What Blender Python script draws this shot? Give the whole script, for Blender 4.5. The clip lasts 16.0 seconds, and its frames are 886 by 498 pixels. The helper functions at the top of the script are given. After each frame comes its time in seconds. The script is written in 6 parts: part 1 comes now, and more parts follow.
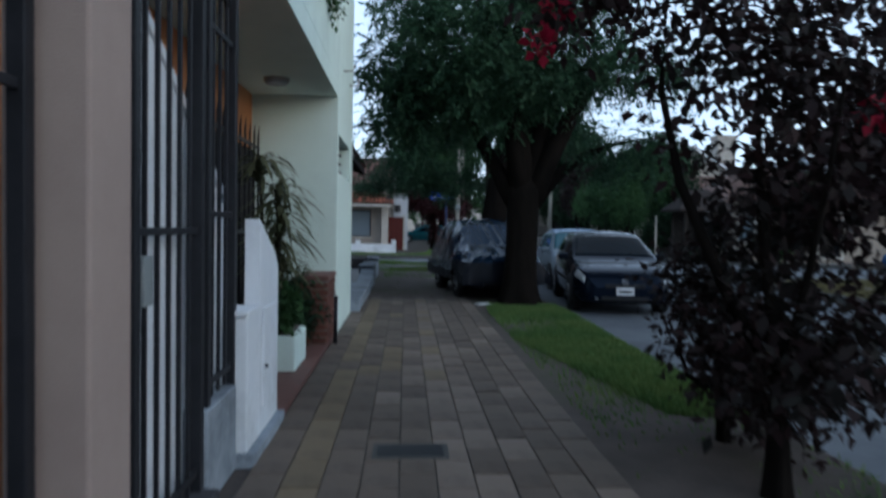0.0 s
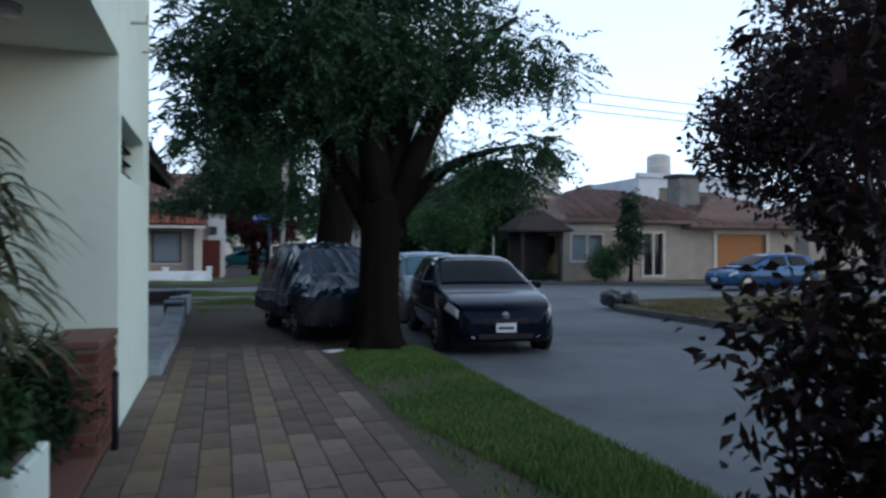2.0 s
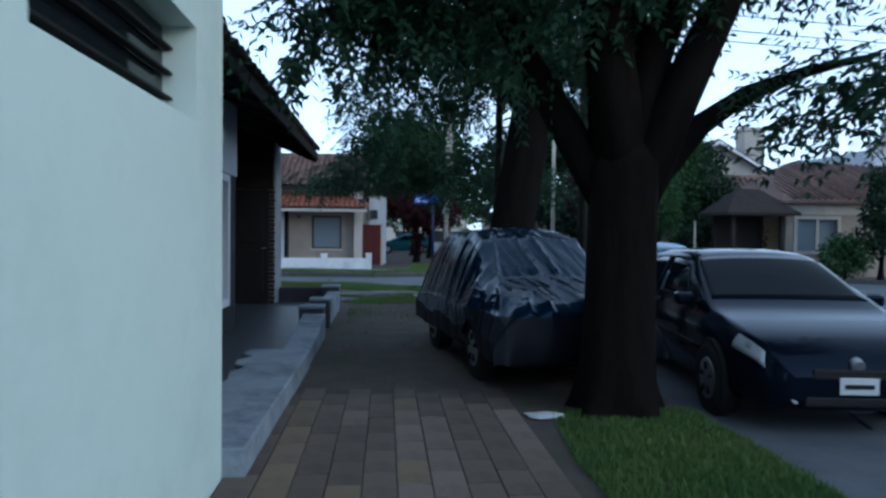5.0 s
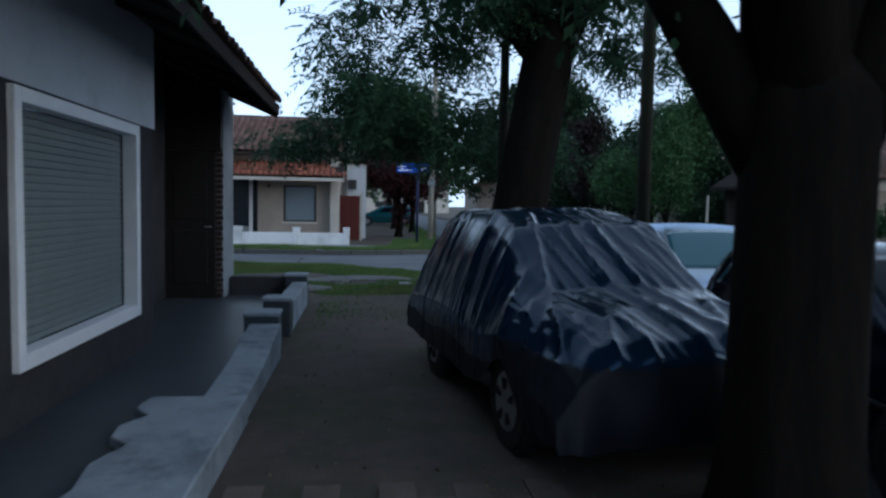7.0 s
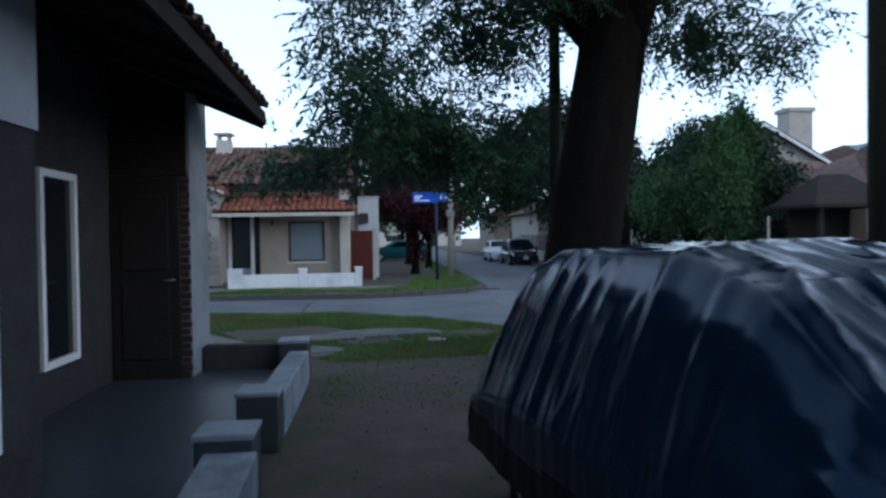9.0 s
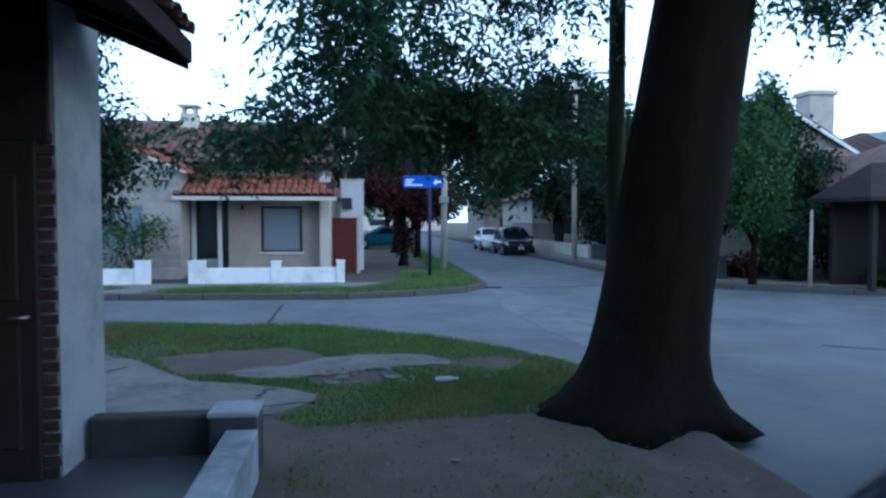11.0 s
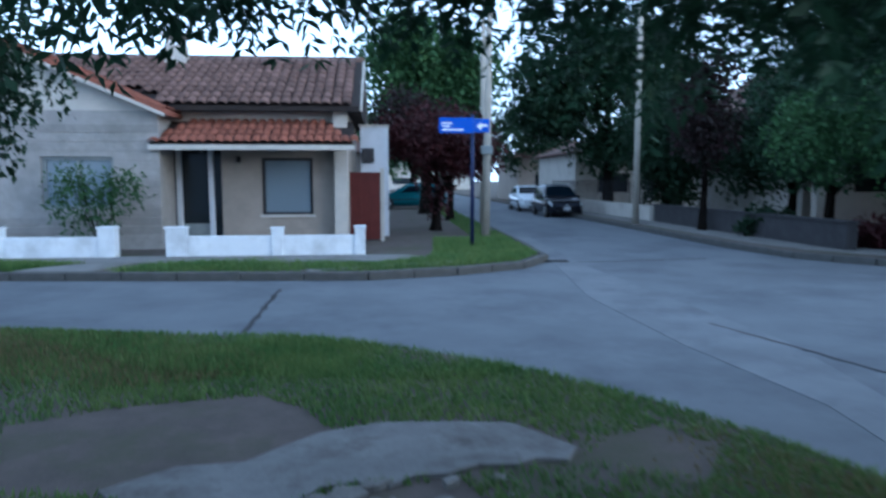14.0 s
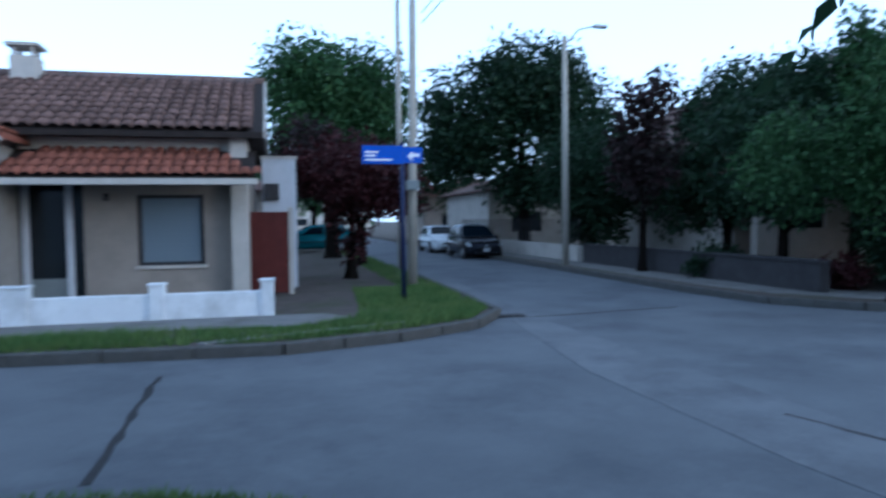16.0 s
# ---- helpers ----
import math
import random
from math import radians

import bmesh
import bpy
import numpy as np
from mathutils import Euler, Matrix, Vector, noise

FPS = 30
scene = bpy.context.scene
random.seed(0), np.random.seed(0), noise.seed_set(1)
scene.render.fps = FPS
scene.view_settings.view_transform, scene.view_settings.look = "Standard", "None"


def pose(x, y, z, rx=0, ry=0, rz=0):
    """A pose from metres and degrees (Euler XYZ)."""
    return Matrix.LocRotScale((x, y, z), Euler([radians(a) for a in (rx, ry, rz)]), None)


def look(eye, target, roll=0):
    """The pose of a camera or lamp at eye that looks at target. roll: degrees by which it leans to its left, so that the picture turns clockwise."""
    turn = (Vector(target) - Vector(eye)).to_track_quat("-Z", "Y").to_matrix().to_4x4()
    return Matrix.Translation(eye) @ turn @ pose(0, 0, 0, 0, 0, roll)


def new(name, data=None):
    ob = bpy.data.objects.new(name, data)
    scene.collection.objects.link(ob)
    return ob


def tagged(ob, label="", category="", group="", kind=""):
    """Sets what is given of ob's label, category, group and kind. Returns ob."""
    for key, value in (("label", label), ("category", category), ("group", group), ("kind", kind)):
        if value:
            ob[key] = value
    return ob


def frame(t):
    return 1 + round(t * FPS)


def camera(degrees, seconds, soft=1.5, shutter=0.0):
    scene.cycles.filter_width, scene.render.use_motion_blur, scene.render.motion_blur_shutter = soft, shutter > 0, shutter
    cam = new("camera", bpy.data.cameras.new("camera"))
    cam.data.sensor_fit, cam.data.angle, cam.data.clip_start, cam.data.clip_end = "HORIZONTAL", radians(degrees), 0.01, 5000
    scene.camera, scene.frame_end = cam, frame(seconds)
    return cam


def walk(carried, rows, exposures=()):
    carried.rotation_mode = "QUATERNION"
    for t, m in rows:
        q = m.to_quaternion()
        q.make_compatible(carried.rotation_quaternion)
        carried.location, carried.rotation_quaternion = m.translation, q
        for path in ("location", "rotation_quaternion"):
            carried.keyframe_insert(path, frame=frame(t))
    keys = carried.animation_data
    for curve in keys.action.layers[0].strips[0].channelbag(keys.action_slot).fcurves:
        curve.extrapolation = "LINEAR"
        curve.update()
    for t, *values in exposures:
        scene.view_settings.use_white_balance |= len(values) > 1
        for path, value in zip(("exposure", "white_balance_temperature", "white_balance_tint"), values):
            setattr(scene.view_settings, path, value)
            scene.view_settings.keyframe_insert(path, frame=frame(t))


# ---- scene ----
cam = camera(66.0, 16.0, soft=2.6, shutter=0.5)
PATH = [
    (0, (1.549, 0.437, 1.300), (1.660, 2.433, 1.236), 1.0),
    (0.5, (1.537, 1.100, 1.313), (1.617, 3.097, 1.396), 0.1),
    (1, (1.527, 1.809, 1.326), (1.729, 3.799, 1.370), -0.2),
    (1.5, (1.471, 2.408, 1.324), (1.861, 4.370, 1.294), 0.3),
    (2, (1.470, 2.922, 1.344), (2.089, 4.824, 1.348), 0.2),
    (2.5, (1.510, 3.484, 1.342), (2.173, 5.371, 1.391), -0.0),
    (3, (1.538, 4.152, 1.314), (2.126, 6.062, 1.384), -0.1),
    (3.5, (1.600, 4.761, 1.329), (1.855, 6.744, 1.373), 0.1),
    (4, (1.610, 5.402, 1.397), (1.976, 7.366, 1.502), 0.0),
    (4.5, (1.673, 6.099, 1.393), (1.849, 8.090, 1.440), 0.1),
    (4.7, (1.664, 6.393, 1.392), (1.828, 8.387, 1.394), 0.5),
    (7, (1.647, 9.425, 1.481), (1.875, 11.408, 1.353), 1.1),
    (7.5, (1.640, 10.119, 1.487), (1.813, 12.111, 1.446), -0.3),
    (8, (1.613, 10.705, 1.500), (1.812, 12.691, 1.368), 0.3),
    (8.5, (1.570, 11.357, 1.499), (1.797, 13.344, 1.528), -0.8),
    (8.7, (1.557, 11.671, 1.497), (1.753, 13.662, 1.486), -0.9),
    (11, (1.479, 14.906, 1.693), (1.725, 16.889, 1.611), -0.0),
    (11.5, (1.447, 15.585, 1.575), (1.942, 17.519, 1.457), -0.6),
    (12, (1.494, 16.323, 1.615), (1.817, 18.291, 1.464), 0.0),
    (12.5, (1.445, 17.038, 1.606), (1.790, 19.003, 1.471), 0.0),
    (13, (1.502, 17.724, 1.589), (1.819, 19.687, 1.377), 0.2),
    (13.5, (1.510, 18.460, 1.595), (1.807, 20.417, 1.312), -0.2),
    (14, (1.449, 19.170, 1.590), (1.628, 21.152, 1.389), -0.1),
    (14.5, (1.370, 20.005, 1.597), (1.399, 22.002, 1.483), -0.8),
    (15, (1.291, 20.708, 1.608), (1.210, 22.664, 1.202), -0.9),
    (15.5, (1.235, 21.387, 1.598), (1.368, 23.371, 1.385), -1.2),
    (16, (1.107, 21.995, 1.583), (1.589, 23.935, 1.497), -0.7),
]
walk(cam, [(t, look(eye, target, roll)) for t, eye, target, roll in PATH], [(0, -0.55, 5600, 7), (1.5, -0.4, 5800, 9), (3, -0.45, 5800, 8), (4.5, -0.36, 5150, 5), (7, -0.6, 5500, 7), (8.5, -0.48, 5600, 8), (11, 0.16, 4850, 5), (12.2, 0.24, 4750, 4), (13.3, 0.24, 4750, 4), (14.5, 0.2, 4900, 7), (15.0, -0.12, 4750, 6), (15.5, 0.0, 4850, 7), (16, -0.19, 4830, 8)])
# ---- light ----
world = bpy.data.worlds.new("dusk_sky")
scene.world = world
world.use_nodes = True
wn = world.node_tree
sky = wn.nodes.new("ShaderNodeTexSky")
sky.sky_type = "NISHITA"
sky.sun_disc = False
sky.sun_elevation = radians(14.0)
sky.sun_rotation = radians(125)
sky.dust_density = 3.0
sky.ozone_density = 2.0
haze = wn.nodes.new("ShaderNodeMix")
haze.data_type = "RGBA"
haze.inputs["Factor"].default_value = 0.6
haze.inputs["B"].default_value = (8.7, 9.9, 11.2, 1)
wn.links.new(sky.outputs[0], haze.inputs["A"])
# dusk haze, paler towards the horizon
up = wn.nodes.new("ShaderNodeTexCoord")
split = wn.nodes.new("ShaderNodeSeparateXYZ")
wn.links.new(up.outputs["Generated"], split.inputs[0])
fall = wn.nodes.new("ShaderNodeMapRange")
fall.inputs["From Max"].default_value = 0.75
fall.inputs["To Min"].default_value = 1.5
fall.inputs["To Max"].default_value = 0.78
wn.links.new(split.outputs["Z"], fall.inputs["Value"])
glow = wn.nodes.new("ShaderNodeVectorMath")
glow.operation = "SCALE"
wn.links.new(haze.outputs["Result"], glow.inputs[0])
wn.links.new(fall.outputs[0], glow.inputs["Scale"])
wn.links.new(glow.outputs[0], wn.nodes["Background"].inputs[0])
wn.nodes["Background"].inputs[1].default_value = 0.19
sun_data = bpy.data.lights.new("sun", "SUN")
sun_data.energy = 0.34
sun_data.angle = radians(25)
sun_data.color = (0.95, 0.97, 1.0)
sun_ob = new("sun", sun_data)
sun_ob.matrix_world = look((0, 0, 50), (-70, 49, 0))


# ---- materials ----
def material(name, a, b, scale=6.0, rough=0.8, metal=0.0, bump=0.3, fine=60.0, stain=None, stain_scale=0.7, per_piece=0.0, spec=0.22, stretch=(1, 1, 1), per_island=False):
    """Two colours mixed by a coarse and a fine noise, with relief, and stains of a third colour."""
    m = bpy.data.materials.new(name)
    m.use_nodes = True
    nt = m.node_tree
    n, ln = nt.nodes, nt.links.new
    bsdf = n["Principled BSDF"]
    co = n.new("ShaderNodeTexCoord")
    mp = n.new("ShaderNodeMapping")
    mp.inputs["Scale"].default_value = stretch
    ln(co.outputs["Object"], mp.inputs[0])
    coarse = n.new("ShaderNodeTexNoise")
    coarse.inputs["Scale"].default_value = scale
    coarse.inputs["Detail"].default_value = 6
    coarse.inputs["Roughness"].default_value = 0.65
    grain = n.new("ShaderNodeTexNoise")
    grain.inputs["Scale"].default_value = fine
    grain.inputs["Detail"].default_value = 3
    ln(mp.outputs[0], coarse.inputs["Vector"])
    ln(mp.outputs[0], grain.inputs["Vector"])
    both = n.new("ShaderNodeMath")
    both.operation = "MULTIPLY_ADD"
    both.inputs[1].default_value = 0.35
    ln(grain.outputs[0], both.inputs[0])
    ln(coarse.outputs[0], both.inputs[2])
    ramp = n.new("ShaderNodeMapRange")
    ramp.inputs["From Min"].default_value = 0.42
    ramp.inputs["From Max"].default_value = 0.92
    ln(both.outputs[0], ramp.inputs["Value"])
    mix = n.new("ShaderNodeMix")
    mix.data_type = "RGBA"
    mix.inputs["A"].default_value = (*a, 1)
    mix.inputs["B"].default_value = (*b, 1)
    ln(ramp.outputs[0], mix.inputs["Factor"])
    colour = mix.outputs["Result"]
    if stain:
        blot = n.new("ShaderNodeTexNoise")
        blot.inputs["Scale"].default_value = stain_scale
        blot.inputs["Detail"].default_value = 8
        blot.inputs["Roughness"].default_value = 0.7
        ln(co.outputs["Object"], blot.inputs["Vector"])
        edge = n.new("ShaderNodeMapRange")
        edge.inputs["From Min"].default_value = 0.48
        edge.inputs["From Max"].default_value = 0.68
        ln(blot.outputs[0], edge.inputs["Value"])
        mix2 = n.new("ShaderNodeMix")
        mix2.data_type = "RGBA"
        ln(edge.outputs[0], mix2.inputs["Factor"])
        ln(colour, mix2.inputs["A"])
        mix2.inputs["B"].default_value = (*stain, 1)
        colour = mix2.outputs["Result"]
    if per_piece:
        if per_island:
            src = n.new("ShaderNodeNewGeometry").outputs["Random Per Island"]
        else:
            src = n.new("ShaderNodeObjectInfo").outputs["Random"]
        rng = n.new("ShaderNodeMapRange")
        rng.inputs["To Min"].default_value = 1 - per_piece
        rng.inputs["To Max"].default_value = 1 + per_piece
        ln(src, rng.inputs["Value"])
        hsv = n.new("ShaderNodeHueSaturation")
        ln(rng.outputs[0], hsv.inputs["Value"])
        ln(colour, hsv.inputs["Color"])
        colour = hsv.outputs[0]
    ln(colour, bsdf.inputs["Base Color"])
    bsdf.inputs["Metallic"].default_value = metal
    bsdf.inputs["Specular IOR Level"].default_value = spec
    rr = n.new("ShaderNodeMapRange")
    rr.inputs["To Min"].default_value = max(0.02, rough - 0.08)
    rr.inputs["To Max"].default_value = min(1.0, rough + 0.08)
    ln(coarse.outputs[0], rr.inputs["Value"])
    ln(rr.outputs[0], bsdf.inputs["Roughness"])
    if bump:
        bp = n.new("ShaderNodeBump")
        bp.inputs["Strength"].default_value = bump
        bp.inputs["Distance"].default_value = 0.01
        ln(both.outputs[0], bp.inputs["Height"])
        ln(bp.outputs[0], bsdf.inputs["Normal"])
    return m


def glass_dark(name, colour, rough=0.06):
    m = bpy.data.materials.new(name)
    m.use_nodes = True
    b = m.node_tree.nodes["Principled BSDF"]
    b.inputs["Base Color"].default_value = (*colour, 1)
    b.inputs["Roughness"].default_value = rough
    b.inputs["Specular IOR Level"].default_value = 0.35
    return m


M_ASPHALT = material("weathered_concrete_road", (0.085, 0.095, 0.11), (0.135, 0.148, 0.165), 0.8, 0.85, bump=0.25, fine=90, stain=(0.066, 0.074, 0.09), stain_scale=0.35)
M_DIRT = material("packed_earth", (0.052, 0.044, 0.040), (0.100, 0.084, 0.076), 2.5, 0.95, bump=0.6, fine=45, stain=(0.05, 0.055, 0.03), stain_scale=0.8)
M_SLAB = material("worn_concrete", (0.12, 0.12, 0.118), (0.19, 0.19, 0.187), 3.0, 0.9, bump=0.4, fine=80, stain=(0.10, 0.095, 0.085), stain_scale=1.3)
# kerb concrete, its colour lowered for the shade under overhanging grass
M_KERB = material("kerb_concrete", (0.05, 0.052, 0.052), (0.095, 0.096, 0.094), 5.0, 0.9, bump=0.5, fine=70, stain=(0.07, 0.07, 0.065))
M_SLABOLD = material("old_broken_concrete", (0.10, 0.10, 0.102), (0.175, 0.175, 0.176), 2.6, 0.92, bump=0.6, fine=60, stain=(0.06, 0.055, 0.05), stain_scale=1.7)
M_BED = material("tile_bed", (0.06, 0.055, 0.05), (0.10, 0.09, 0.08), 8, 0.95)
M_TILE_BROWN = material("brown_pavement_tile", (0.100, 0.080, 0.066), (0.142, 0.113, 0.093), 5, 0.75, bump=0.25, fine=120, per_piece=0.13, stain=(0.075, 0.062, 0.053), stain_scale=3.0)
M_TILE_YELLOW = material("ochre_pavement_tile", (0.145, 0.113, 0.076), (0.19, 0.15, 0.10), 5, 0.75, bump=0.25, fine=120, per_piece=0.12, stain=(0.115, 0.092, 0.066), stain_scale=3.0)
M_TILE_PINK = material("pale_pink_pavement_tile", (0.145, 0.116, 0.097), (0.2, 0.163, 0.136), 5, 0.75, bump=0.25, fine=120, per_piece=0.13, stain=(0.11, 0.09, 0.076), stain_scale=3.0)
M_PAVING = material("dark_pavement_tiles", (0.085, 0.07, 0.062), (0.135, 0.112, 0.10), 5, 0.85, bump=0.3, fine=80, per_piece=0.25, per_island=True, stain=(0.055, 0.05, 0.045))
M_WHITE = material("white_wall_paint", (0.615, 0.73, 0.675), (0.70, 0.81, 0.755), 1.2, 0.85, bump=0.15, fine=150, stain=(0.54, 0.645, 0.60), stain_scale=0.6)
M_WHITE2 = material("chalk_white_paint", (0.57, 0.61, 0.66), (0.69, 0.725, 0.765), 2.0, 0.8, bump=0.15, fine=120, stain=(0.46, 0.49, 0.52), stain_scale=1.5)
M_PINK = material("pinkish_render", (0.26, 0.205, 0.185), (0.33, 0.265, 0.24), 2.0, 0.9, bump=0.25, fine=140)
M_ORANGE = material("orange_render", (0.42, 0.17, 0.07), (0.52, 0.23, 0.10), 3.0, 0.85, bump=0.2)
M_BRICK = material("dark_red_brick", (0.088, 0.038, 0.029), (0.135, 0.058, 0.043), 6.0, 0.9, bump=0.4, per_piece=0.3)
M_MORTAR = material("grey_mortar", (0.11, 0.095, 0.085), (0.16, 0.145, 0.13), 10, 0.95)
M_REDFLOOR = material("red_floor_tile", (0.12, 0.062, 0.053), (0.175, 0.09, 0.076), 4.0, 0.6, bump=0.2)
M_IRON = material("black_painted_iron", (0.010, 0.011, 0.014), (0.02, 0.021, 0.026), 12, 0.45, bump=0.15, spec=0.2)
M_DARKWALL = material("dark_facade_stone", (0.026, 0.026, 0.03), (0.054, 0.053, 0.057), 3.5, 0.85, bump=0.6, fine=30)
M_GREYPAINT = material("pale_grey_blue_paint", (0.42, 0.45, 0.50), (0.52, 0.55, 0.60), 1.6, 0.85, bump=0.15, stain=(0.36, 0.38, 0.42))
M_ENDWALL = material("weathered_grey_render", (0.22, 0.245, 0.28), (0.30, 0.33, 0.37), 1.6, 0.9, bump=0.2, stain=(0.18, 0.2, 0.225), stain_scale=1.4)
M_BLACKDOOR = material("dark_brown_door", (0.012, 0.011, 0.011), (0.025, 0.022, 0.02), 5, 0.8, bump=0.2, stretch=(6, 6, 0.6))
M_FRAMEWHITE = material("white_window_frame", (0.72, 0.75, 0.80), (0.82, 0.84, 0.88), 5, 0.5, bump=0.05)
M_SHUTTER = material("grey_roller_shutter", (0.16, 0.185, 0.195), (0.21, 0.235, 0.245), 3, 0.55, bump=0.1)
M_PATIO = material("patio_tile_grey_and_pier_shade", (0.034, 0.040, 0.050), (0.066, 0.076, 0.09), 3, 0.42, bump=0.2, stain=(0.05, 0.052, 0.058))
M_CURBPAINT = material("pale_blue_cement", (0.21, 0.245, 0.285), (0.32, 0.36, 0.41), 3, 0.85, bump=0.4, stain=(0.13, 0.15, 0.175), stain_scale=1.8)
M_ROOF = material("old_terracotta_tile", (0.095, 0.06, 0.052), (0.165, 0.105, 0.09), 3.0, 0.9, bump=0.4, per_piece=0.25, stain=(0.07, 0.056, 0.05), stain_scale=0.9)
M_ROOFRED = material("red_terracotta_tile", (0.155, 0.058, 0.040), (0.225, 0.086, 0.056), 3.0, 0.85, bump=0.4, per_piece=0.2, stain=(0.12, 0.055, 0.04), stain_scale=1.2)
# near-black base colour for roof undersides, eaves and the sheet above the door
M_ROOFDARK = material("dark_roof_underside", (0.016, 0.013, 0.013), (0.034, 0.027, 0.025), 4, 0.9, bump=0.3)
M_HOUSE = material("beige_house_render", (0.22, 0.195, 0.172), (0.30, 0.262, 0.23), 1.5, 0.9, bump=0.25, stain=(0.21, 0.185, 0.16), stain_scale=0.8)
M_HOUSEBRICK = material("whitewashed_brick", (0.21, 0.205, 0.2), (0.30, 0.29, 0.285), 4, 0.9, bump=0.5, per_piece=0.12, stain=(0.19, 0.185, 0.18))
M_CREAM = material("cream_render", (0.38, 0.365, 0.335), (0.47, 0.445, 0.41), 2, 0.9, bump=0.2, stain=(0.33, 0.31, 0.28))
M_GLASSBLUE = glass_dark("curtained_window_glass", (0.16, 0.20, 0.24), 0.12)
M_GLASSDARK = glass_dark("dark_window_glass", (0.012, 0.016, 0.02))
M_WINDSHIELD = glass_dark("tinted_car_glass", (0.004, 0.008, 0.013), 0.04)
M_WINDSHIELD.node_tree.nodes["Principled BSDF"].inputs["Specular IOR Level"].default_value = 0.05
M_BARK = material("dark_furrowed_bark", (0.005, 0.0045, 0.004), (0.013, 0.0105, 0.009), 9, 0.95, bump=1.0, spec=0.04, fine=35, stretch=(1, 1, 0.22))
M_WOODPOLE = material("weathered_pole_wood", (0.022, 0.024, 0.018), (0.05, 0.051, 0.038), 8, 0.9, bump=0.5, stretch=(1, 1, 0.12))
M_CONCPOLE = material("concrete_pole", (0.30, 0.28, 0.24), (0.40, 0.375, 0.33), 3, 0.9, bump=0.2)
M_RUBBER = material("tyre_rubber", (0.012, 0.012, 0.013), (0.025, 0.025, 0.026), 20, 0.85, bump=0.2)
M_ALLOY = material("alloy_wheel", (0.30, 0.31, 0.33), (0.42, 0.43, 0.45), 15, 0.4, metal=0.8, bump=0.05)
M_TRIMBLACK = material("black_plastic_trim", (0.01, 0.01, 0.011), (0.018, 0.018, 0.02), 15, 0.6, bump=0.1)
M_LAMP = glass_dark("clear_lamp_glass", (0.42, 0.45, 0.48), 0.1)
M_PLATE = material("pale_number_plate", (0.55, 0.57, 0.60), (0.65, 0.67, 0.70), 20, 0.5, bump=0.0)
M_SIGNBLUE = material("blue_enamel_sign", (0.015, 0.07, 0.42), (0.02, 0.09, 0.50), 4, 0.4, bump=0.02)
M_SIGNPOLE = material("navy_painted_steel", (0.008, 0.014, 0.05), (0.014, 0.022, 0.075), 8, 0.45, bump=0.05)
M_SIGNWHITE = material("white_sign_paint", (0.75, 0.76, 0.80), (0.80, 0.82, 0.85), 8, 0.5, bump=0.0)
M_REDGATE = material("dark_red_sheet_gate", (0.065, 0.014, 0.012), (0.10, 0.022, 0.018), 4, 0.6, bump=0.15)
M_WOODGARAGE = material("varnished_garage_wood", (0.20, 0.075, 0.022), (0.28, 0.11, 0.035), 4, 0.5, bump=0.15, stretch=(1, 1, 8))
M_BAG = material("pale_plastic_bag", (0.45, 0.47, 0.50), (0.60, 0.62, 0.64), 12, 0.35, bump=0.5)
M_BAGDARK = material("dark_rubbish_bag", (0.03, 0.032, 0.04), (0.06, 0.063, 0.072), 8, 0.35, bump=0.6)
M_STONE = material("rubble_stone", (0.09, 0.088, 0.084), (0.185, 0.18, 0.172), 9, 0.95, bump=0.7)
M_CABLE = material("black_cable", (0.01, 0.01, 0.01), (0.02, 0.02, 0.02), 10, 0.7, bump=0)


def car_paint(name, colour, metal=0.3, rough=0.1):
    m = material(name, colour, tuple(min(1, c * 1.25 + 0.002) for c in colour), 30, rough, metal, bump=0.0, fine=300, spec=0.16)
    b = m.node_tree.nodes["Principled BSDF"]
    b.inputs["Specular Tint"].default_value = (0.55, 0.72, 1.0, 1)
    return m


def tarp_material():
    m = material("blue_black_plastic_sheet", (0.004, 0.0115, 0.027), (0.0065, 0.018, 0.040), 5, 0.13, bump=0.06, fine=14, spec=0.30)
    m.node_tree.nodes["Principled BSDF"].inputs["Specular Tint"].default_value = (0.30, 0.52, 0.85, 1)
    return m


# darker copy of the brick colour for the patio corner
M_EDGEBRICK = material("dark_edging_brick", (0.035, 0.024, 0.022), (0.062, 0.040, 0.036), 6.0, 0.9, bump=0.4, per_piece=0.3)
# near-black plastic for the low faces of the car sheet
M_LOWSHEET = material("black_lower_sheet", (0.003, 0.004, 0.008), (0.007, 0.009, 0.015), 5, 0.42, bump=0.2, fine=25, spec=0.12)


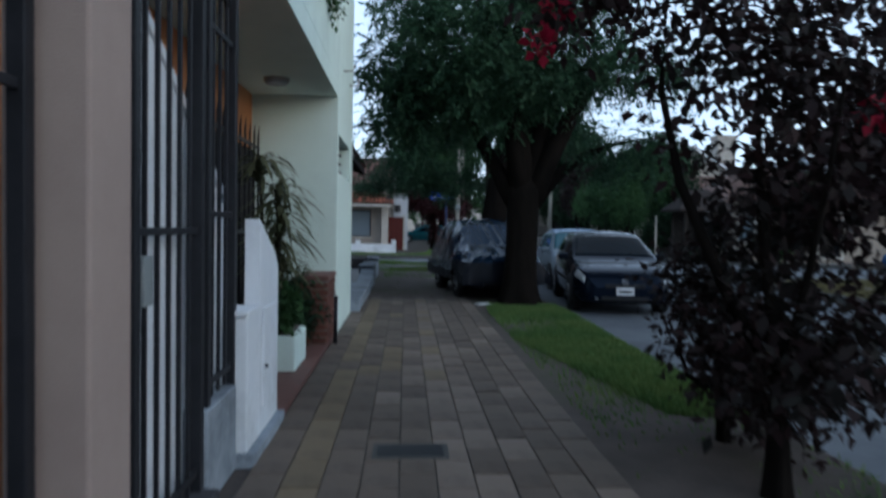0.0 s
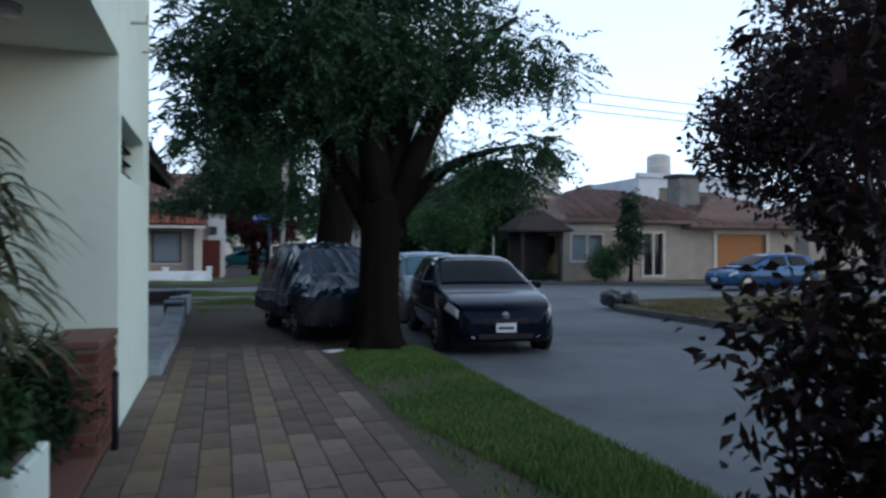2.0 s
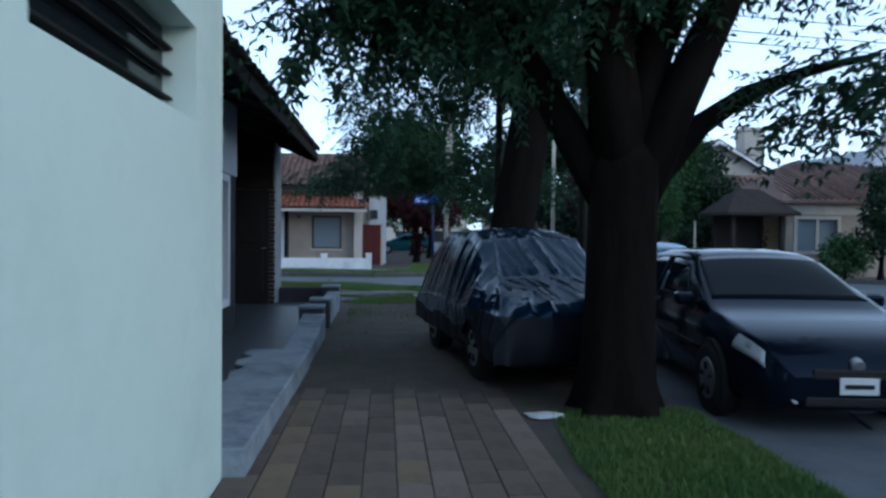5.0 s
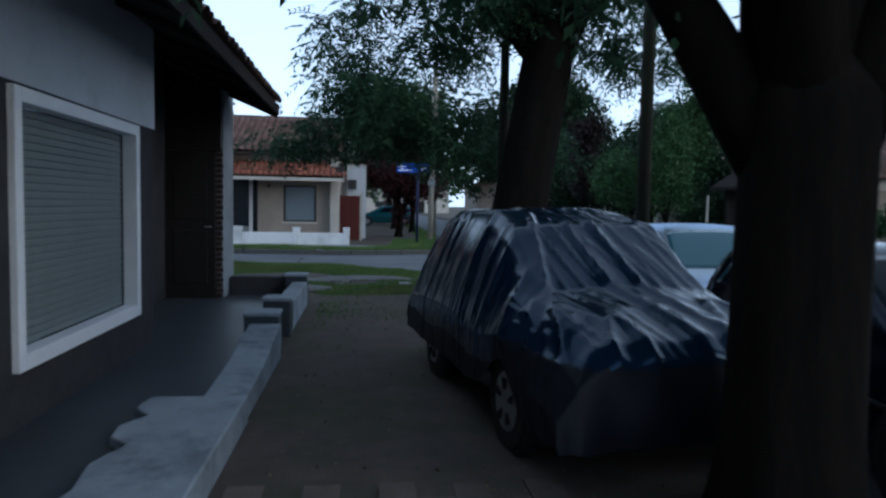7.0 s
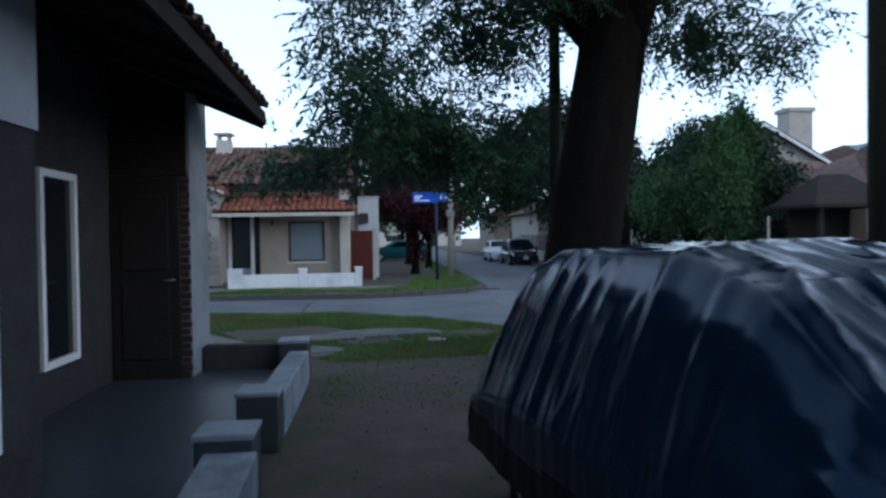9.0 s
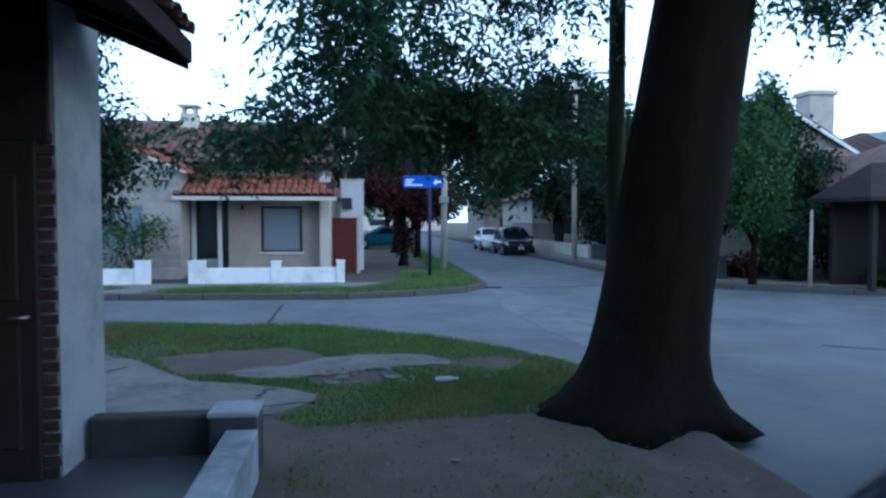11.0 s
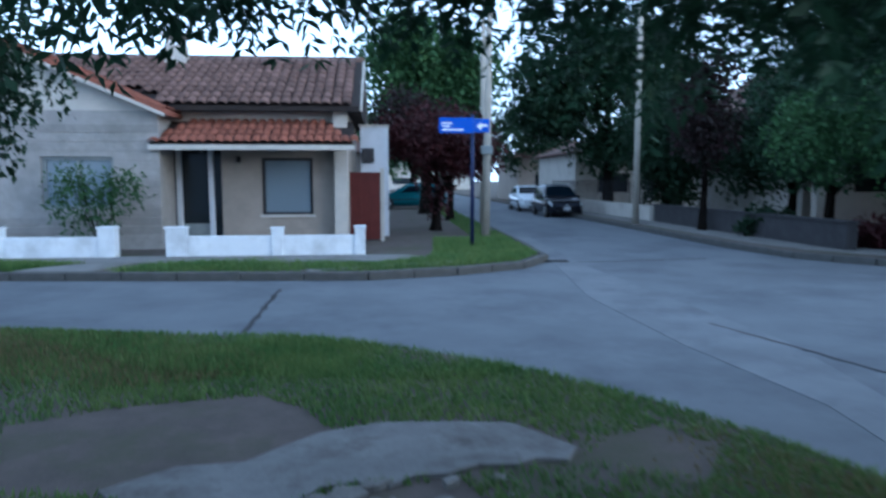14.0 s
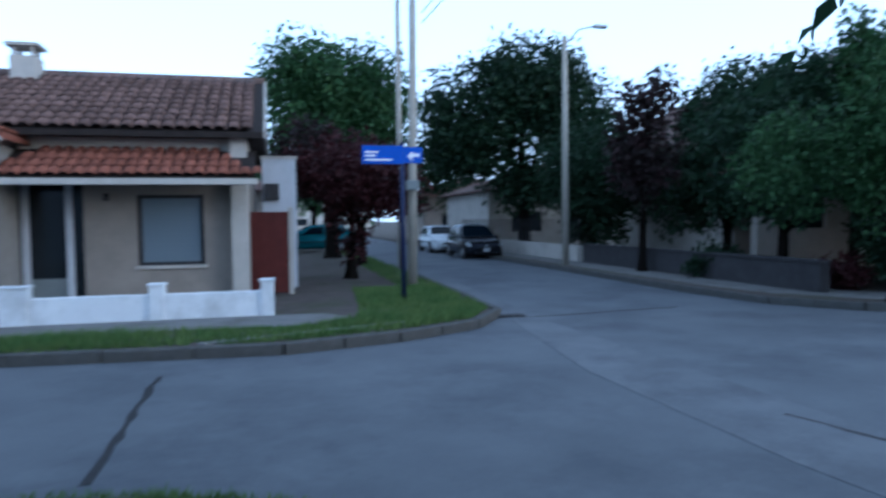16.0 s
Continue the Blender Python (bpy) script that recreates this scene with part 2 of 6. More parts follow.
def leaf_material(name, a, b, rough=0.6):
    """Leaf green that varies from leaf to leaf and lets some light through."""
    m = bpy.data.materials.new(name)
    m.use_nodes = True
    nt = m.node_tree
    n, ln = nt.nodes, nt.links.new
    bsdf = n["Principled BSDF"]
    geo = n.new("ShaderNodeNewGeometry")
    co = n.new("ShaderNodeTexCoord")
    ns = n.new("ShaderNodeTexNoise")
    ns.inputs["Scale"].default_value = 1.3
    ln(co.outputs["Object"], ns.inputs["Vector"])
    add = n.new("ShaderNodeMath")
    add.operation = "MULTIPLY_ADD"
    add.inputs[1].default_value = 0.55
    ln(geo.outputs["Random Per Island"], add.inputs[0])
    mr = n.new("ShaderNodeMapRange")
    mr.inputs["From Min"].default_value = 0.3
    mr.inputs["From Max"].default_value = 0.7
    mr.inputs["To Max"].default_value = 0.5
    ln(ns.outputs[0], mr.inputs["Value"])
    ln(mr.outputs[0], add.inputs[2])
    mix = n.new("ShaderNodeMix")
    mix.data_type = "RGBA"
    mix.inputs["A"].default_value = (*a, 1)
    mix.inputs["B"].default_value = (*b, 1)
    ln(add.outputs[0], mix.inputs["Factor"])
    ln(mix.outputs["Result"], bsdf.inputs["Base Color"])
    bsdf.inputs["Roughness"].default_value = rough
    bsdf.inputs["Specular IOR Level"].default_value = 0.18
    tr = n.new("ShaderNodeBsdfTranslucent")
    ln(mix.outputs["Result"], tr.inputs["Color"])
    ms = n.new("ShaderNodeMixShader")
    ms.inputs[0].default_value = 0.22
    ln(bsdf.outputs[0], ms.inputs[1])
    ln(tr.outputs[0], ms.inputs[2])
    ln(ms.outputs[0], n["Material Output"].inputs["Surface"])
    return m


M_LEAF = leaf_material("street_tree_leaf", (0.016, 0.042, 0.024), (0.045, 0.096, 0.048))
M_LEAFDARK = leaf_material("dark_tree_leaf", (0.009, 0.024, 0.014), (0.026, 0.054, 0.024))
M_LEAFGREEN = leaf_material("bright_tree_leaf", (0.022, 0.058, 0.022), (0.055, 0.115, 0.04))
M_LEAFRED = leaf_material("purple_red_leaf", (0.026, 0.008, 0.011), (0.065, 0.018, 0.02))
M_LEAFMIX = leaf_material("dark_shrub_leaf", (0.009, 0.012, 0.010), (0.034, 0.016, 0.018))
M_FLOWER = leaf_material("crimson_flower", (0.22, 0.008, 0.03), (0.40, 0.015, 0.05))
M_PALM = leaf_material("dry_dracaena_leaf", (0.06, 0.075, 0.04), (0.15, 0.15, 0.085))
M_GRASSDRY = leaf_material("dry_grass_blade", (0.09, 0.085, 0.04), (0.19, 0.165, 0.085), 0.8)
M_GRASS = leaf_material("grass_blade", (0.046, 0.120, 0.032), (0.15, 0.205, 0.066), 0.7)


# ---- mesh helpers ----
def part(name, bm, mat, parent=None, label=""):
    me = bpy.data.meshes.new(name)
    bm.to_mesh(me)
    bm.free()
    me.materials.append(mat)
    ob = new(name, me)
    if parent:
        ob.parent = parent
    if label:
        ob["label"] = label
    return ob


def raw(name, verts, faces, mat, parent=None, smooth=False):
    """A mesh object from arrays; all faces have the same number of corners."""
    me = bpy.data.meshes.new(name)
    verts = np.asarray(verts, np.float32)
    faces = np.asarray(faces, np.int32)
    k = faces.shape[1]
    me.vertices.add(len(verts))
    me.vertices.foreach_set("co", verts.ravel())
    me.loops.add(faces.size)
    me.loops.foreach_set("vertex_index", faces.ravel())
    me.polygons.add(len(faces))
    me.polygons.foreach_set("loop_start", np.arange(0, faces.size, k, dtype=np.int32))
    me.update(calc_edges=True)
    if smooth:
        me.polygons.foreach_set("use_smooth", np.ones(len(faces), bool))
    me.materials.append(mat)
    ob = new(name, me)
    if parent:
        ob.parent = parent
    return ob


def thing(name, at, label, category, group="", turn=0.0):
    ob = new(name)
    ob.empty_display_size = 0.1
    ob.matrix_world = pose(*at, 0, 0, turn)
    return tagged(ob, label, category, group)


def add_box(bm, x0, x1, y0, y1, z0, z1, bevel=0.0):
    made = bmesh.ops.create_cube(bm, size=1, matrix=Matrix.LocRotScale(((x0 + x1) / 2, (y0 + y1) / 2, (z0 + z1) / 2), None, (abs(x1 - x0), abs(y1 - y0), abs(z1 - z0))))
    if bevel:
        edges = list({e for v in made["verts"] for e in v.link_edges})
        bmesh.ops.bevel(bm, geom=edges, offset=bevel, segments=2, affect="EDGES", profile=0.5)
    return made


def box(x0, x1, y0, y1, z0, z1, bevel=0.0):
    bm = bmesh.new()
    add_box(bm, x0, x1, y0, y1, z0, z1, bevel)
    return bm


def add_tube(bm, points, radii, sides=10, cap=True):
    """A tapered tube along points."""
    pts = [Vector(p) for p in points]
    rings = []
    up = Vector((0.13, 0.27, 1)).normalized()
    for i, p in enumerate(pts):
        d = (pts[min(i + 1, len(pts) - 1)] - pts[max(i - 1, 0)]).normalized()
        s = d.cross(up)
        if s.length < 1e-3:
            s = d.cross(Vector((1, 0, 0)))
        s.normalize()
        u = s.cross(d)
        rings.append([bm.verts.new(p + (s * math.cos(a) + u * math.sin(a)) * radii[i]) for a in (2 * math.pi * k / sides for k in range(sides))])
    for a, b in zip(rings, rings[1:]):
        for k in range(sides):
            f = bm.faces.new((a[k], a[(k + 1) % sides], b[(k + 1) % sides], b[k]))
            f.smooth = True
    if cap:
        bm.faces.new(rings[0])
        bm.faces.new(rings[-1][::-1])
    bmesh.ops.recalc_face_normals(bm, faces=bm.faces)


def tube(points, radii, sides=10):
    bm = bmesh.new()
    add_tube(bm, points, radii, sides)
    return bm


def slab(outline, z0, z1, bevel=0.0):
    """An upright prism over an outline in the plan."""
    bm = bmesh.new()
    f = bm.faces.new([bm.verts.new((x, y, z1)) for x, y in outline])
    if f.normal.z < 0 or f.calc_area() and sum((outline[i - 1][0] - outline[i][0]) * (outline[i - 1][1] + outline[i][1]) for i in range(len(outline))) < 0:
        f.normal_flip()
    made = bmesh.ops.extrude_face_region(bm, geom=[f])
    for v in made["geom"]:
        if isinstance(v, bmesh.types.BMVert):
            v.co.z = z0
    bmesh.ops.recalc_face_normals(bm, faces=bm.faces)
    if bevel:
        top = [e for e in bm.edges if all(abs(v.co.z - z1) < 1e-6 for v in e.verts)]
        bmesh.ops.bevel(bm, geom=top, offset=bevel, segments=3, affect="EDGES", profile=0.5)
    return bm


def prism(profile, axis, a, b, bevel=0.0):
    """A profile in the plane across an axis ('x': pairs are y, z; 'y': pairs are x, z), drawn out from a to b."""
    bm = bmesh.new()
    put = (lambda p, q: (q, p[0], p[1])) if axis == "x" else (lambda p, q: (p[0], q, p[1]))
    lo = [bm.verts.new(put(p, a)) for p in profile]
    hi = [bm.verts.new(put(p, b)) for p in profile]
    bm.faces.new(lo)
    bm.faces.new(hi[::-1])
    n = len(profile)
    for i in range(n):
        bm.faces.new((lo[i], lo[(i + 1) % n], hi[(i + 1) % n], hi[i]))
    bmesh.ops.recalc_face_normals(bm, faces=bm.faces)
    if bevel:
        bmesh.ops.bevel(bm, geom=bm.edges[:], offset=bevel, segments=2, affect="EDGES", profile=0.5)
    return bm


def structure(name, bm, mat, label):
    return tagged(part(name, bm, mat), label, "", "", "structure")


# ---- leaves and trees ----
def unit(v):
    return v / np.maximum(np.linalg.norm(v, axis=-1, keepdims=True), 1e-9)


def leaves(rng, base, way, length, width):
    """Pointed leaves folded on the midrib: base points, directions, lengths and widths give vertices and faces."""
    n = len(base)
    side = unit(np.cross(way, unit(rng.normal(size=(n, 3)) + (0, 0, 1.2))))
    lift = unit(np.cross(side, way))
    mid = base + way * (length * 0.45)[:, None]
    v = np.stack([base, mid + side * width[:, None] + lift * (width * 0.35)[:, None], base + way * length[:, None] - lift * (length * 0.12)[:, None], mid - side * width[:, None] + lift * (width * 0.35)[:, None]], 1).reshape(-1, 3)
    return v, np.arange(4 * n).reshape(-1, 4)


def frond_crown(rng, tips, count, reach, size, pairs=6, droop=0.5):
    """Pinnate leaves in sprays round the given tips."""
    at = np.repeat(tips, count, 0)
    n = len(at)
    out = unit(rng.normal(size=(n, 3)) * (1, 1, 0.55) + (0, 0, 0.1))
    start = at + out * (rng.random((n, 1)) * reach)
    way = unit(out + rng.normal(size=(n, 3)) * 0.5 - (0, 0, droop))
    long = size * rng.uniform(0.7, 1.25, n)
    bases, ways = [], []
    across = unit(np.cross(way, unit(rng.normal(size=(n, 3)) * 0.4 + (0, 0, 1))))
    for k in range(pairs):
        f = (k + 1) / pairs
        p = start + way * (long * f)[:, None] - np.array((0, 0, 1)) * (long * f * f * 0.25)[:, None]
        for s in (1, -1):
            bases.append(p)
            ways.append(unit(across * s + way * 0.75 - (0, 0, 0.25) + rng.normal(size=(n, 3)) * 0.15))
    base, ways = np.concatenate(bases), np.concatenate(ways)
    m = len(base)
    ln = size * 0.26 * rng.uniform(0.75, 1.2, m)
    return leaves(rng, base, ways, ln, ln * 0.19)


def plain_crown(rng, tips, count, reach, size, droop=0.3, slim=0.3):
    """Single leaves round the tips."""
    at = np.repeat(tips, count, 0)
    n = len(at)
    out = unit(rng.normal(size=(n, 3)))
    base = at + out * (rng.random((n, 1)) ** 0.6 * reach)
    ways = unit(out + rng.normal(size=(n, 3)) * 0.7 - (0, 0, droop))
    ln = size * rng.uniform(0.6, 1.3, n)
    return leaves(rng, base, ways, ln, ln * slim)


def blob_tips(rng, blobs, n):
    """Points in ellipsoids (x, y, z, rx, ry, rz), more of them near the skin."""
    vol = np.array([b[3] * b[4] * b[5] for b in blobs]) ** 0.7
    pick = rng.choice(len(blobs), n, p=vol / vol.sum())
    b = np.array(blobs, float)[pick]
    d = unit(rng.normal(size=(n, 3)))
    return b[:, :3] + d * b[:, 3:] * (rng.random((n, 1)) ** 0.45)


def trunk_mesh(rng, foot, top, r0, r1, flare, height, sides=20):
    """A furrowed trunk with root flare."""
    foot, top = Vector(foot), Vector(top)
    bm = bmesh.new()
    rings = []
    steps = 14
    lobes = rng.uniform(0, 6.28, 3)
    for i in range(steps + 1):
        f = i / steps
        z = f * f * 0.5 + f * 0.5
        c = foot.lerp(top, z)
        low = math.exp(-z * height / 0.28)
        r = r0 + (r1 - r0) * z + flare * low
        ring = []
        for k in range(sides):
            a = 2 * math.pi * k / sides
            w = 1 + 0.05 * math.sin(3 * a + lobes[0]) + 0.04 * math.sin(7 * a + lobes[1] + 2 * z) + 0.22 * low * math.sin(5 * a + lobes[2])
            ring.append(bm.verts.new(c + Vector((math.cos(a), math.sin(a), 0)) * r * w))
        rings.append(ring)
    for a, b in zip(rings, rings[1:]):
        for k in range(sides):
            bm.faces.new((a[k], a[(k + 1) % sides], b[(k + 1) % sides], b[k])).smooth = True
    crown_top = top + (top - foot).normalized() * 0.3
    tip = [bm.verts.new(crown_top + (v.co - top) * 0.3) for v in rings[-1]]
    for k in range(sides):
        bm.faces.new((rings[-1][k], rings[-1][(k + 1) % sides], tip[(k + 1) % sides], tip[k])).smooth = True
    bm.faces.new(tip)
    bm.faces.new(rings[0][::-1])
    return bm


def tree(name, label, foot, lean, fork, r0, r1, flare, blobs, limbs, tips, seed, crown, leaf_mat, group="", bark=None):
    """foot: (x, y, z); lean: the shift of the fork in plan; limbs: ends as offsets from the foot; crown: a function of rng and tips."""
    rng = np.random.default_rng(seed)
    root = thing(name, foot, label, "tree" if "shrub" not in name else "shrub", group)
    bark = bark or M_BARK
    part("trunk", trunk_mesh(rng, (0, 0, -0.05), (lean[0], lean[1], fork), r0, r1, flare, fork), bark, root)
    for i, end in enumerate(limbs):
        a, b = Vector((lean[0], lean[1], fork - min(0.5, fork * 0.25))), Vector(end)
        side = Vector(rng.normal(size=3)) * 0.18
        pts = [a.lerp(b, f) + side * math.sin(f * 3.1) + Vector((0, 0, 0.35)) * math.sin(f * 3.1) * (b - a).length * 0.25 for f in (0, 0.2, 0.4, 0.6, 0.8, 1)]
        rr = r1 * (0.78 if i < 3 else rng.uniform(0.45, 0.65))
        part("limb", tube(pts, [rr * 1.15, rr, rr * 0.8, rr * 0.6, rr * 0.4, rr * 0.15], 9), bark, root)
    at = blob_tips(rng, blobs, tips)
    over_walk = (at[:, 0] + foot[0] > 0.5) & (at[:, 0] + foot[0] < 2.5) & (at[:, 2] < 2.5)
    v, f = crown(rng, at[~over_walk])
    q = v.reshape(-1, 4, 3) + np.array(foot)
    low = ((q[:, :, 0] > 0.6) & (q[:, :, 0] < 2.4) & (q[:, :, 2] < 2.14)).any(1)
    v = v.reshape(-1, 4, 3)[~low].reshape(-1, 3)
    f = np.arange(len(v)).reshape(-1, 4)
    raw("crown", v, f, leaf_mat, root)
    return root


# ---- vehicles ----
def loft(sections, closed_ends=True):
    bm = bmesh.new()
    rows = [[bm.verts.new(p) for p in s] for s in sections]
    for a, b in zip(rows, rows[1:]):
        for k in range(len(a) - 1):
            bm.faces.new((a[k], a[k + 1], b[k + 1], b[k])).smooth = True
        bm.faces.new((a[-1], a[0], b[0], b[-1])).smooth = True
    if closed_ends:
        bm.faces.new(rows[0])
        bm.faces.new(rows[-1][::-1])
    bmesh.ops.recalc_face_normals(bm, faces=bm.faces)
    return bm


def panel(corners, off, thick=0.012):
    """A thin plate over four corners, set off along its normal."""
    bm = bmesh.new()
    c = [Vector(p) for p in corners]
    n = (c[1] - c[0]).cross(c[3] - c[0]).normalized()
    lo = [bm.verts.new(p + n * off) for p in c]
    hi = [bm.verts.new(p + n * (off + thick)) for p in c]
    bm.faces.new(hi)
    bm.faces.new(lo[::-1])
    for i in range(4):
        bm.faces.new((lo[i], lo[(i + 1) % 4], hi[(i + 1) % 4], hi[i]))
    bmesh.ops.recalc_face_normals(bm, faces=bm.faces)
    return bm


def inset(c, m):
    """Four corners drawn in towards their middle by a share m."""
    c = [Vector(p) for p in c]
    mid = sum(c, Vector()) / 4
    return [p.lerp(mid, m) for p in c]


def wheel(parent, x, y, r, w):
    sign = 1 if y > 0 else -1
    tyre = part("wheel", tube([(0, -w / 2, 0), (0, -w / 2 * 0.96, 0), (0, w / 2 * 0.96, 0), (0, w / 2, 0)], [r * 0.93, r, r, r * 0.93], 28), M_RUBBER, parent)
    tyre.location = (x, y, r)
    bm = bmesh.new()
    add_tube(bm, [(0, sign * w * 0.42, 0), (0, sign * w * 0.54, 0)], [r * 0.64, r * 0.6], 24)
    rim = part("rim", bm, M_ALLOY, tyre, "silver alloy rim")
    for k in range(5):
        a = 2 * math.pi * k / 5
        part("rim_hole", tube([(0.26 * r * math.sin(a), sign * w * 0.555, 0.26 * r * math.cos(a)), (0.48 * r * math.sin(a), sign * w * 0.555, 0.48 * r * math.cos(a))], [0.05 * r, 0.09 * r], 6), M_TRIMBLACK, tyre)
    return tyre


def smooth_keys(keys, x):
    """A value at x along rounded steps between keys."""
    if x <= keys[0][0]:
        return keys[0][1]
    for k in range(len(keys) - 1):
        (a, p), (b, q) = keys[k], keys[k + 1]
        if x <= b:
            m0 = (q - keys[k - 1][1]) / (b - keys[k - 1][0]) if k else (q - p) / (b - a)
            m1 = (keys[k + 2][1] - p) / (keys[k + 2][0] - a) if k + 2 < len(keys) else (q - p) / (b - a)
            h, f = b - a, (x - a) / (b - a)
            return (2 * f ** 3 - 3 * f ** 2 + 1) * p + (f ** 3 - 2 * f ** 2 + f) * h * m0 + (3 * f ** 2 - 2 * f ** 3) * q + (f ** 3 - f ** 2) * h * m1
    return keys[-1][1]


def shell(grid, out, into=0.012):
    """A plate over a grid of points, set out along its normals, with a rim."""
    g = np.array(grid, float)
    n = np.cross(np.gradient(g, axis=0), np.gradient(g, axis=1))
    n = unit(n)
    bm = bmesh.new()
    top = [[bm.verts.new(p) for p in row] for row in g + n * out]
    low = [[bm.verts.new(p) for p in row] for row in g - n * into]
    R, C = len(top), len(top[0])
    for a in range(R - 1):
        for b in range(C - 1):
            bm.faces.new((top[a][b], top[a + 1][b], top[a + 1][b + 1], top[a][b + 1])).smooth = True
    edge = [(a, 0) for a in range(R)] + [(R - 1, b) for b in range(1, C)] + [(a, C - 1) for a in range(R - 2, -1, -1)] + [(0, b) for b in range(C - 2, 0, -1)]
    for p, q in zip(edge, edge[1:] + edge[:1]):
        bm.faces.new((top[p[0]][p[1]], top[q[0]][q[1]], low[q[0]][q[1]], low[p[0]][p[1]]))
    for v in [v for v in bm.verts if not v.link_faces]:
        bm.verts.remove(v)
    bmesh.ops.recalc_face_normals(bm, faces=bm.faces)
    return bm


def car(label, at, turn, paint, length=4.15, width=1.70, height=1.43, hood=0.86, belt=0.90, name="car", glass=None, mirrors=True, plated=True):
    """A hatchback on its wheels, its front towards local +x."""
    glass = glass or M_WINDSHIELD
    root = thing(name, at, label, "car", "parked cars", turn)
    L, w = length / 2, width / 2
    tops = ((-1, 0.66), (-0.985, 0.84), (-0.95, 0.98), (-0.80, height - 0.10), (-0.60, height - 0.025), (-0.28, height), (-0.02, height - 0.02), (0.10, height - 0.085), (0.46, hood + 0.10), (0.54, hood + 0.035), (0.75, hood - 0.04), (0.90, hood - 0.13), (0.97, hood - 0.24), (1.0, hood - 0.38))
    wide = ((-1, 0.74), (-0.96, 0.88), (-0.82, 0.97), (-0.4, 1.0), (0.5, 1.0), (0.8, 0.96), (0.92, 0.86), (0.98, 0.73), (1.0, 0.60))
    lows = ((-1, 0.42), (-0.95, 0.26), (-0.8, 0.19), (0.85, 0.19), (0.96, 0.21), (1.0, 0.30))

    def section(f):
        """Half of the outline at f of the half length: sill, shoulder, roof side and crown."""
        zt, k, zb = smooth_keys(tops, f), smooth_keys(wide, f), smooth_keys(lows, f)
        sh = min(belt - 0.035 * f, zt - 0.035)
        h, up = sh - zb, zt - sh
        lean = min(1.0, up / (height - belt))
        ws = 0.93 - 0.21 * lean
        out = [(0.80, zb), (0.94, zb + 0.07 * h), (0.99, zb + 0.22 * h), (1.0, zb + 0.42 * h), (0.99, zb + 0.66 * h), (0.975, zb + 0.86 * h), (0.93, sh)]
        for g in (0.25, 0.5, 0.75, 1.0):
            out.append((0.93 + (ws - 0.93) * g + 0.018 * math.sin(g * math.pi) * lean, sh + up * (0.80 + 0.06 * (1 - lean)) * g))
        out += [(ws * 0.93, zt - up * 0.09), (ws * 0.78, zt - up * 0.04), (ws * 0.4, zt - up * 0.01), (0, zt)]
        return [(f * L, w * k * p, z) for p, z in out]

    def spot(f, q, s):
        """The point q of the outline (a share of the way between its corners) on side s."""
        o = section(f)
        a = min(int(q), len(o) - 2)
        p = Vector(o[a]).lerp(Vector(o[a + 1]), q - a)
        return (p.x, p.y * s, p.z)

    stations = sorted({*(-1 + 2 * k / 44 for k in range(45)), -0.985, -0.97, 0.97, 0.985})
    secs = []
    for f in stations:
        o = section(f)
        secs.append(o + [(x, -y, z) for x, y, z in o[-2::-1]])
    part("body", loft(secs), paint, root)

    def patch(name, fa, fb, qa, qb, s, mat, out=0.006, n=10, m=6, text=""):
        """A plate that follows the body; fa and fb give its two ends at the share g of its height."""
        grid = [[spot(fa(g) + (fb(g) - fa(g)) * a / n, qa + (qb - qa) * g, s) for g in (b / m for b in range(m + 1))] for a in range(n + 1)]
        return part(name, shell(grid if s < 0 else grid[::-1], out), mat, root, text)

    flat = lambda v: (lambda g: v)
    across = lambda f0, f1, q: [[(Vector(spot(f, q, 1)).x, Vector(spot(f, min(14, q + (14 - q) * (1 - abs(b))), 1)).y * (1 if b > 0 else -1), Vector(spot(f, min(14, q + (14 - q) * (1 - abs(b))), 1)).z) for b in (-1 + 2 * c / 12 for c in range(13))] for f in (f0 + (f1 - f0) * a / 10 for a in range(11))]
    part("windscreen", shell(across(0.445, 0.085, 10.9)[::-1], 0.006), glass, root)
    part("rear_window", shell(across(-0.93, -0.80, 10.9), 0.006), glass, root)
    for s in (1, -1):
        patch("side_window", lambda g: -0.80 + 0.14 * g, lambda g: -0.30, 6.35, 9.8, s, glass)
        patch("side_window", lambda g: -0.25, lambda g: 0.30 - 0.24 * g, 6.35, 9.8, s, glass)
        patch("door_seam", flat(-0.282), flat(-0.274), 1.0, 6.3, s, M_TRIMBLACK, 0.002, 1)
        patch("door_seam", flat(0.36), flat(0.368), 1.0, 6.2, s, M_TRIMBLACK, 0.002, 1)
        patch("door_handle", flat(-0.24), flat(-0.17), 5.2, 5.6, s, M_TRIMBLACK, 0.02, 3, 2)
        if mirrors:
            mirror = part("wing_mirror", box(-0.07, 0.05, -0.09, 0.09, -0.06, 0.06, 0.035), paint, root)
            mirror.location = (L * 0.33, s * (w + 0.05), belt + 0.05)
        patch("headlight", lambda g: 0.80 + 0.02 * g, lambda g: 0.955 - 0.02 * g, 4.7, 6.5, s, M_LAMP, 0.008, 8, 4, "clear glass headlight")
        patch("lamp_bowl", lambda g: 0.865, lambda g: 0.895, 5.3, 6.0, s, M_ALLOY, 0.012, 3, 3)
        patch("tail_light", flat(-0.965), flat(-0.90), 5.2, 7.6, s, M_REDGATE, 0.008, 4, 4, "red tail light")
        part("fog_light", tube([(L - 0.10, s * w * 0.56, 0.31), (L - 0.012, s * w * 0.54, 0.31)], [0.045, 0.04], 14), M_LAMP, root)
        patch("side_strip", flat(-0.55), flat(0.5), 3.25, 3.5, s, M_TRIMBLACK, 0.012, 10, 2)
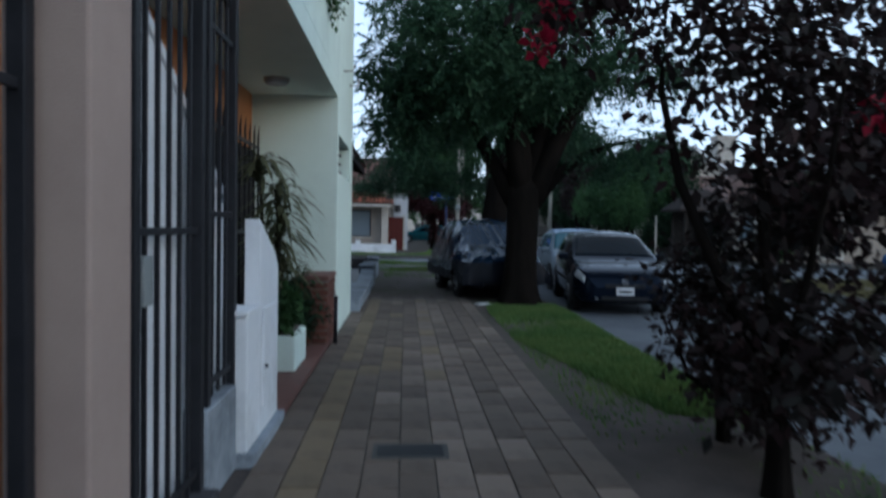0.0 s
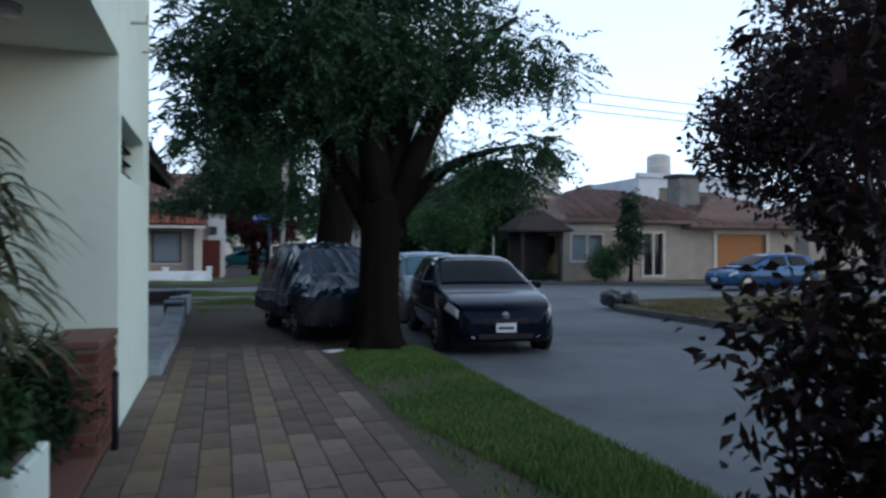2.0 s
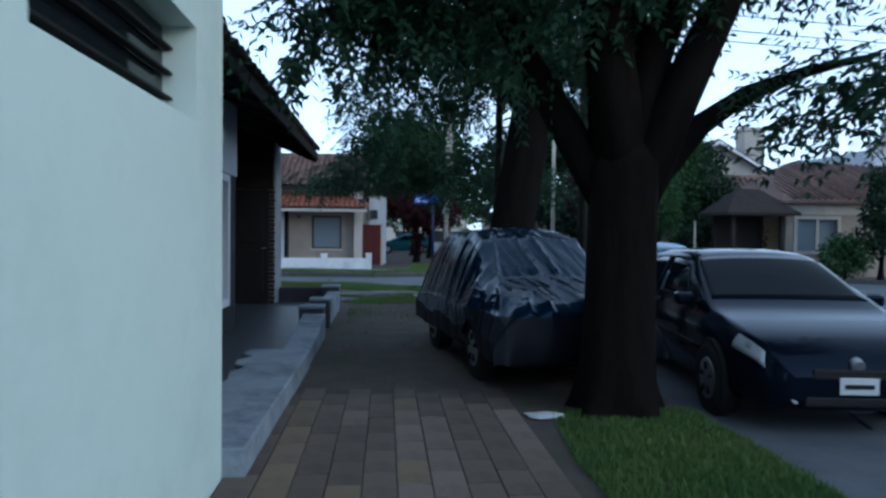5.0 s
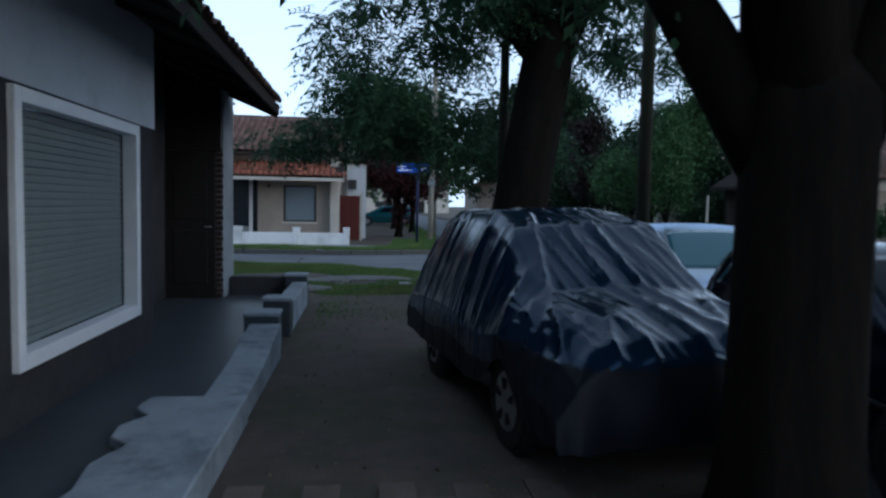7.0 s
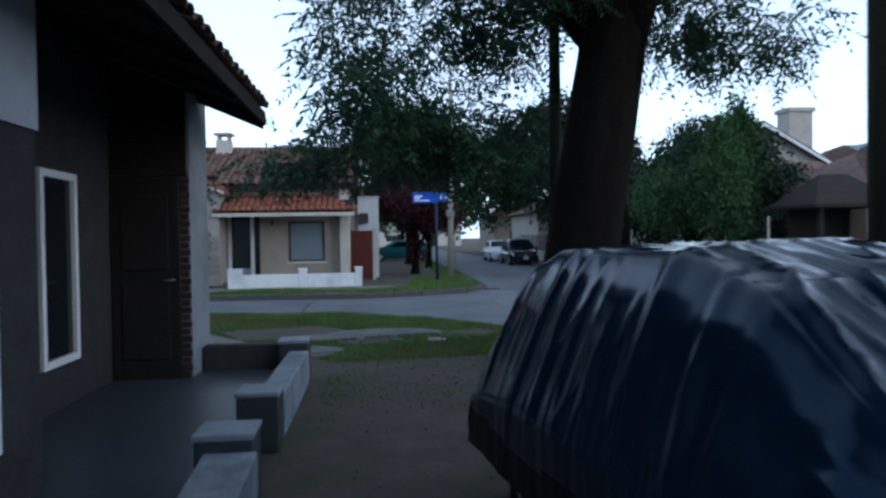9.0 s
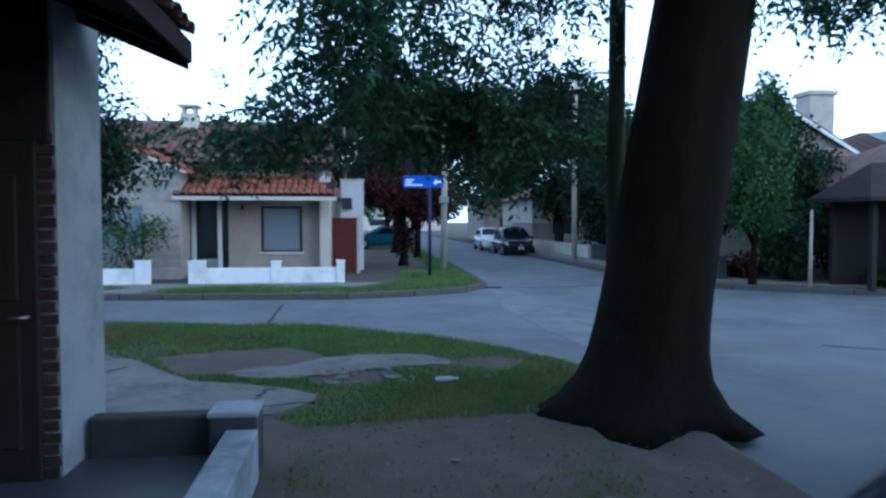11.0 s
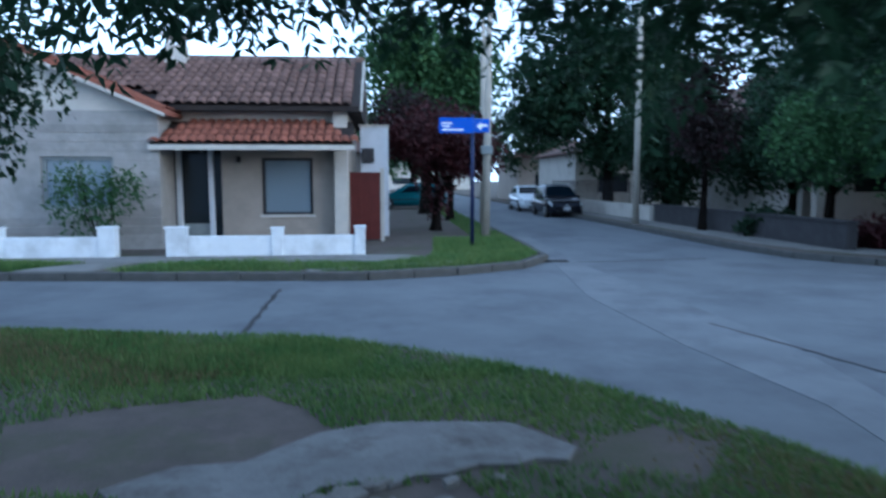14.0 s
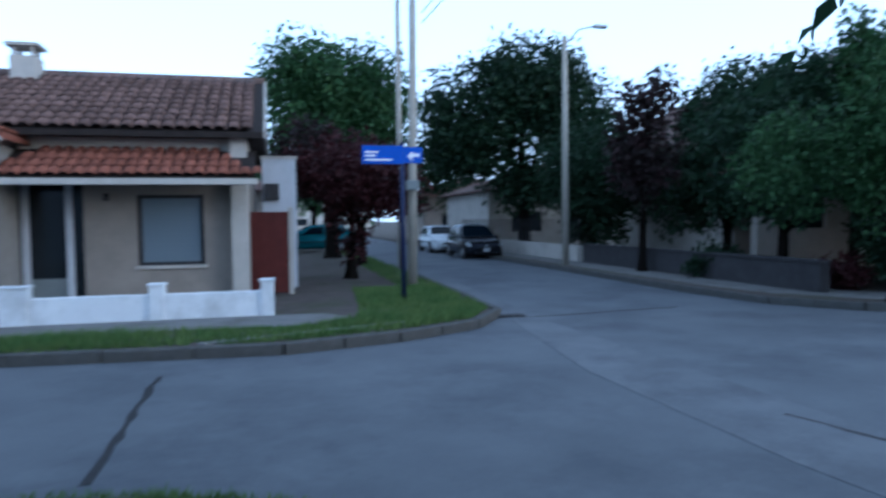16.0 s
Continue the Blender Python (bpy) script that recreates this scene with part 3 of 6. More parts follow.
    part("grille", box(L - 0.10, L + 0.004, -0.34, 0.34, hood - 0.40, hood - 0.32, 0.014), M_TRIMBLACK, root)
    part("lower_intake", box(L - 0.12, L + 0.004, -0.40, 0.40, 0.25, 0.33, 0.015), M_TRIMBLACK, root)
    if plated:
        part("badge", tube([(L - 0.06, 0, hood - 0.28), (L - 0.002, 0, hood - 0.30)], [0.055, 0.05], 14), M_ALLOY, root)
        plate = part("number_plate", box(L + 0.002, L + 0.016, -0.147, 0.147, 0.35, 0.48, 0.004), M_PLATE, root, "pale number plate")
        part("plate_bar", box(L + 0.016, L + 0.019, -0.11, 0.11, 0.395, 0.43), M_TRIMBLACK, plate)
    for x in (L - 0.80, -L + 0.72):
        for s in (1, -1):
            part("wheel_arch", tube([(x, s * (w - 0.10), 0.31), (x, s * (w + 0.004), 0.31)], [0.35, 0.345], 26), M_TRIMBLACK, root)
            wheel(root, x, s * (w - 0.085), 0.30, 0.20)
    return root


# ---- ground and roads ----
structure("ground", box(-700, 700, -700, 900, -0.5, -0.2), M_DIRT, "bare earth that reaches the horizon")
structure("road", slab([(-120, 26), (-30, 26.5), (-8, 26), (3, 22), (3.5, 10), (3.5, -40), (12, -40), (12, 17), (19, 17), (46, 12), (120, 5), (120, 18), (46, 23), (16, 30), (12, 36), (12, 250), (4, 250), (4, 40), (3, 33), (-3, 32.5), (-30, 33), (-120, 33)], -0.25, -0.15), M_ASPHALT, "worn grey concrete road with dark joints")
SW = [(4.15, -40), (4.18, 12), (4.4, 21.5), (4.3, 22.35), (4.0, 23.05), (3.5, 23.9), (2.85, 24.7), (2.0, 25.5), (1.25, 25.95), (0.45, 26.3), (-0.9, 26.6), (-2.6, 26.9), (-8, 27.2), (-30, 28.0), (-120, 29), (-120, -40)]
NW = [(-120, 32.3), (-30, 32.0), (-5, 31.7), (-2.1, 31.4), (1.2, 31.15), (2.8, 31.6), (4.2, 32.4), (4.9, 33.5), (5.0, 36), (5.2, 45), (5.6, 80), (6, 250), (-120, 250)]
NE = [(10.9, 250), (10.6, 80), (10.4, 44), (10.35, 36), (10.6, 33.4), (11.5, 32.1), (13.7, 30.5), (20, 27.8), (46, 20), (120, 12), (120, 250)]
SE = [(10.8, -40), (120, -40), (120, 8), (46, 15.5), (18, 19.6), (12.8, 19.2), (11.3, 18.6), (10.8, 17.3)]
for i, (poly, text) in enumerate(((SW, "earth verge of the near block"), (NW, "verge of the corner house"), (NE, "verge across the street"), (SE, "dry grass verge across the road"))):
    structure("verge_%d" % (i + 1), slab(poly, -0.35, -0.02, 0.09), M_DIRT, text)


def kerb(points, width, z, name):
    """A kerb of single stones along a line of the plan."""
    root = tagged(thing(name, (0, 0, 0), "worn concrete kerb stones along the road", "kerb"), kind="structure")
    for (ax, ay), (bx, by) in zip(points, points[1:]):
        n = max(1, round(math.hypot(bx - ax, by - ay) / 1.0))
        for k in range(n):
            f0, f1 = k / n, (k + 1) / n
            p, q = (ax + (bx - ax) * f0, ay + (by - ay) * f0), (ax + (bx - ax) * f1, ay + (by - ay) * f1)
            ln = math.hypot(q[0] - p[0], q[1] - p[1])
            ob = part("kerb_stone", box(0.006, ln - 0.006, -width / 2, width / 2, -0.18, z + random.uniform(-0.008, 0.008), 0.02), M_KERB, root)
            ob.matrix_local = pose(p[0], p[1], 0, 0, 0, math.degrees(math.atan2(q[1] - p[1], q[0] - p[0])))


kerb([(-8, 31.74), (-5, 31.64), (-2.1, 31.34), (1.2, 31.09), (2.8, 31.54), (4.2, 32.34), (4.95, 33.5), (5.05, 36), (5.25, 45)], 0.14, 0.0, "kerb_1")
kerb([(10.4, 60), (10.34, 44), (10.29, 36), (10.55, 33.4), (11.45, 32.05), (13.7, 30.42), (20, 27.7)], 0.14, 0.0, "kerb_2")
kerb([(10.74, 6), (10.74, 17.3), (11.25, 18.66), (12.8, 19.27), (18, 19.67)], 0.14, 0.0, "kerb_3")


def strip(points, width, z0, z1):
    bm = bmesh.new()
    rows = []
    for i, (x, y) in enumerate(points):
        a, b = points[max(0, i - 1)], points[min(len(points) - 1, i + 1)]
        d = Vector((b[0] - a[0], b[1] - a[1], 0)).normalized()
        n = Vector((-d.y, d.x, 0)) * width * 0.5 * random.uniform(0.5, 1.3)
        rows.append([bm.verts.new((x + n.x * s, y + n.y * s, z)) for s, z in ((-1, z0), (-1, z1), (1, z1), (1, z0))])
    for a, b in zip(rows, rows[1:]):
        for k in range(4):
            bm.faces.new((a[k], a[(k + 1) % 4], b[(k + 1) % 4], b[k]))
    bm.faces.new(rows[0]), bm.faces.new(rows[-1][::-1])
    bmesh.ops.recalc_face_normals(bm, faces=bm.faces)
    return bm


def wander(p, q, n, amount):
    return [(p[0] + (q[0] - p[0]) * k / n + random.uniform(-amount, amount), p[1] + (q[1] - p[1]) * k / n + random.uniform(-amount, amount)) for k in range(n + 1)]


M_TAR = material("black_tar_joint", (0.012, 0.013, 0.015), (0.03, 0.03, 0.033), 10, 0.7)
for p, q, wd in (((-0.15, 26.9), (-0.18, 30.2), 0.07), ((8.3, 24.2), (10.6, 22.5), 0.05), ((5.2, 33.2), (8.6, 33.6), 0.04), ((5.6, 12), (8.4, 20.5), 0.04), ((5.4, 27), (6.2, 24), 0.05)):
    structure("road_joint", strip(wander(p, q, 16, 0.016), wd, -0.16, -0.144), M_TAR, "dark tar joint in the road")
M_ROADLIGHT = material("pale_gutter_concrete", (0.105, 0.115, 0.13), (0.16, 0.172, 0.19), 1.2, 0.9, bump=0.3, fine=80, stain=(0.085, 0.093, 0.108), stain_scale=0.8)
structure("gutter", strip([(5.05, 22.2), (5.15, 24), (5.2, 26), (5.1, 29), (5.3, 33), (5.6, 40)], 0.9, -0.16, -0.145), M_ROADLIGHT, "pale concrete gutter strip in the road")
grate = thing("drain_hole", (5.05, 33.4, -0.15), "dark drain opening in the far kerb", "drain")
part("opening", box(-0.35, 0.35, -0.12, 0.12, -0.005, 0.03, 0.01), M_TAR, grate)

# pavement slabs of the corner and broken pieces
structure("pavement_1", slab([(-40, 21.4), (-6, 21.2), (0.2, 20.9), (0.75, 21.0), (1.05, 21.35), (1.08, 21.6), (0.76, 21.9), (0.3, 22.15), (-0.3, 22.35), (-0.75, 22.9), (-1.2, 23.55), (-2.0, 24.1), (-12, 24.6), (-40, 25)], -0.1, 0.0, 0.008), M_SLABOLD, "worn grey concrete pavement at the corner")
for p, q in (((1.05, 21.3), (-0.9, 20.95)), ((0.35, 20.95), (0.6, 21.9)), ((-1.2, 23.2), (-2.4, 21.3))):
    structure("pavement_crack", strip(wander(p, q, 12, 0.05), 0.035, -0.02, 0.004), M_TAR, "dark crack across the corner pavement")
SLAB2 = [(-0.02, 22.68), (0.30, 22.95), (0.66, 22.98), (0.85, 23.2), (1.05, 23.40), (1.45, 23.55), (1.88, 23.52), (2.28, 23.46), (2.42, 23.28), (2.60, 23.02), (2.50, 22.84), (2.32, 22.88), (2.19, 22.80), (1.98, 22.83), (1.80, 22.72), (1.62, 22.72), (1.48, 22.60), (1.30, 22.66), (1.13, 22.62), (1.02, 22.47), (0.90, 22.42), (0.69, 22.30), (0.50, 22.38), (0.33, 22.38), (0.12, 22.52)]
structure("pavement_2", slab(SLAB2, -0.1, 0.008, 0.008), M_SLABOLD, "broken concrete slab in the corner verge")
structure("pavement_3", slab([(-40, 32.85), (-3, 32.75), (1.4, 32.55), (2.1, 32.8), (2.3, 33.3), (1.9, 33.85), (-40, 33.85)], -0.1, 0.004, 0.008), M_SLAB, "pale concrete pavement along the white fence")
structure("pavement_4", slab([(-5.0, 31.72), (-3.6, 31.55), (-3.1, 33.9), (-4.0, 33.9)], -0.1, 0.012, 0.008), M_SLAB, "concrete path to the garden opening")
structure("pavement_5", slab([(0.2, 31.3), (3.0, 32.3), (3.1, 32.5), (0.1, 31.45)], -0.1, 0.006, 0.01), M_SLAB, "narrow concrete edge through the grass")
structure("pavement_6", slab([(10.9, 60), (10.8, 36), (11.1, 33.9), (12.0, 32.6), (14, 31.2), (20.3, 28.6), (20.6, 29.6), (14.5, 32.2), (12.8, 33.6), (12.4, 36), (12.4, 60)], -0.1, 0.0, 0.008), M_SLAB, "pale pavement in front of the houses across")
structure("tile_bed", box(0.74, 2.72, -6, 12.4, -0.1, -0.012), M_BED, "dark mortar bed of the pavement")

# ---- the white house with the balcony ----
def wall_with_hole(x0, x1, y0, y1, z0, z1, hy0, hy1, hz0, hz1):
    bm = bmesh.new()
    for a in ((y0, hy0, z0, z1), (hy1, y1, z0, z1), (hy0, hy1, z0, hz0), (hy0, hy1, hz1, z1)):
        add_box(bm, x0, x1, *a)
    bmesh.ops.remove_doubles(bm, verts=bm.verts, dist=1e-4)
    return bm


structure("wall_white_street", wall_with_hole(0.44, 0.74, 8.52, 10.75, -0.1, 6.2, 8.66, 10.22, 1.93, 2.38), M_WHITE, "smooth pale mint-white house wall with a slot window")
structure("wall_white_return", box(-0.25, 0.44, 8.52, 8.8, -0.1, 6.2), M_WHITE, "pale mint-white return wall beside the porch")
structure("wall_white_back", box(-6, 0.44, 10.5, 10.75, -0.1, 6.2), M_WHITE, "pale side wall of the white house")
structure("ceiling_porch", box(-0.25, 0.74, 3.55, 8.52, 2.80, 3.0), M_WHITE, "white painted underside of the balcony")
structure("balcony_front", box(0.60, 0.74, 3.55, 8.515, 3.0, 3.55, 0.01), M_WHITE, "white balcony parapet over the pavement")
structure("balcony_end", box(-0.25, 0.60, 3.55, 3.70, 3.0, 3.55), M_WHITE2, "white end of the balcony parapet")
structure("wall_porch", box(-0.45, -0.25, 3.0, 9.0, -0.1, 6.2), M_ORANGE, "orange rendered porch wall")
structure("wall_house_near", box(-0.9, -0.7, -6, 3.0, -0.1, 6.0), M_DARKWALL, "dark facade behind the railings")
structure("wall_house_side", box(-0.7, -0.45, 2.8, 3.0, -0.1, 6.0), M_DARKWALL, "dark return of the facade")
structure("porch_floor", box(-0.25, 0.74, 5.05, 8.52, -0.1, 0.03), M_REDFLOOR, "brownish red tiled porch floor")

slot = tagged(thing("window_slot", (0.57, 9.44, 2.155), "narrow dark louvred slot window in the white wall", "window"), kind="structure")
part("pane", box(-0.01, 0.01, -0.78, 0.78, -0.225, 0.225), M_GLASSDARK, slot)
for k in range(3):
    part("slat", box(0.02, 0.06, -0.775, 0.775, -0.13 + 0.12 * k, -0.115 + 0.12 * k, 0.003), M_BLACKDOOR, slot)

grille = thing("window_grille", (-0.2, 6.9, 0.3), "dark iron grille before the porch door", "grille")
part("door_panel", box(-0.045, -0.02, -1.55, 1.55, -0.27, 1.85), M_BLACKDOOR, grille)
for k in range(15):
    part("bar", tube([(0.05, -1.5 + 3.0 * k / 14, -0.2), (0.05, -1.5 + 3.0 * k / 14, 2.0), (0.06, -1.5 + 3.0 * k / 14, 2.12)], [0.012, 0.012, 0.002], 8), M_IRON, grille)
for z in (-0.1, 0.9, 1.85):
    part("rail", box(0.035, 0.065, -1.52, 1.52, z, z + 0.04, 0.004), M_IRON, grille)
lamp = thing("ceiling_lamp", (0.2, 7.6, 2.80), "flat round lamp under the balcony, switched off", "lamp")
part("base", tube([(0, 0, 0), (0, 0, -0.03)], [0.13, 0.13], 22), M_CREAM, lamp)
part("shade", tube([(0, 0, -0.03), (0, 0, -0.06), (0, 0, -0.075)], [0.12, 0.11, 0.04], 22), M_LAMP, lamp)
for yy in (9.0, 9.9):
    hook = thing("wall_bracket", (0.74, yy + 0.2, 3.25), "small pale bracket on the white wall", "bracket")
    part("arm", tube([(0, 0, 0), (0.12, 0, 0.01), (0.13, 0, 0.08)], [0.012, 0.012, 0.008], 8), M_CREAM, hook)


def potted_creeper(at, n, seed, label):
    rng = np.random.default_rng(seed)
    root = thing("balcony_plant", at, label, "plant", "balcony plants")
    part("pot", tube([(0, 0, 0), (0, 0, 0.02), (0, 0, 0.2)], [0.08, 0.09, 0.12], 16), M_ROOFRED, root)
    v, f = plain_crown(rng, blob_tips(rng, [(0.04, 0, 0.3, 0.2, 0.28, 0.16), (0.16, 0, -0.02, 0.09, 0.22, 0.16)], 40), n, 0.09, 0.07, 0.6, 0.25)
    raw("leaves", v, f, M_LEAFGREEN, root)


for k, yy in enumerate((5.2, 6.6, 7.4)):
    potted_creeper((0.66, yy, 3.55), 9, 40 + k, "green trailing plant on the balcony parapet")

# low brick stub by the porch
stub = thing("brick_planter", (0.6, 8.10, 0.03), "low dark red brick planter against the white wall", "planter")
part("core", box(-0.19, 0.12, -0.39, 0.405, 0, 0.68), M_MORTAR, stub)
part("coping", box(-0.21, 0.145, -0.41, 0.415, 0.68, 0.73, 0.01), M_REDFLOOR, stub)
bme = bpy.data.meshes.new("brick")
bm = box(-0.1, 0.1, -0.012, 0.012, 0, 0.058, 0.005)
bm.to_mesh(bme), bm.free()
bme.materials.append(M_BRICK)
for r in range(9):
    for k in range(4):
        for face in (0, 1):
            if face and k > 1:
                continue
            b = new("brick", bme)
            b.parent = stub
            if face:
                b.matrix_local = pose(-0.11 + 0.155 * k, -0.392, 0.012 + r * 0.073) @ Matrix.Diagonal((0.74, 1, 1, 1))
            else:
                b.matrix_local = pose(0.122, -0.29 + 0.205 * k - (0.06 if r % 2 and k else 0), 0.012 + r * 0.073, 0, 0, 90)
post = thing("short_post", (0.80, 7.95, 0), "short dark iron post at the porch edge", "post")
part("shaft", tube([(0, 0, -0.02), (0, 0, 0.5)], [0.022, 0.02], 10), M_IRON, post)
part("cap", tube([(0, 0, 0.5), (0, 0, 0.53)], [0.028, 0.012], 10), M_IRON, post)

planter = thing("planter_box", (0.46, 6.62, 0.03), "white painted masonry planter box", "planter")
part("body", box(-0.34, 0.16, -0.3, 0.35, 0, 0.31, 0.015), M_WHITE, planter)
part("soil", box(-0.29, 0.11, -0.25, 0.30, 0.29, 0.33, 0.02), M_DIRT, planter)


def dracaena(at, seed, stems, label):
    """Bare canes, each with a rosette of strap leaves."""
    rng = np.random.default_rng(seed)
    root = thing("dracaena_plant", at, label, "plant")
    for dx, dy, h, n in stems:
        part("cane", tube([(dx * 0.3, dy * 0.3, 0), (dx * 0.7, dy * 0.7, h * 0.5), (dx, dy, h)], [0.022, 0.018, 0.014], 8), M_WOODPOLE, root)
        verts, faces = [], []
        for k in range(n):
            a, el = rng.uniform(0, 6.28), rng.uniform(0.1, 1.3)
            d = np.array((math.cos(a) * math.cos(el), math.sin(a) * math.cos(el), math.sin(el)))
            s = np.array((-math.sin(a), math.cos(a), 0))
            ln = rng.uniform(0.30, 0.50)
            p0 = np.array((dx, dy, h - rng.uniform(0, 0.25)))
            i0 = len(verts)
            for j in range(5):
                f = j / 4
                c = p0 + d * ln * f - np.array((0, 0, 1)) * ln * f * f * 0.75
                wd = 0.025 * (1 - f) ** 0.6 * (0.6 + f) + 0.001
                verts += [c - s * wd, c + s * wd]
            for j in range(4):
                faces.append((i0 + 2 * j, i0 + 2 * j + 1, i0 + 2 * j + 3, i0 + 2 * j + 2))
        raw("rosette", verts, faces, M_PALM, root)
    return root


dracaena((0.34, 6.65, 0.33), 5, [(-0.1, 0.0, 1.55, 70), (0.05, 0.1, 1.3, 70), (0.1, -0.05, 1.05, 64), (-0.05, 0.15, 0.85, 50), (0.10, 0.0, 0.65, 40)], "tall dracaena with drooping dry strap leaves in the planter")


def bush(name, at, blobs, tips, count, size, seed, label, mat, reach=0.12, slim=0.3):
    rng = np.random.default_rng(seed)
    root = thing(name, at, label, "shrub")
    for k in range(6):
        a = rng.uniform(0, 6.28)
        b = blobs[k % len(blobs)]
        part("stem", tube([(0.03 * math.cos(a), 0.03 * math.sin(a), -0.02), (b[0] * 0.6 + 0.05 * math.cos(a), b[1] * 0.6, b[2] * 0.55), (b[0] + b[3] * 0.4 * math.cos(a), b[1] + b[4] * 0.4 * math.sin(a), b[2] + b[5] * 0.3)], [0.016, 0.011, 0.004], 7), M_BARK, root)
    v, f = plain_crown(rng, blob_tips(rng, blobs, tips), count, reach, size, 0.3, slim)
    raw("foliage", v, f, mat, root)
    return root


bush("porch_shrub", (0.30, 7.65, 0.03), [(0.05, 0, 0.42, 0.3, 0.35, 0.33), (0.15, 0.1, 0.25, 0.25, 0.3, 0.2)], 160, 14, 0.10, 8, "dense dark green shrub on the porch", M_LEAFDARK, 0.1, 0.16)
bush("porch_shrub", (0.50, 6.45, 0.33), [(0, 0, 0.2, 0.14, 0.14, 0.2)], 50, 12, 0.10, 9, "small light green plant in the white planter", M_LEAFGREEN, 0.08, 0.16)

# ---- railings and gate at the start ----
gatewall = thing("stepped_garden_wall", (0.62, 4.5, 0), "white stepped masonry wall with a meter box", "garden wall")
part("low_block", box(-0.12, 0.09, -0.36, -0.06, -0.02, 0.80, 0.008), M_WHITE2, gatewall)
part("coping", box(-0.13, 0.10, -0.38, -0.055, 0.80, 0.83, 0.006), M_WHITE2, gatewall)
part("high_block", prism([(-0.055, -0.02), (0.52, -0.02), (0.52, 1.02), (0.42, 1.12), (-0.055, 1.33)], "x", 0.0, 0.09, 0.006), M_WHITE2, gatewall)
meter = part("meter_door", box(0.09, 0.102, 0.02, 0.40, 0.22, 0.80, 0.004), M_WHITE2, gatewall, "white meter box door")
part("knob", tube([(0.10, 0.06, 0.45), (0.12, 0.06, 0.45)], [0.012, 0.01], 10), M_IRON, meter)
part("base_step", box(-0.13, 0.14, -0.39, 0.53, -0.02, 0.06, 0.01), M_CURBPAINT, gatewall)

pillar = thing("gate_pillar", (0.53, 2.59, 0), "tall pinkish rendered gate pillar", "pillar")
part("shaft", box(-0.13, 0.12, -0.15, 0.15, -0.02, 3.4, 0.012), M_PINK, pillar)
part("plinth", box(-0.14, 0.13, -0.16, 0.16, -0.02, 0.30, 0.01), M_DARKWALL, pillar)


def railing(name, y0, y1, x, z0, z1, step, label, lock=False):
    root = thing(name, (x, (y0 + y1) / 2, 0), label, "railing")
    h = (y1 - y0) / 2
    n = max(2, round(2 * h / step))
    for k in range(n + 1):
        y = -h + 2 * h * k / n
        part("bar", box(-0.009, 0.009, y - 0.009, y + 0.009, z0, z1, 0.002), M_IRON, root)
        part("finial", tube([(0, y, z1), (0, y, z1 + 0.05), (0, y, z1 + 0.13)], [0.012, 0.02, 0.002], 8), M_IRON, root)
    for z in (z0 + 0.06, (z0 + z1) / 2 - 0.1, z1 - 0.18):
        part("rail", box(-0.010, 0.010, -h, h, z, z + 0.03, 0.003), M_IRON, root)
    for y in (-h, h):
        part("post", box(-0.026, 0.026, y - 0.026, y + 0.026, -0.02, z1 + 0.12, 0.004), M_IRON, root)
    if lock:
        part("lock_box", box(-0.025, 0.025, -h + 0.06, -h + 0.15, 1.0, 1.18, 0.006), M_SHUTTER, root, "grey steel lock box")
    return root


railing("iron_gate", 2.80, 3.55, 0.62, 0.10, 2.6, 0.13, "black iron gate with upright bars and a lock", True)
railing("iron_fence", 3.66, 4.14, 0.62, 0.46, 2.40, 0.12, "black iron railing above the white wall")
railing("iron_fence", 0.1, 2.36, 0.50, 0.30, 3.2, 0.28, "black iron railing beside the pinkish pillar")
stairwall = thing("stair_wall", (0.50, 3.5, 0), "white slanting stair wall behind the railings", "stair wall")
part("wall", prism([(-0.72, -0.02), (0.90, -0.02), (0.90, 1.32), (-0.72, 2.25)], "x", -0.05, 0.05, 0.006), M_WHITE2, stairwall)
part("handrail", prism([(-0.73, 2.25), (-0.73, 2.30), (0.92, 1.37), (0.92, 1.32)], "x", -0.065, 0.065, 0.006), M_WHITE2, stairwall)
fencewall = thing("railing_plinth", (0.58, 3.2, 0), "low dark stone plinth under the gate railings", "plinth")
part("stone", box(-0.08, 0.08, 0.38, 0.92, -0.02, 0.44, 0.01), M_CURBPAINT, fencewall)
part("step", box(-0.1, 0.14, -0.46, 0.37, -0.02, 0.09, 0.01), M_DARKWALL, fencewall)
valve = thing("valve_cover", (1.60, 4.35, 0), "dark iron utility cover in the pavement", "cover")
part("lid", box(-0.19, 0.19, -0.1, 0.1, -0.01, 0.008, 0.004), M_IRON, valve)
part("frame", box(-0.22, 0.22, -0.13, 0.13, -0.015, 0.004, 0.004), M_KERB, valve)

# ---- the dark house with the patio ----
structure("patio_floor", box(-1.6, 0.62, 10.62, 19.9, -0.1, 0.12, 0.01), M_PATIO, "grey tiled patio floor, slightly raised")
structure("wall_dark_front", wall_with_hole(-0.62, -0.36, 10.75, 16.2, -0.1, 2.14, 13.55, 15.72, 0.46, 2.12), M_DARKWALL, "dark stone-faced wall under the eaves")
structure("wall_dark_lintel", box(-0.62, -0.34, 10.75, 16.2, 2.14, 3.06), M_GREYPAINT, "pale grey painted wall above the window")
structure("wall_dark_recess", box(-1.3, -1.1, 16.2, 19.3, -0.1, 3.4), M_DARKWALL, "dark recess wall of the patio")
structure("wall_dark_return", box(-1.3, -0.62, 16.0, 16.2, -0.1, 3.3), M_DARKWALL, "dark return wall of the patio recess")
structure("wall_dark_end", prism([(-1.7, -0.1), (-0.33, -0.1), (-0.33, 3.06), (-1.7, 3.63)], "y", 19.3, 20.02), M_ENDWALL, "pale end wall of the dark house")
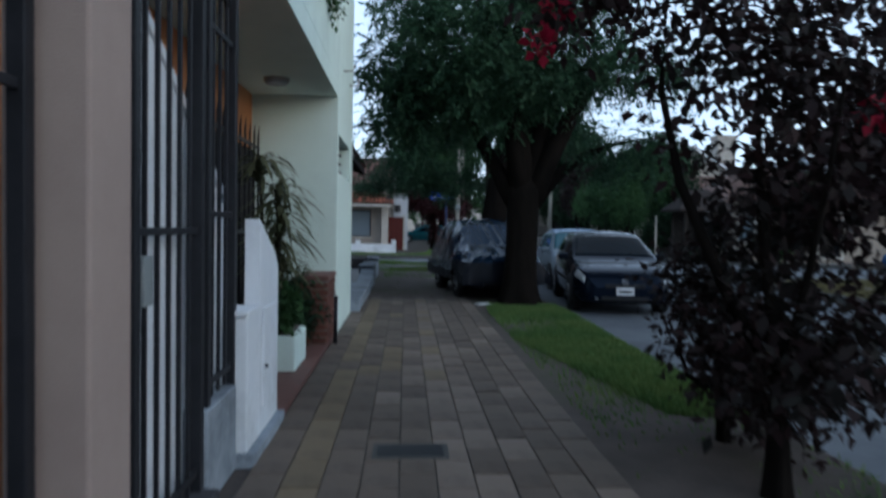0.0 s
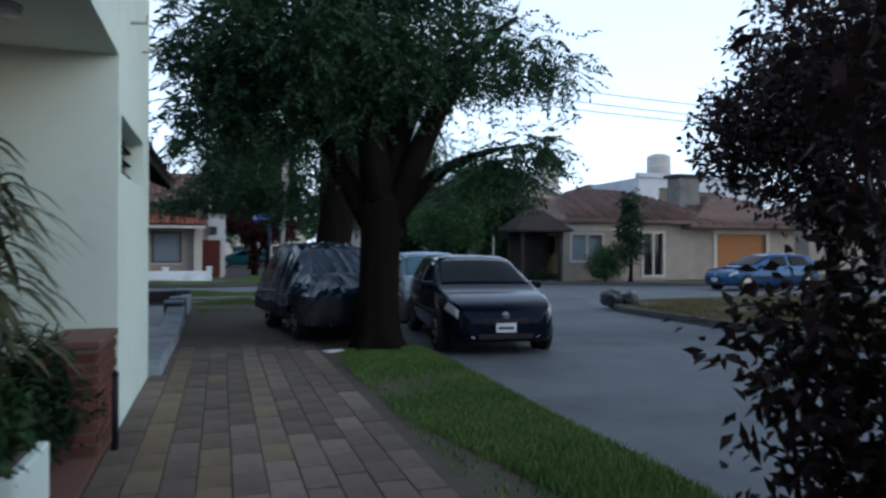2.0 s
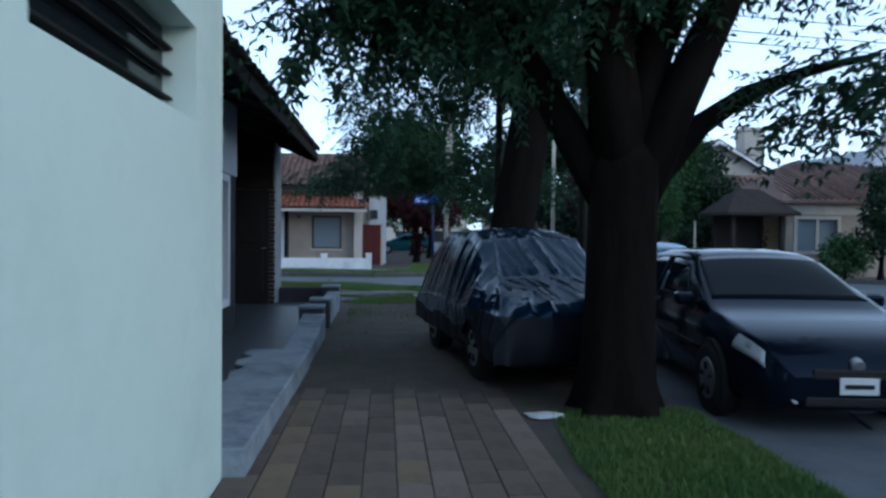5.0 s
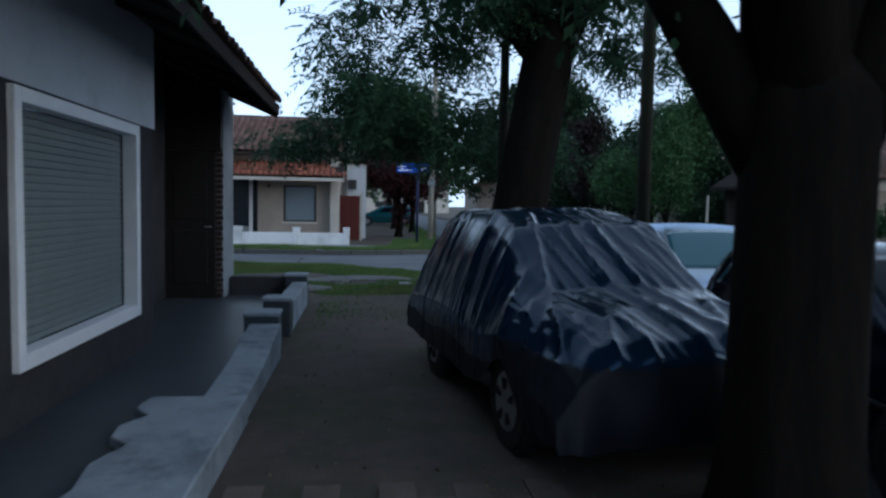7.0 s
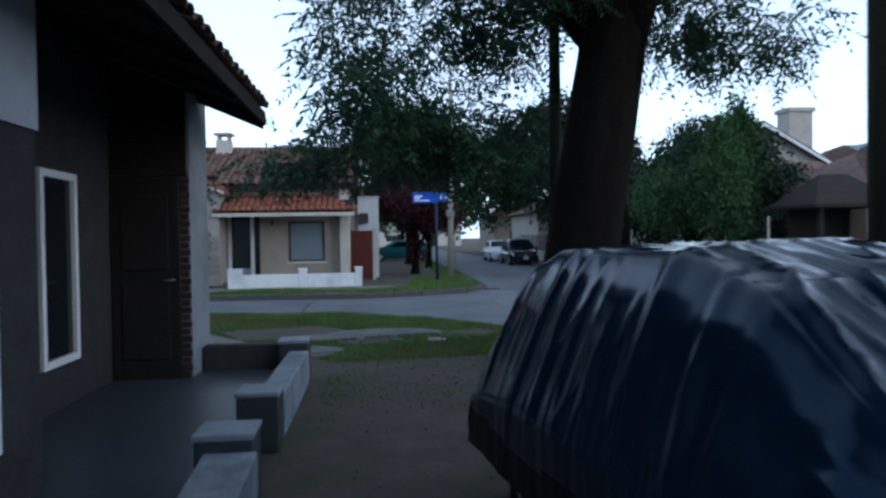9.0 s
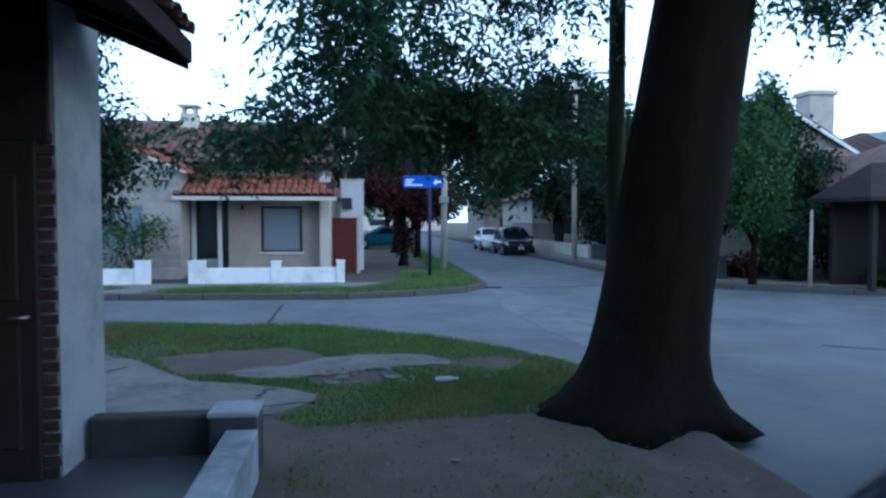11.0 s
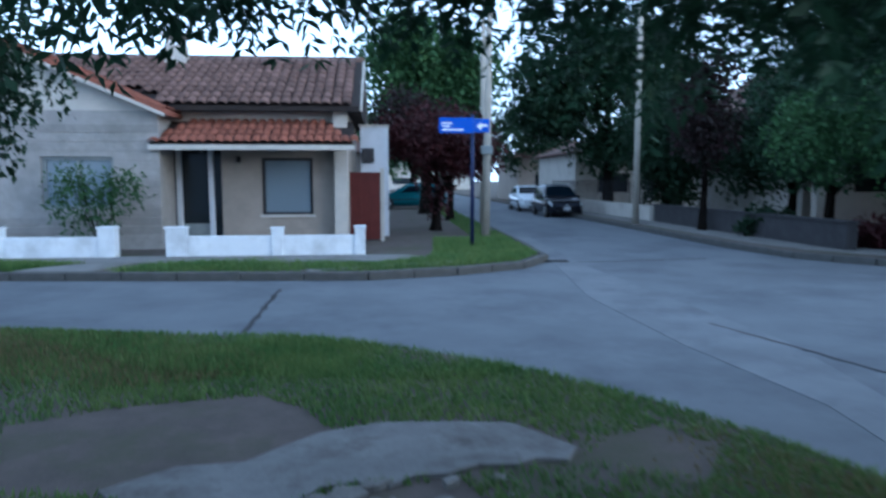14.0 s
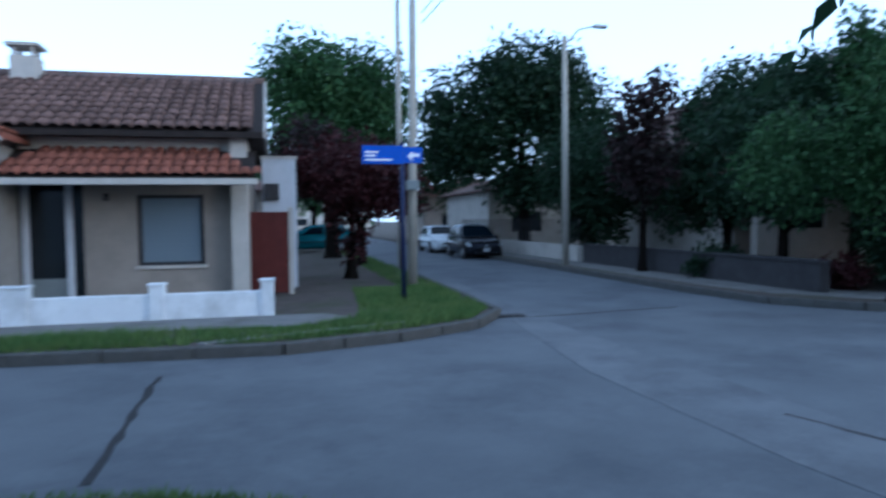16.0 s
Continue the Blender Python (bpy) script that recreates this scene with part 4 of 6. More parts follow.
structure("wall_dark_north", box(-9, -1.7, 19.44, 19.64, -0.1, 3.5), M_GREYPAINT, "pale north wall of the dark house")
# added near-black sheet darkens the pale end wall up to the eave
structure("trim_dark_panel", prism([(-1.1, 2.18), (-0.36, 2.18), (-0.36, 3.04), (-1.1, 3.34)], "y", 19.26, 19.30), M_ROOFDARK, "dark sheet added over the pale wall above the door")
door = tagged(thing("door_dark", (-0.73, 19.27, 0.12), "very dark brown timber door in the recess, closed", "door"), kind="structure")
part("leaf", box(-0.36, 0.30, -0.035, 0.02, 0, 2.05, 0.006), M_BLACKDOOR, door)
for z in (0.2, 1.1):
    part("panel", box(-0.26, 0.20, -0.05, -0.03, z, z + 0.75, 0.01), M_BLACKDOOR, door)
part("handle", tube([(0.25, -0.035, 1.0), (0.25, -0.08, 1.0), (0.16, -0.085, 1.0)], [0.01, 0.01, 0.008], 8), M_ALLOY, door)
edging = tagged(thing("brick_corner", (-0.33, 19.3, 0.12), "dark red brick edging up the wall corner", "brick edging"), kind="structure")
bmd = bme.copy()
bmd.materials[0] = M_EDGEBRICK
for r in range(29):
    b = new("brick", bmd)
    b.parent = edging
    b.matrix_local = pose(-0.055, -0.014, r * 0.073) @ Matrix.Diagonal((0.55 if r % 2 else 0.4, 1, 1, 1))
win = tagged(thing("window_patio", (-0.42, 14.635, 1.29), "large white-framed window with its grey roller shutter down", "window"), kind="structure")
for nm, a in (("frame_side", (-1.08, -0.99, -0.83, 0.83)), ("frame_side", (0.99, 1.08, -0.83, 0.83)), ("frame_top", (-0.99, 0.99, 0.74, 0.83)), ("sill", (-0.99, 0.99, -0.83, -0.73))):
    part(nm, box(-0.02, 0.10, a[0], a[1], a[2], a[3], 0.006), M_FRAMEWHITE, win)
shutter = part("shutter", box(-0.06, -0.045, -0.99, 0.99, -0.73, 0.74), M_SHUTTER, win, "grey roller shutter, closed")
sm = bpy.data.meshes.new("slat")
bm = box(-0.045, -0.031, -0.985, 0.985, 0.004, 0.046, 0.004)
bm.to_mesh(sm), bm.free()
sm.materials.append(M_SHUTTER)
for k in range(29):
    s = new("slat", sm)
    s.parent = shutter
    s.location = (0, 0, -0.73 + k * 0.0505)
side = tagged(thing("window_recess", (-1.09, 18.05, 1.3), "narrow white-framed window in the dark recess", "window"), kind="structure")
part("pane", box(-0.005, 0.012, -0.27, 0.27, -0.75, 0.75), M_GLASSDARK, side)
for nm, q in (("frame_side", (-0.33, -0.27, -0.8, 0.8)), ("frame_side", (0.27, 0.33, -0.8, 0.8)), ("frame_top", (-0.27, 0.27, 0.74, 0.8)), ("sill", (-0.27, 0.27, -0.8, -0.74))):
    part(nm, box(-0.005, 0.05, q[0], q[1], q[2], q[3], 0.005), M_FRAMEWHITE, side)


def tile_mesh(length, width, mat, name="roof_tile"):
    """One barrel tile: half round, tapered along its length (local y, up the slope)."""
    bm = bmesh.new()
    rows = []
    for y, r in ((0, width * 0.5), (length, width * 0.42)):
        for t in (0, 0.016):
            rows.append([bm.verts.new((math.cos(a) * (r - t), y, math.sin(a) * (r - t) * 0.62 + (0.02 if y == 0 else 0.0))) for a in (math.pi * k / 6 for k in range(7))])
    o0, i0, o1, i1 = rows
    for k in range(6):
        bm.faces.new((o0[k], o1[k], o1[k + 1], o0[k + 1])).smooth = True
        bm.faces.new((o0[k + 1], i0[k + 1], i0[k], o0[k]))
        bm.faces.new((i0[k], i0[k + 1], i1[k + 1], i1[k])).smooth = True
    me = bpy.data.meshes.new(name)
    bm.to_mesh(me), bm.free()
    me.materials.append(mat)
    return me


def roof_slope(parent, mesh, origin, across, up, n_across, n_up, step, run, limit=300, rest=None, clip=None):
    """Rows of tiles; past the limit they are joined into one part of kind stuff."""
    ax, u = Vector(across).normalized(), Vector(up).normalized()
    nz = ax.cross(u)
    base = Matrix((ax, u, nz)).transposed().to_4x4()
    verts, faces = [], []
    mv = np.array([v.co[:] for v in mesh.vertices])
    mf = [tuple(p.vertices) for p in mesh.polygons]
    made = 0
    for j in range(n_up):
        for i in range(n_across):
            if clip and not clip((i + 0.5) * step, j * run):
                continue
            p = Vector(origin) + ax * ((i + 0.5) * step + random.uniform(-0.008, 0.008)) + u * (j * run + random.uniform(-0.012, 0.012)) + nz * 0.01
            m = Matrix.Translation(p) @ base @ pose(0, 0, 0, 0, 0, random.uniform(-1.2, 1.2))
            if made < limit:
                o = new("roof_tile", mesh)
                o.parent = parent
                o.matrix_local = m
                made += 1
            else:
                k = len(verts)
                mm = np.array(m)
                verts += (mv @ mm[:3, :3].T + mm[:3, 3]).tolist()
                faces += [tuple(q + k for q in f) for f in mf]
    if verts:
        me = bpy.data.meshes.new("roof_tiles")
        me.from_pydata(verts, [], faces)
        me.materials.append(rest or mesh.materials[0])
        o = new("roof_tiles", me)
        o.parent = parent
        tagged(o, kind="stuff")


eave = tagged(thing("roof_patio", (0, 0, 0), "dark tiled roof with deep eaves over the patio", "roof"), kind="structure")
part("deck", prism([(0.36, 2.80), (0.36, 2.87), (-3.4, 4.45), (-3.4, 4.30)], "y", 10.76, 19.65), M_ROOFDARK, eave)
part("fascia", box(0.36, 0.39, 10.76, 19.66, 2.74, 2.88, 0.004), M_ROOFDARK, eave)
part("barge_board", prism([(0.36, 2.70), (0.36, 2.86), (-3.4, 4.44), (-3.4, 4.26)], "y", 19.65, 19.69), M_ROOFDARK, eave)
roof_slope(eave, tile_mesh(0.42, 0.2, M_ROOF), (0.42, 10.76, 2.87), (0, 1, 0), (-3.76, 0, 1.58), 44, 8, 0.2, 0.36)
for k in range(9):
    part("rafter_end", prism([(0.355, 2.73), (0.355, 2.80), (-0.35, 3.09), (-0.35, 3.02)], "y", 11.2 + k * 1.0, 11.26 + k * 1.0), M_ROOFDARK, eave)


def low_wall(at, parts, label):
    root = thing("low_patio_wall", at, label, "low wall", "patio walls")
    for nm, bm, mat in parts:
        part(nm, bm, mat, root)
    return root


low_wall((0.6, 12.4, 0), [("wall", slab([(0.27, -1.65), (0.27, 1.7), (-0.36, 1.7), (-0.38, 1.45), (-0.26, 1.3), (-0.37, 1.1), (-0.34, 0.9), (-0.22, 0.78), (-0.31, 0.5), (-0.26, 0.2), (-0.33, -0.1), (-0.30, -1.65)], -0.02, 0.17, 0.014), M_CURBPAINT)], "broad pale cement wall with a broken inner edge")
low_wall((0.71, 15.0, 0), [("wall", prism([(-0.9, -0.02), (1.05, -0.02), (1.05, 0.32), (0.5, 0.27), (0.1, 0.2), (-0.4, 0.17), (-0.9, 0.15)], "x", -0.15, 0.15, 0.014), M_CURBPAINT)], "worn low cement wall with a sloping broken top")
# pier sides take a dark grey for shade; pale caps give the lit tops
low_wall((0.67, 16.2, 0), [("pier", box(-0.165, 0.16, -0.15, 0.15, -0.02, 0.38, 0.012), M_PATIO), ("cap", box(-0.175, 0.17, -0.16, 0.16, 0.38, 0.42, 0.012), M_CURBPAINT)], "low cement pier at the patio entrance, shaded sides and lit top coloured in")
low_wall((0.68, 18.3, 0), [("pier", box(-0.15, 0.15, -1.2, -0.9, -0.02, 0.38, 0.012), M_PATIO), ("wall", box(-0.07, 0.14, -0.9, 1.15, -0.02, 0.33, 0.012), M_CURBPAINT), ("cap", box(-0.16, 0.16, -1.21, -0.89, 0.38, 0.42, 0.012), M_CURBPAINT)], "low pale cement wall ending in a pier with shaded sides coloured in")
low_wall((0.66, 19.62, 0), [("pier", box(-0.16, 0.15, -0.15, 0.15, -0.02, 0.40, 0.012), M_PATIO), ("cap", box(-0.17, 0.16, -0.16, 0.16, 0.40, 0.44, 0.012), M_CURBPAINT), ("return_wall", box(-0.96, -0.17, -0.02, 0.14, -0.02, 0.39, 0.02), M_DARKWALL)], "low cement corner pier, shaded sides coloured in, with a dark return wall")

# ---- the corner house ----
house = thing("corner_house", (0, 0, 0), "single-storey beige house with old terracotta roofs", "house")
def facade(x0, x1, y, z0, z1, holes, depth=0.25):
    """A wall along x with rectangular openings (x0, x1, z0, z1)."""
    bm = bmesh.new()
    xs = sorted({x0, x1, *(h[0] for h in holes), *(h[1] for h in holes)})
    for a, b in zip(xs, xs[1:]):
        inside = [h for h in holes if h[0] <= a + 1e-6 and h[1] >= b - 1e-6]
        z = z0
        for h in sorted(inside, key=lambda q: q[2]):
            if h[2] > z:
                add_box(bm, a, b, y, y + depth, z, h[2])
            z = h[3]
        if z < z1:
            add_box(bm, a, b, y, y + depth, z, z1)
    bmesh.ops.remove_doubles(bm, verts=bm.verts, dist=1e-4)
    return bm


part("wall", facade(-4.1, 0.62, 36.9, -0.1, 3.35, [(-3.95, -2.55, 0.0, 2.4), (-1.56, -0.28, 0.72, 2.16)]), M_HOUSE, house)
part("side_wall", box(0.37, 0.62, 37.15, 43, -0.1, 3.35), M_HOUSE, house)
part("gable_wall", facade(-11, -3.7, 35.75, -0.1, 3.2, [(-6.35, -4.75, 0.95, 2.15)]), M_HOUSEBRICK, house, "whitewashed brick wall")
part("gable", prism([(-11, 3.2), (-3.7, 3.2), (-7.1, 4.65)], "y", 35.75, 36.0), M_CREAM, house, "pale rendered gable")
part("gable_return", box(-3.95, -3.7, 36.0, 36.9, -0.1, 3.2), M_HOUSEBRICK, house)
for r in range(13):
    part("brick_course", box(-11, -3.69, 35.735, 35.749, 0.12 + r * 0.215, 0.30 + r * 0.215, 0.004) if not 0.8 < 0.2 + r * 0.215 < 2.2 else box(-4.7, -3.69, 35.735, 35.749, 0.12 + r * 0.215, 0.30 + r * 0.215, 0.004), M_HOUSEBRICK, house)
for cx in (-3.9, 0.45):
    part("corner_pier", box(cx - 0.17, cx + 0.17, 36.55, 36.9, -0.02 if cx > 0 else 2.75, 3.36, 0.02), M_CREAM, house, "cream corner pier")
part("frieze", box(-3.72, 0.27, 36.86, 36.9, 2.9, 3.34, 0.006), M_CREAM, house, "cream band under the roof")
wdw = part("window", box(-1.56, -0.28, 37.02, 37.04, 0.72, 2.16), M_GLASSBLUE, house, "blue-grey curtained window")
for a in ((-1.56, -1.49, 0.72, 2.16), (-0.35, -0.28, 0.72, 2.16), (-1.49, -0.35, 2.09, 2.16), (-1.49, -0.35, 0.72, 0.78)):
    part("frame", box(a[0], a[1], 36.95, 37.02, a[2], a[3], 0.004), M_DARKWALL, wdw)
part("sill", box(-1.61, -0.23, 36.84, 36.98, 0.65, 0.72, 0.008), M_CREAM, wdw)
for k in range(12):
    part("blind_slat", box(-1.48, -0.36, 37.0, 37.02, 0.80 + k * 0.107, 0.887 + k * 0.107, 0.004), M_GLASSBLUE, wdw)
wd2 = part("window", box(-6.35, -4.75, 35.88, 35.9, 0.95, 2.15), M_GLASSBLUE, house, "wide blue-grey window")
for a in ((-6.35, -6.27, 0.95, 2.15), (-4.83, -4.75, 0.95, 2.15), (-6.27, -4.83, 2.07, 2.15), (-6.27, -4.83, 0.95, 1.02), (-5.58, -5.52, 1.02, 2.07)):
    part("frame", box(a[0], a[1], 35.81, 35.88, a[2], a[3], 0.004), M_SHUTTER, wd2)
ent = part("front_door", box(-3.55, -2.88, 37.02, 37.06, 0.5, 2.4), M_GLASSDARK, house, "dark glazed front door between grey posts")
part("kick_panel", box(-3.55, -2.88, 37.0, 37.06, 0.0, 0.5, 0.006), M_SHUTTER, ent)
for a, b in ((-3.67, -3.55), (-2.88, -2.76)):
    part("jamb", box(a, b, 36.92, 37.06, 0, 2.4, 0.006), M_GREYPAINT, ent)
for a, b in ((-3.95, -3.67), (-2.76, -2.55)):
    part("side_light", box(a, b, 37.02, 37.05, 0.0, 2.4), M_GLASSDARK, ent)
part("lamp_porch", tube([(-2.1, 36.88, 2.15), (-2.1, 36.78, 2.15), (-2.1, 36.76, 2.05)], [0.03, 0.05, 0.06], 12), M_DARKWALL, house)
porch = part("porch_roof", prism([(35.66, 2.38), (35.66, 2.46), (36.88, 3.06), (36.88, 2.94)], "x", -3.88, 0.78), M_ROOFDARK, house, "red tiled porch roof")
part("porch_beam", box(-3.9, 0.84, 35.60, 35.68, 2.30, 2.42, 0.006), M_CREAM, porch)
t_red = tile_mesh(0.40, 0.21, M_ROOFRED)
roof_slope(porch, t_red, (-3.9, 35.60, 2.45), (1, 0, 0), (0, 1.28, 0.62), 23, 4, 0.21, 0.36, clip=lambda a, b: b < 0.3 or (a < 4.7 - b * 0.75 and a > b * 0.5))
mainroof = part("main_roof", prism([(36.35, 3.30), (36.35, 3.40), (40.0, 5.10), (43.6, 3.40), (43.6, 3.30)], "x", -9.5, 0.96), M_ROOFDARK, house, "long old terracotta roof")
part("barge_board", prism([(36.3, 3.27), (36.3, 3.42), (40.0, 5.13), (43.6, 3.42), (43.6, 3.27), (40.0, 4.97)], "x", 0.96, 1.01), M_CREAM, mainroof)
part("fascia", box(-3.6, 0.96, 36.30, 36.35, 3.27, 3.38, 0.004), M_ROOFDARK, mainroof)
part("ridge", tube([(-9.5, 40.0, 5.11), (0.98, 40.0, 5.11)], [0.11, 0.11], 10), M_ROOF, mainroof)
t_old = tile_mesh(0.48, 0.25, M_ROOF)
roof_slope(mainroof, t_old, (-9.5, 36.28, 3.40), (1, 0, 0), (0, 3.65, 1.70), 41, 10, 0.25, 0.40, clip=lambda a, b: not (a < 5.6 and b < 1.6 - abs(a - 2.4) * 0.3))
wing = part("wing_roof", prism([(-11.4, 3.0), (-7.1, 4.68), (-3.45, 3.10), (-3.45, 3.22), (-7.1, 4.81), (-11.4, 3.12)], "y", 35.45, 39.0), M_ROOFRED, house, "red roof of the gable wing")
part("verge_trim", prism([(-11.4, 2.94), (-7.1, 4.62), (-3.45, 3.04), (-3.45, 3.12), (-7.1, 4.70), (-11.4, 3.02)], "y", 35.40, 35.45), M_CREAM, wing, "white verge trim")
roof_slope(wing, t_red, (-3.48, 35.5, 3.22), (0, 1, 0), (-3.65, 0, 1.59), 12, 10, 0.22, 0.38)
chim = part("chimney", box(-4.55, -4.0, 39.3, 39.85, 4.5, 5.4, 0.02), M_CREAM, house, "white chimney with a raised cap")
for cx in (-4.5, -4.13):
    for cy in (39.34, 39.73):
        part("leg", box(cx, cx + 0.08, cy, cy + 0.08, 5.4, 5.6), M_CREAM, chim)
part("cap", box(-4.62, -3.93, 39.23, 39.92, 5.6, 5.68, 0.01), M_CREAM, chim)
part("porch_step", box(-3.7, 0.6, 36.2, 36.9, -0.05, 0.06, 0.01), M_SLAB, house)


def garden_wall(x0, x1, piers, label):
    root = thing("garden_wall", ((x0 + x1) / 2, 33.95, 0), label, "garden wall", "white garden walls")
    m = (x0 + x1) / 2
    part("wall", box(x0 - m, x1 - m, -0.08, 0.08, -0.02, 0.42, 0.012), M_WHITE2, root)
    for p, wd, h in piers:
        part("pier", box(p - wd / 2 - m, p + wd / 2 - m, -0.13, 0.13, -0.02, h, 0.015), M_WHITE2, root)
        part("pier_cap", box(p - wd / 2 - m - 0.02, p + wd / 2 - m + 0.02, -0.15, 0.15, h, h + 0.04, 0.012), M_WHITE2, root)


garden_wall(-3.0, 1.1, [(-2.84, 0.42, 0.58), (-0.76, 0.24, 0.56), (0.99, 0.22, 0.58)], "low white painted garden wall with square piers")
garden_wall(-9.5, -4.1, [(-4.24, 0.36, 0.6), (-6.5, 0.36, 0.60), (-9.3, 0.36, 0.60)], "low white painted garden wall beside the path")
gate = thing("sheet_gate", (1.03, 37.4, 0), "tall dark red sheet metal gate beside the house", "gate")
part("leaf", box(-0.40, 0.40, -0.02, 0.02, 0.02, 1.80, 0.006), M_REDGATE, gate)
for k in range(4):
    part("rib", box(-0.4 + k * 0.26, -0.36 + k * 0.26, -0.04, -0.02, 0.05, 1.8, 0.004), M_REDGATE, gate)
part("post", box(0.40, 0.50, -0.06, 0.06, -0.02, 1.9, 0.01), M_CREAM, gate)
mural = thing("side_building", (1.12, 39.0, 0), "pale blue patchy wall behind the red gate", "building")
part("wall", box(-0.25, 0.55, 0, 0.2, -0.05, 3.1, 0.01), M_GREYPAINT, mural)
part("coping", box(-0.28, 0.58, -0.04, 0.24, 3.1, 3.16, 0.01), M_CREAM, mural)
part("wall_box", box(-0.2, 0.15, -0.12, 0, 2.1, 2.5, 0.02), M_DARKWALL, mural)
bush("front_shrub", (-4.75, 35.0, -0.02), [(-0.3, 0, 0.95, 0.8, 0.4, 0.75), (0.4, 0, 1.4, 0.6, 0.4, 0.55), (-0.6, 0, 1.65, 0.5, 0.35, 0.45)], 150, 9, 0.13, 21, "ragged grey-green shrub before the house window", M_LEAFGREEN, 0.22, 0.22)

# ---- signs, poles, cables ----
sign = thing("street_sign", (3.62, 35.4, -0.17), "blue street name sign on a navy pole", "street sign")
part("pole", tube([(0, 0, 0), (0, 0, 3.3)], [0.05, 0.045], 14), M_SIGNPOLE, sign)
pl = part("name_plate", box(-0.80, 0.02, -0.07, -0.05, 2.86, 3.22, 0.008), M_SIGNBLUE, sign, "blue name plate with unreadable white writing")
part("arrow_plate", box(0.03, 0.40, -0.06, -0.04, 2.88, 3.20, 0.008), M_SIGNBLUE, sign, "blue plate with a white arrow")
for x, wd, z in ((-0.74, 0.26, 3.09), (-0.74, 0.2, 3.02), (-0.74, 0.52, 2.94)):
    part("text_bar", box(x, x + wd, -0.075, -0.071, z - 0.018, z + 0.018), M_SIGNWHITE, pl)
part("arrow", slab([(0.10, -0.02), (0.20, 0.08), (0.20, 0.03), (0.34, 0.03), (0.34, -0.03), (0.20, -0.03), (0.20, -0.12)][::-1], 0, 0.003), M_SIGNWHITE, sign).matrix_local = pose(0, -0.061, 3.04, 90, 0, 0)


def street_pole(at, h, r, mat, label, arm=0, box_z=0, lean=(0, 0)):
    root = thing("street_pole", at, label, "pole")
    part("shaft", tube([(0, 0, -0.02), (lean[0] * 0.5, lean[1] * 0.5, h / 2), (lean[0], lean[1], h)], [r, r * 0.85, r * 0.65], 14), mat, root)
    if arm:
        part("lamp_arm", tube([(lean[0], lean[1], h - 0.3), (lean[0] + arm * 0.5, lean[1], h + 0.25), (lean[0] + arm * 1.1, lean[1], h + 0.4)], [0.03, 0.028, 0.025], 8), M_ALLOY, root)
        part("lamp_head", box(lean[0] + arm * 1.3 - 0.25, lean[0] + arm * 1.3 + 0.25, lean[1] - 0.1, lean[1] + 0.1, h + 0.34, h + 0.46, 0.04), M_ALLOY, root)
    elif mat is M_WOODPOLE:
        part("crossarm", box(lean[0] - 0.45, lean[0] + 0.45, lean[1] - 0.04, lean[1] + 0.04, h - 0.5, h - 0.42, 0.008), mat, root)
    if box_z:
        part("service_box", box(-0.16, 0.16, -0.22, -0.08, box_z - 0.12, box_z + 0.12, 0.02), M_SHUTTER, root, "grey service box")
    return root


street_pole((4.42, 38.5, -0.02), 7.4, 0.12, M_CONCPOLE, "pale concrete street lamp pole with a service box", 0, 2.45, (0.1, 0))
street_pole((5.15, 44, -0.02), 9.5, 0.10, M_CONCPOLE, "slim pale concrete pole", 0)
street_pole((10.75, 43.5, -0.02), 7.7, 0.12, M_CONCPOLE, "pale concrete street lamp pole across the road", 1)
street_pole((4.2, 15.5, -0.02), 7.5, 0.066, M_WOODPOLE, "weathered wooden utility pole beside the verge", 0)
street_pole((4.12, 21.7, -0.02), 7.0, 0.10, M_WOODPOLE, "dark wooden utility pole with a tied plastic bag", 0)
street_pole((13.0, 31.1, -0.02), 2.0, 0.05, M_CONCPOLE, "short pale post by the far pavement", 0)
bag = thing("plastic_bag", (4.10, 21.57, 1.04), "crumpled pale plastic bag tied to the pole", "bag")
def crumpled(r, seed, squash=(1, 1, 1)):
    bm = bmesh.new()
    bmesh.ops.create_icosphere(bm, subdivisions=3, radius=r)
    for v in bm.verts:
        k = 1 + 0.35 * noise.noise(v.co * (3.2 / r) * 0.5 + Vector((seed, 0, 0))) + 0.12 * noise.noise(v.co * (9 / r) * 0.5)
        v.co = Vector((v.co.x * squash[0], v.co.y * squash[1], v.co.z * squash[2])) * k
    return bm
part("sack", crumpled(0.075, 3, (1.2, 0.9, 1)), M_BAG, bag)
o = part("tail", crumpled(0.045, 5, (1.5, 0.8, 0.8)), M_BAG, bag)
o.location = (0.12, 0.02, 0.05)
o = part("knot", crumpled(0.035, 7, (1, 1, 1.4)), M_BAG, bag)
o.location = (-0.11, 0, -0.02)


def cable(points, sag, label):
    (ax, ay, az), (bx, by, bz) = points
    pts = [(ax + (bx - ax) * f, ay + (by - ay) * f, az + (bz - az) * f - sag * 4 * f * (1 - f)) for f in (k / 16 for k in range(17))]
    tagged(part("cable", tube(pts, [0.013] * 17, 6), M_CABLE), label, "cable", "overhead cables")


for dz in (0, 0.35, 0.6):
    cable(((4.2, 15.5, 7.1 - dz), (4.12, 21.7, 6.6 - dz)), 0.12, "black overhead cable between the wooden poles")
    cable(((4.12, 21.7, 6.6 - dz), (4.75, 38.5, 7.0 - dz)), 0.3, "black overhead cable across the side street")
    cable(((4.2, 15.5, 7.1 - dz), (4.1, -25, 7.1 - dz)), 0.5, "black overhead cable along the verge")
    cable(((4.12, 21.7, 6.7 - dz), (40, 23.0, 6.8 - dz)), 0.5, "black overhead cable over the crossing")

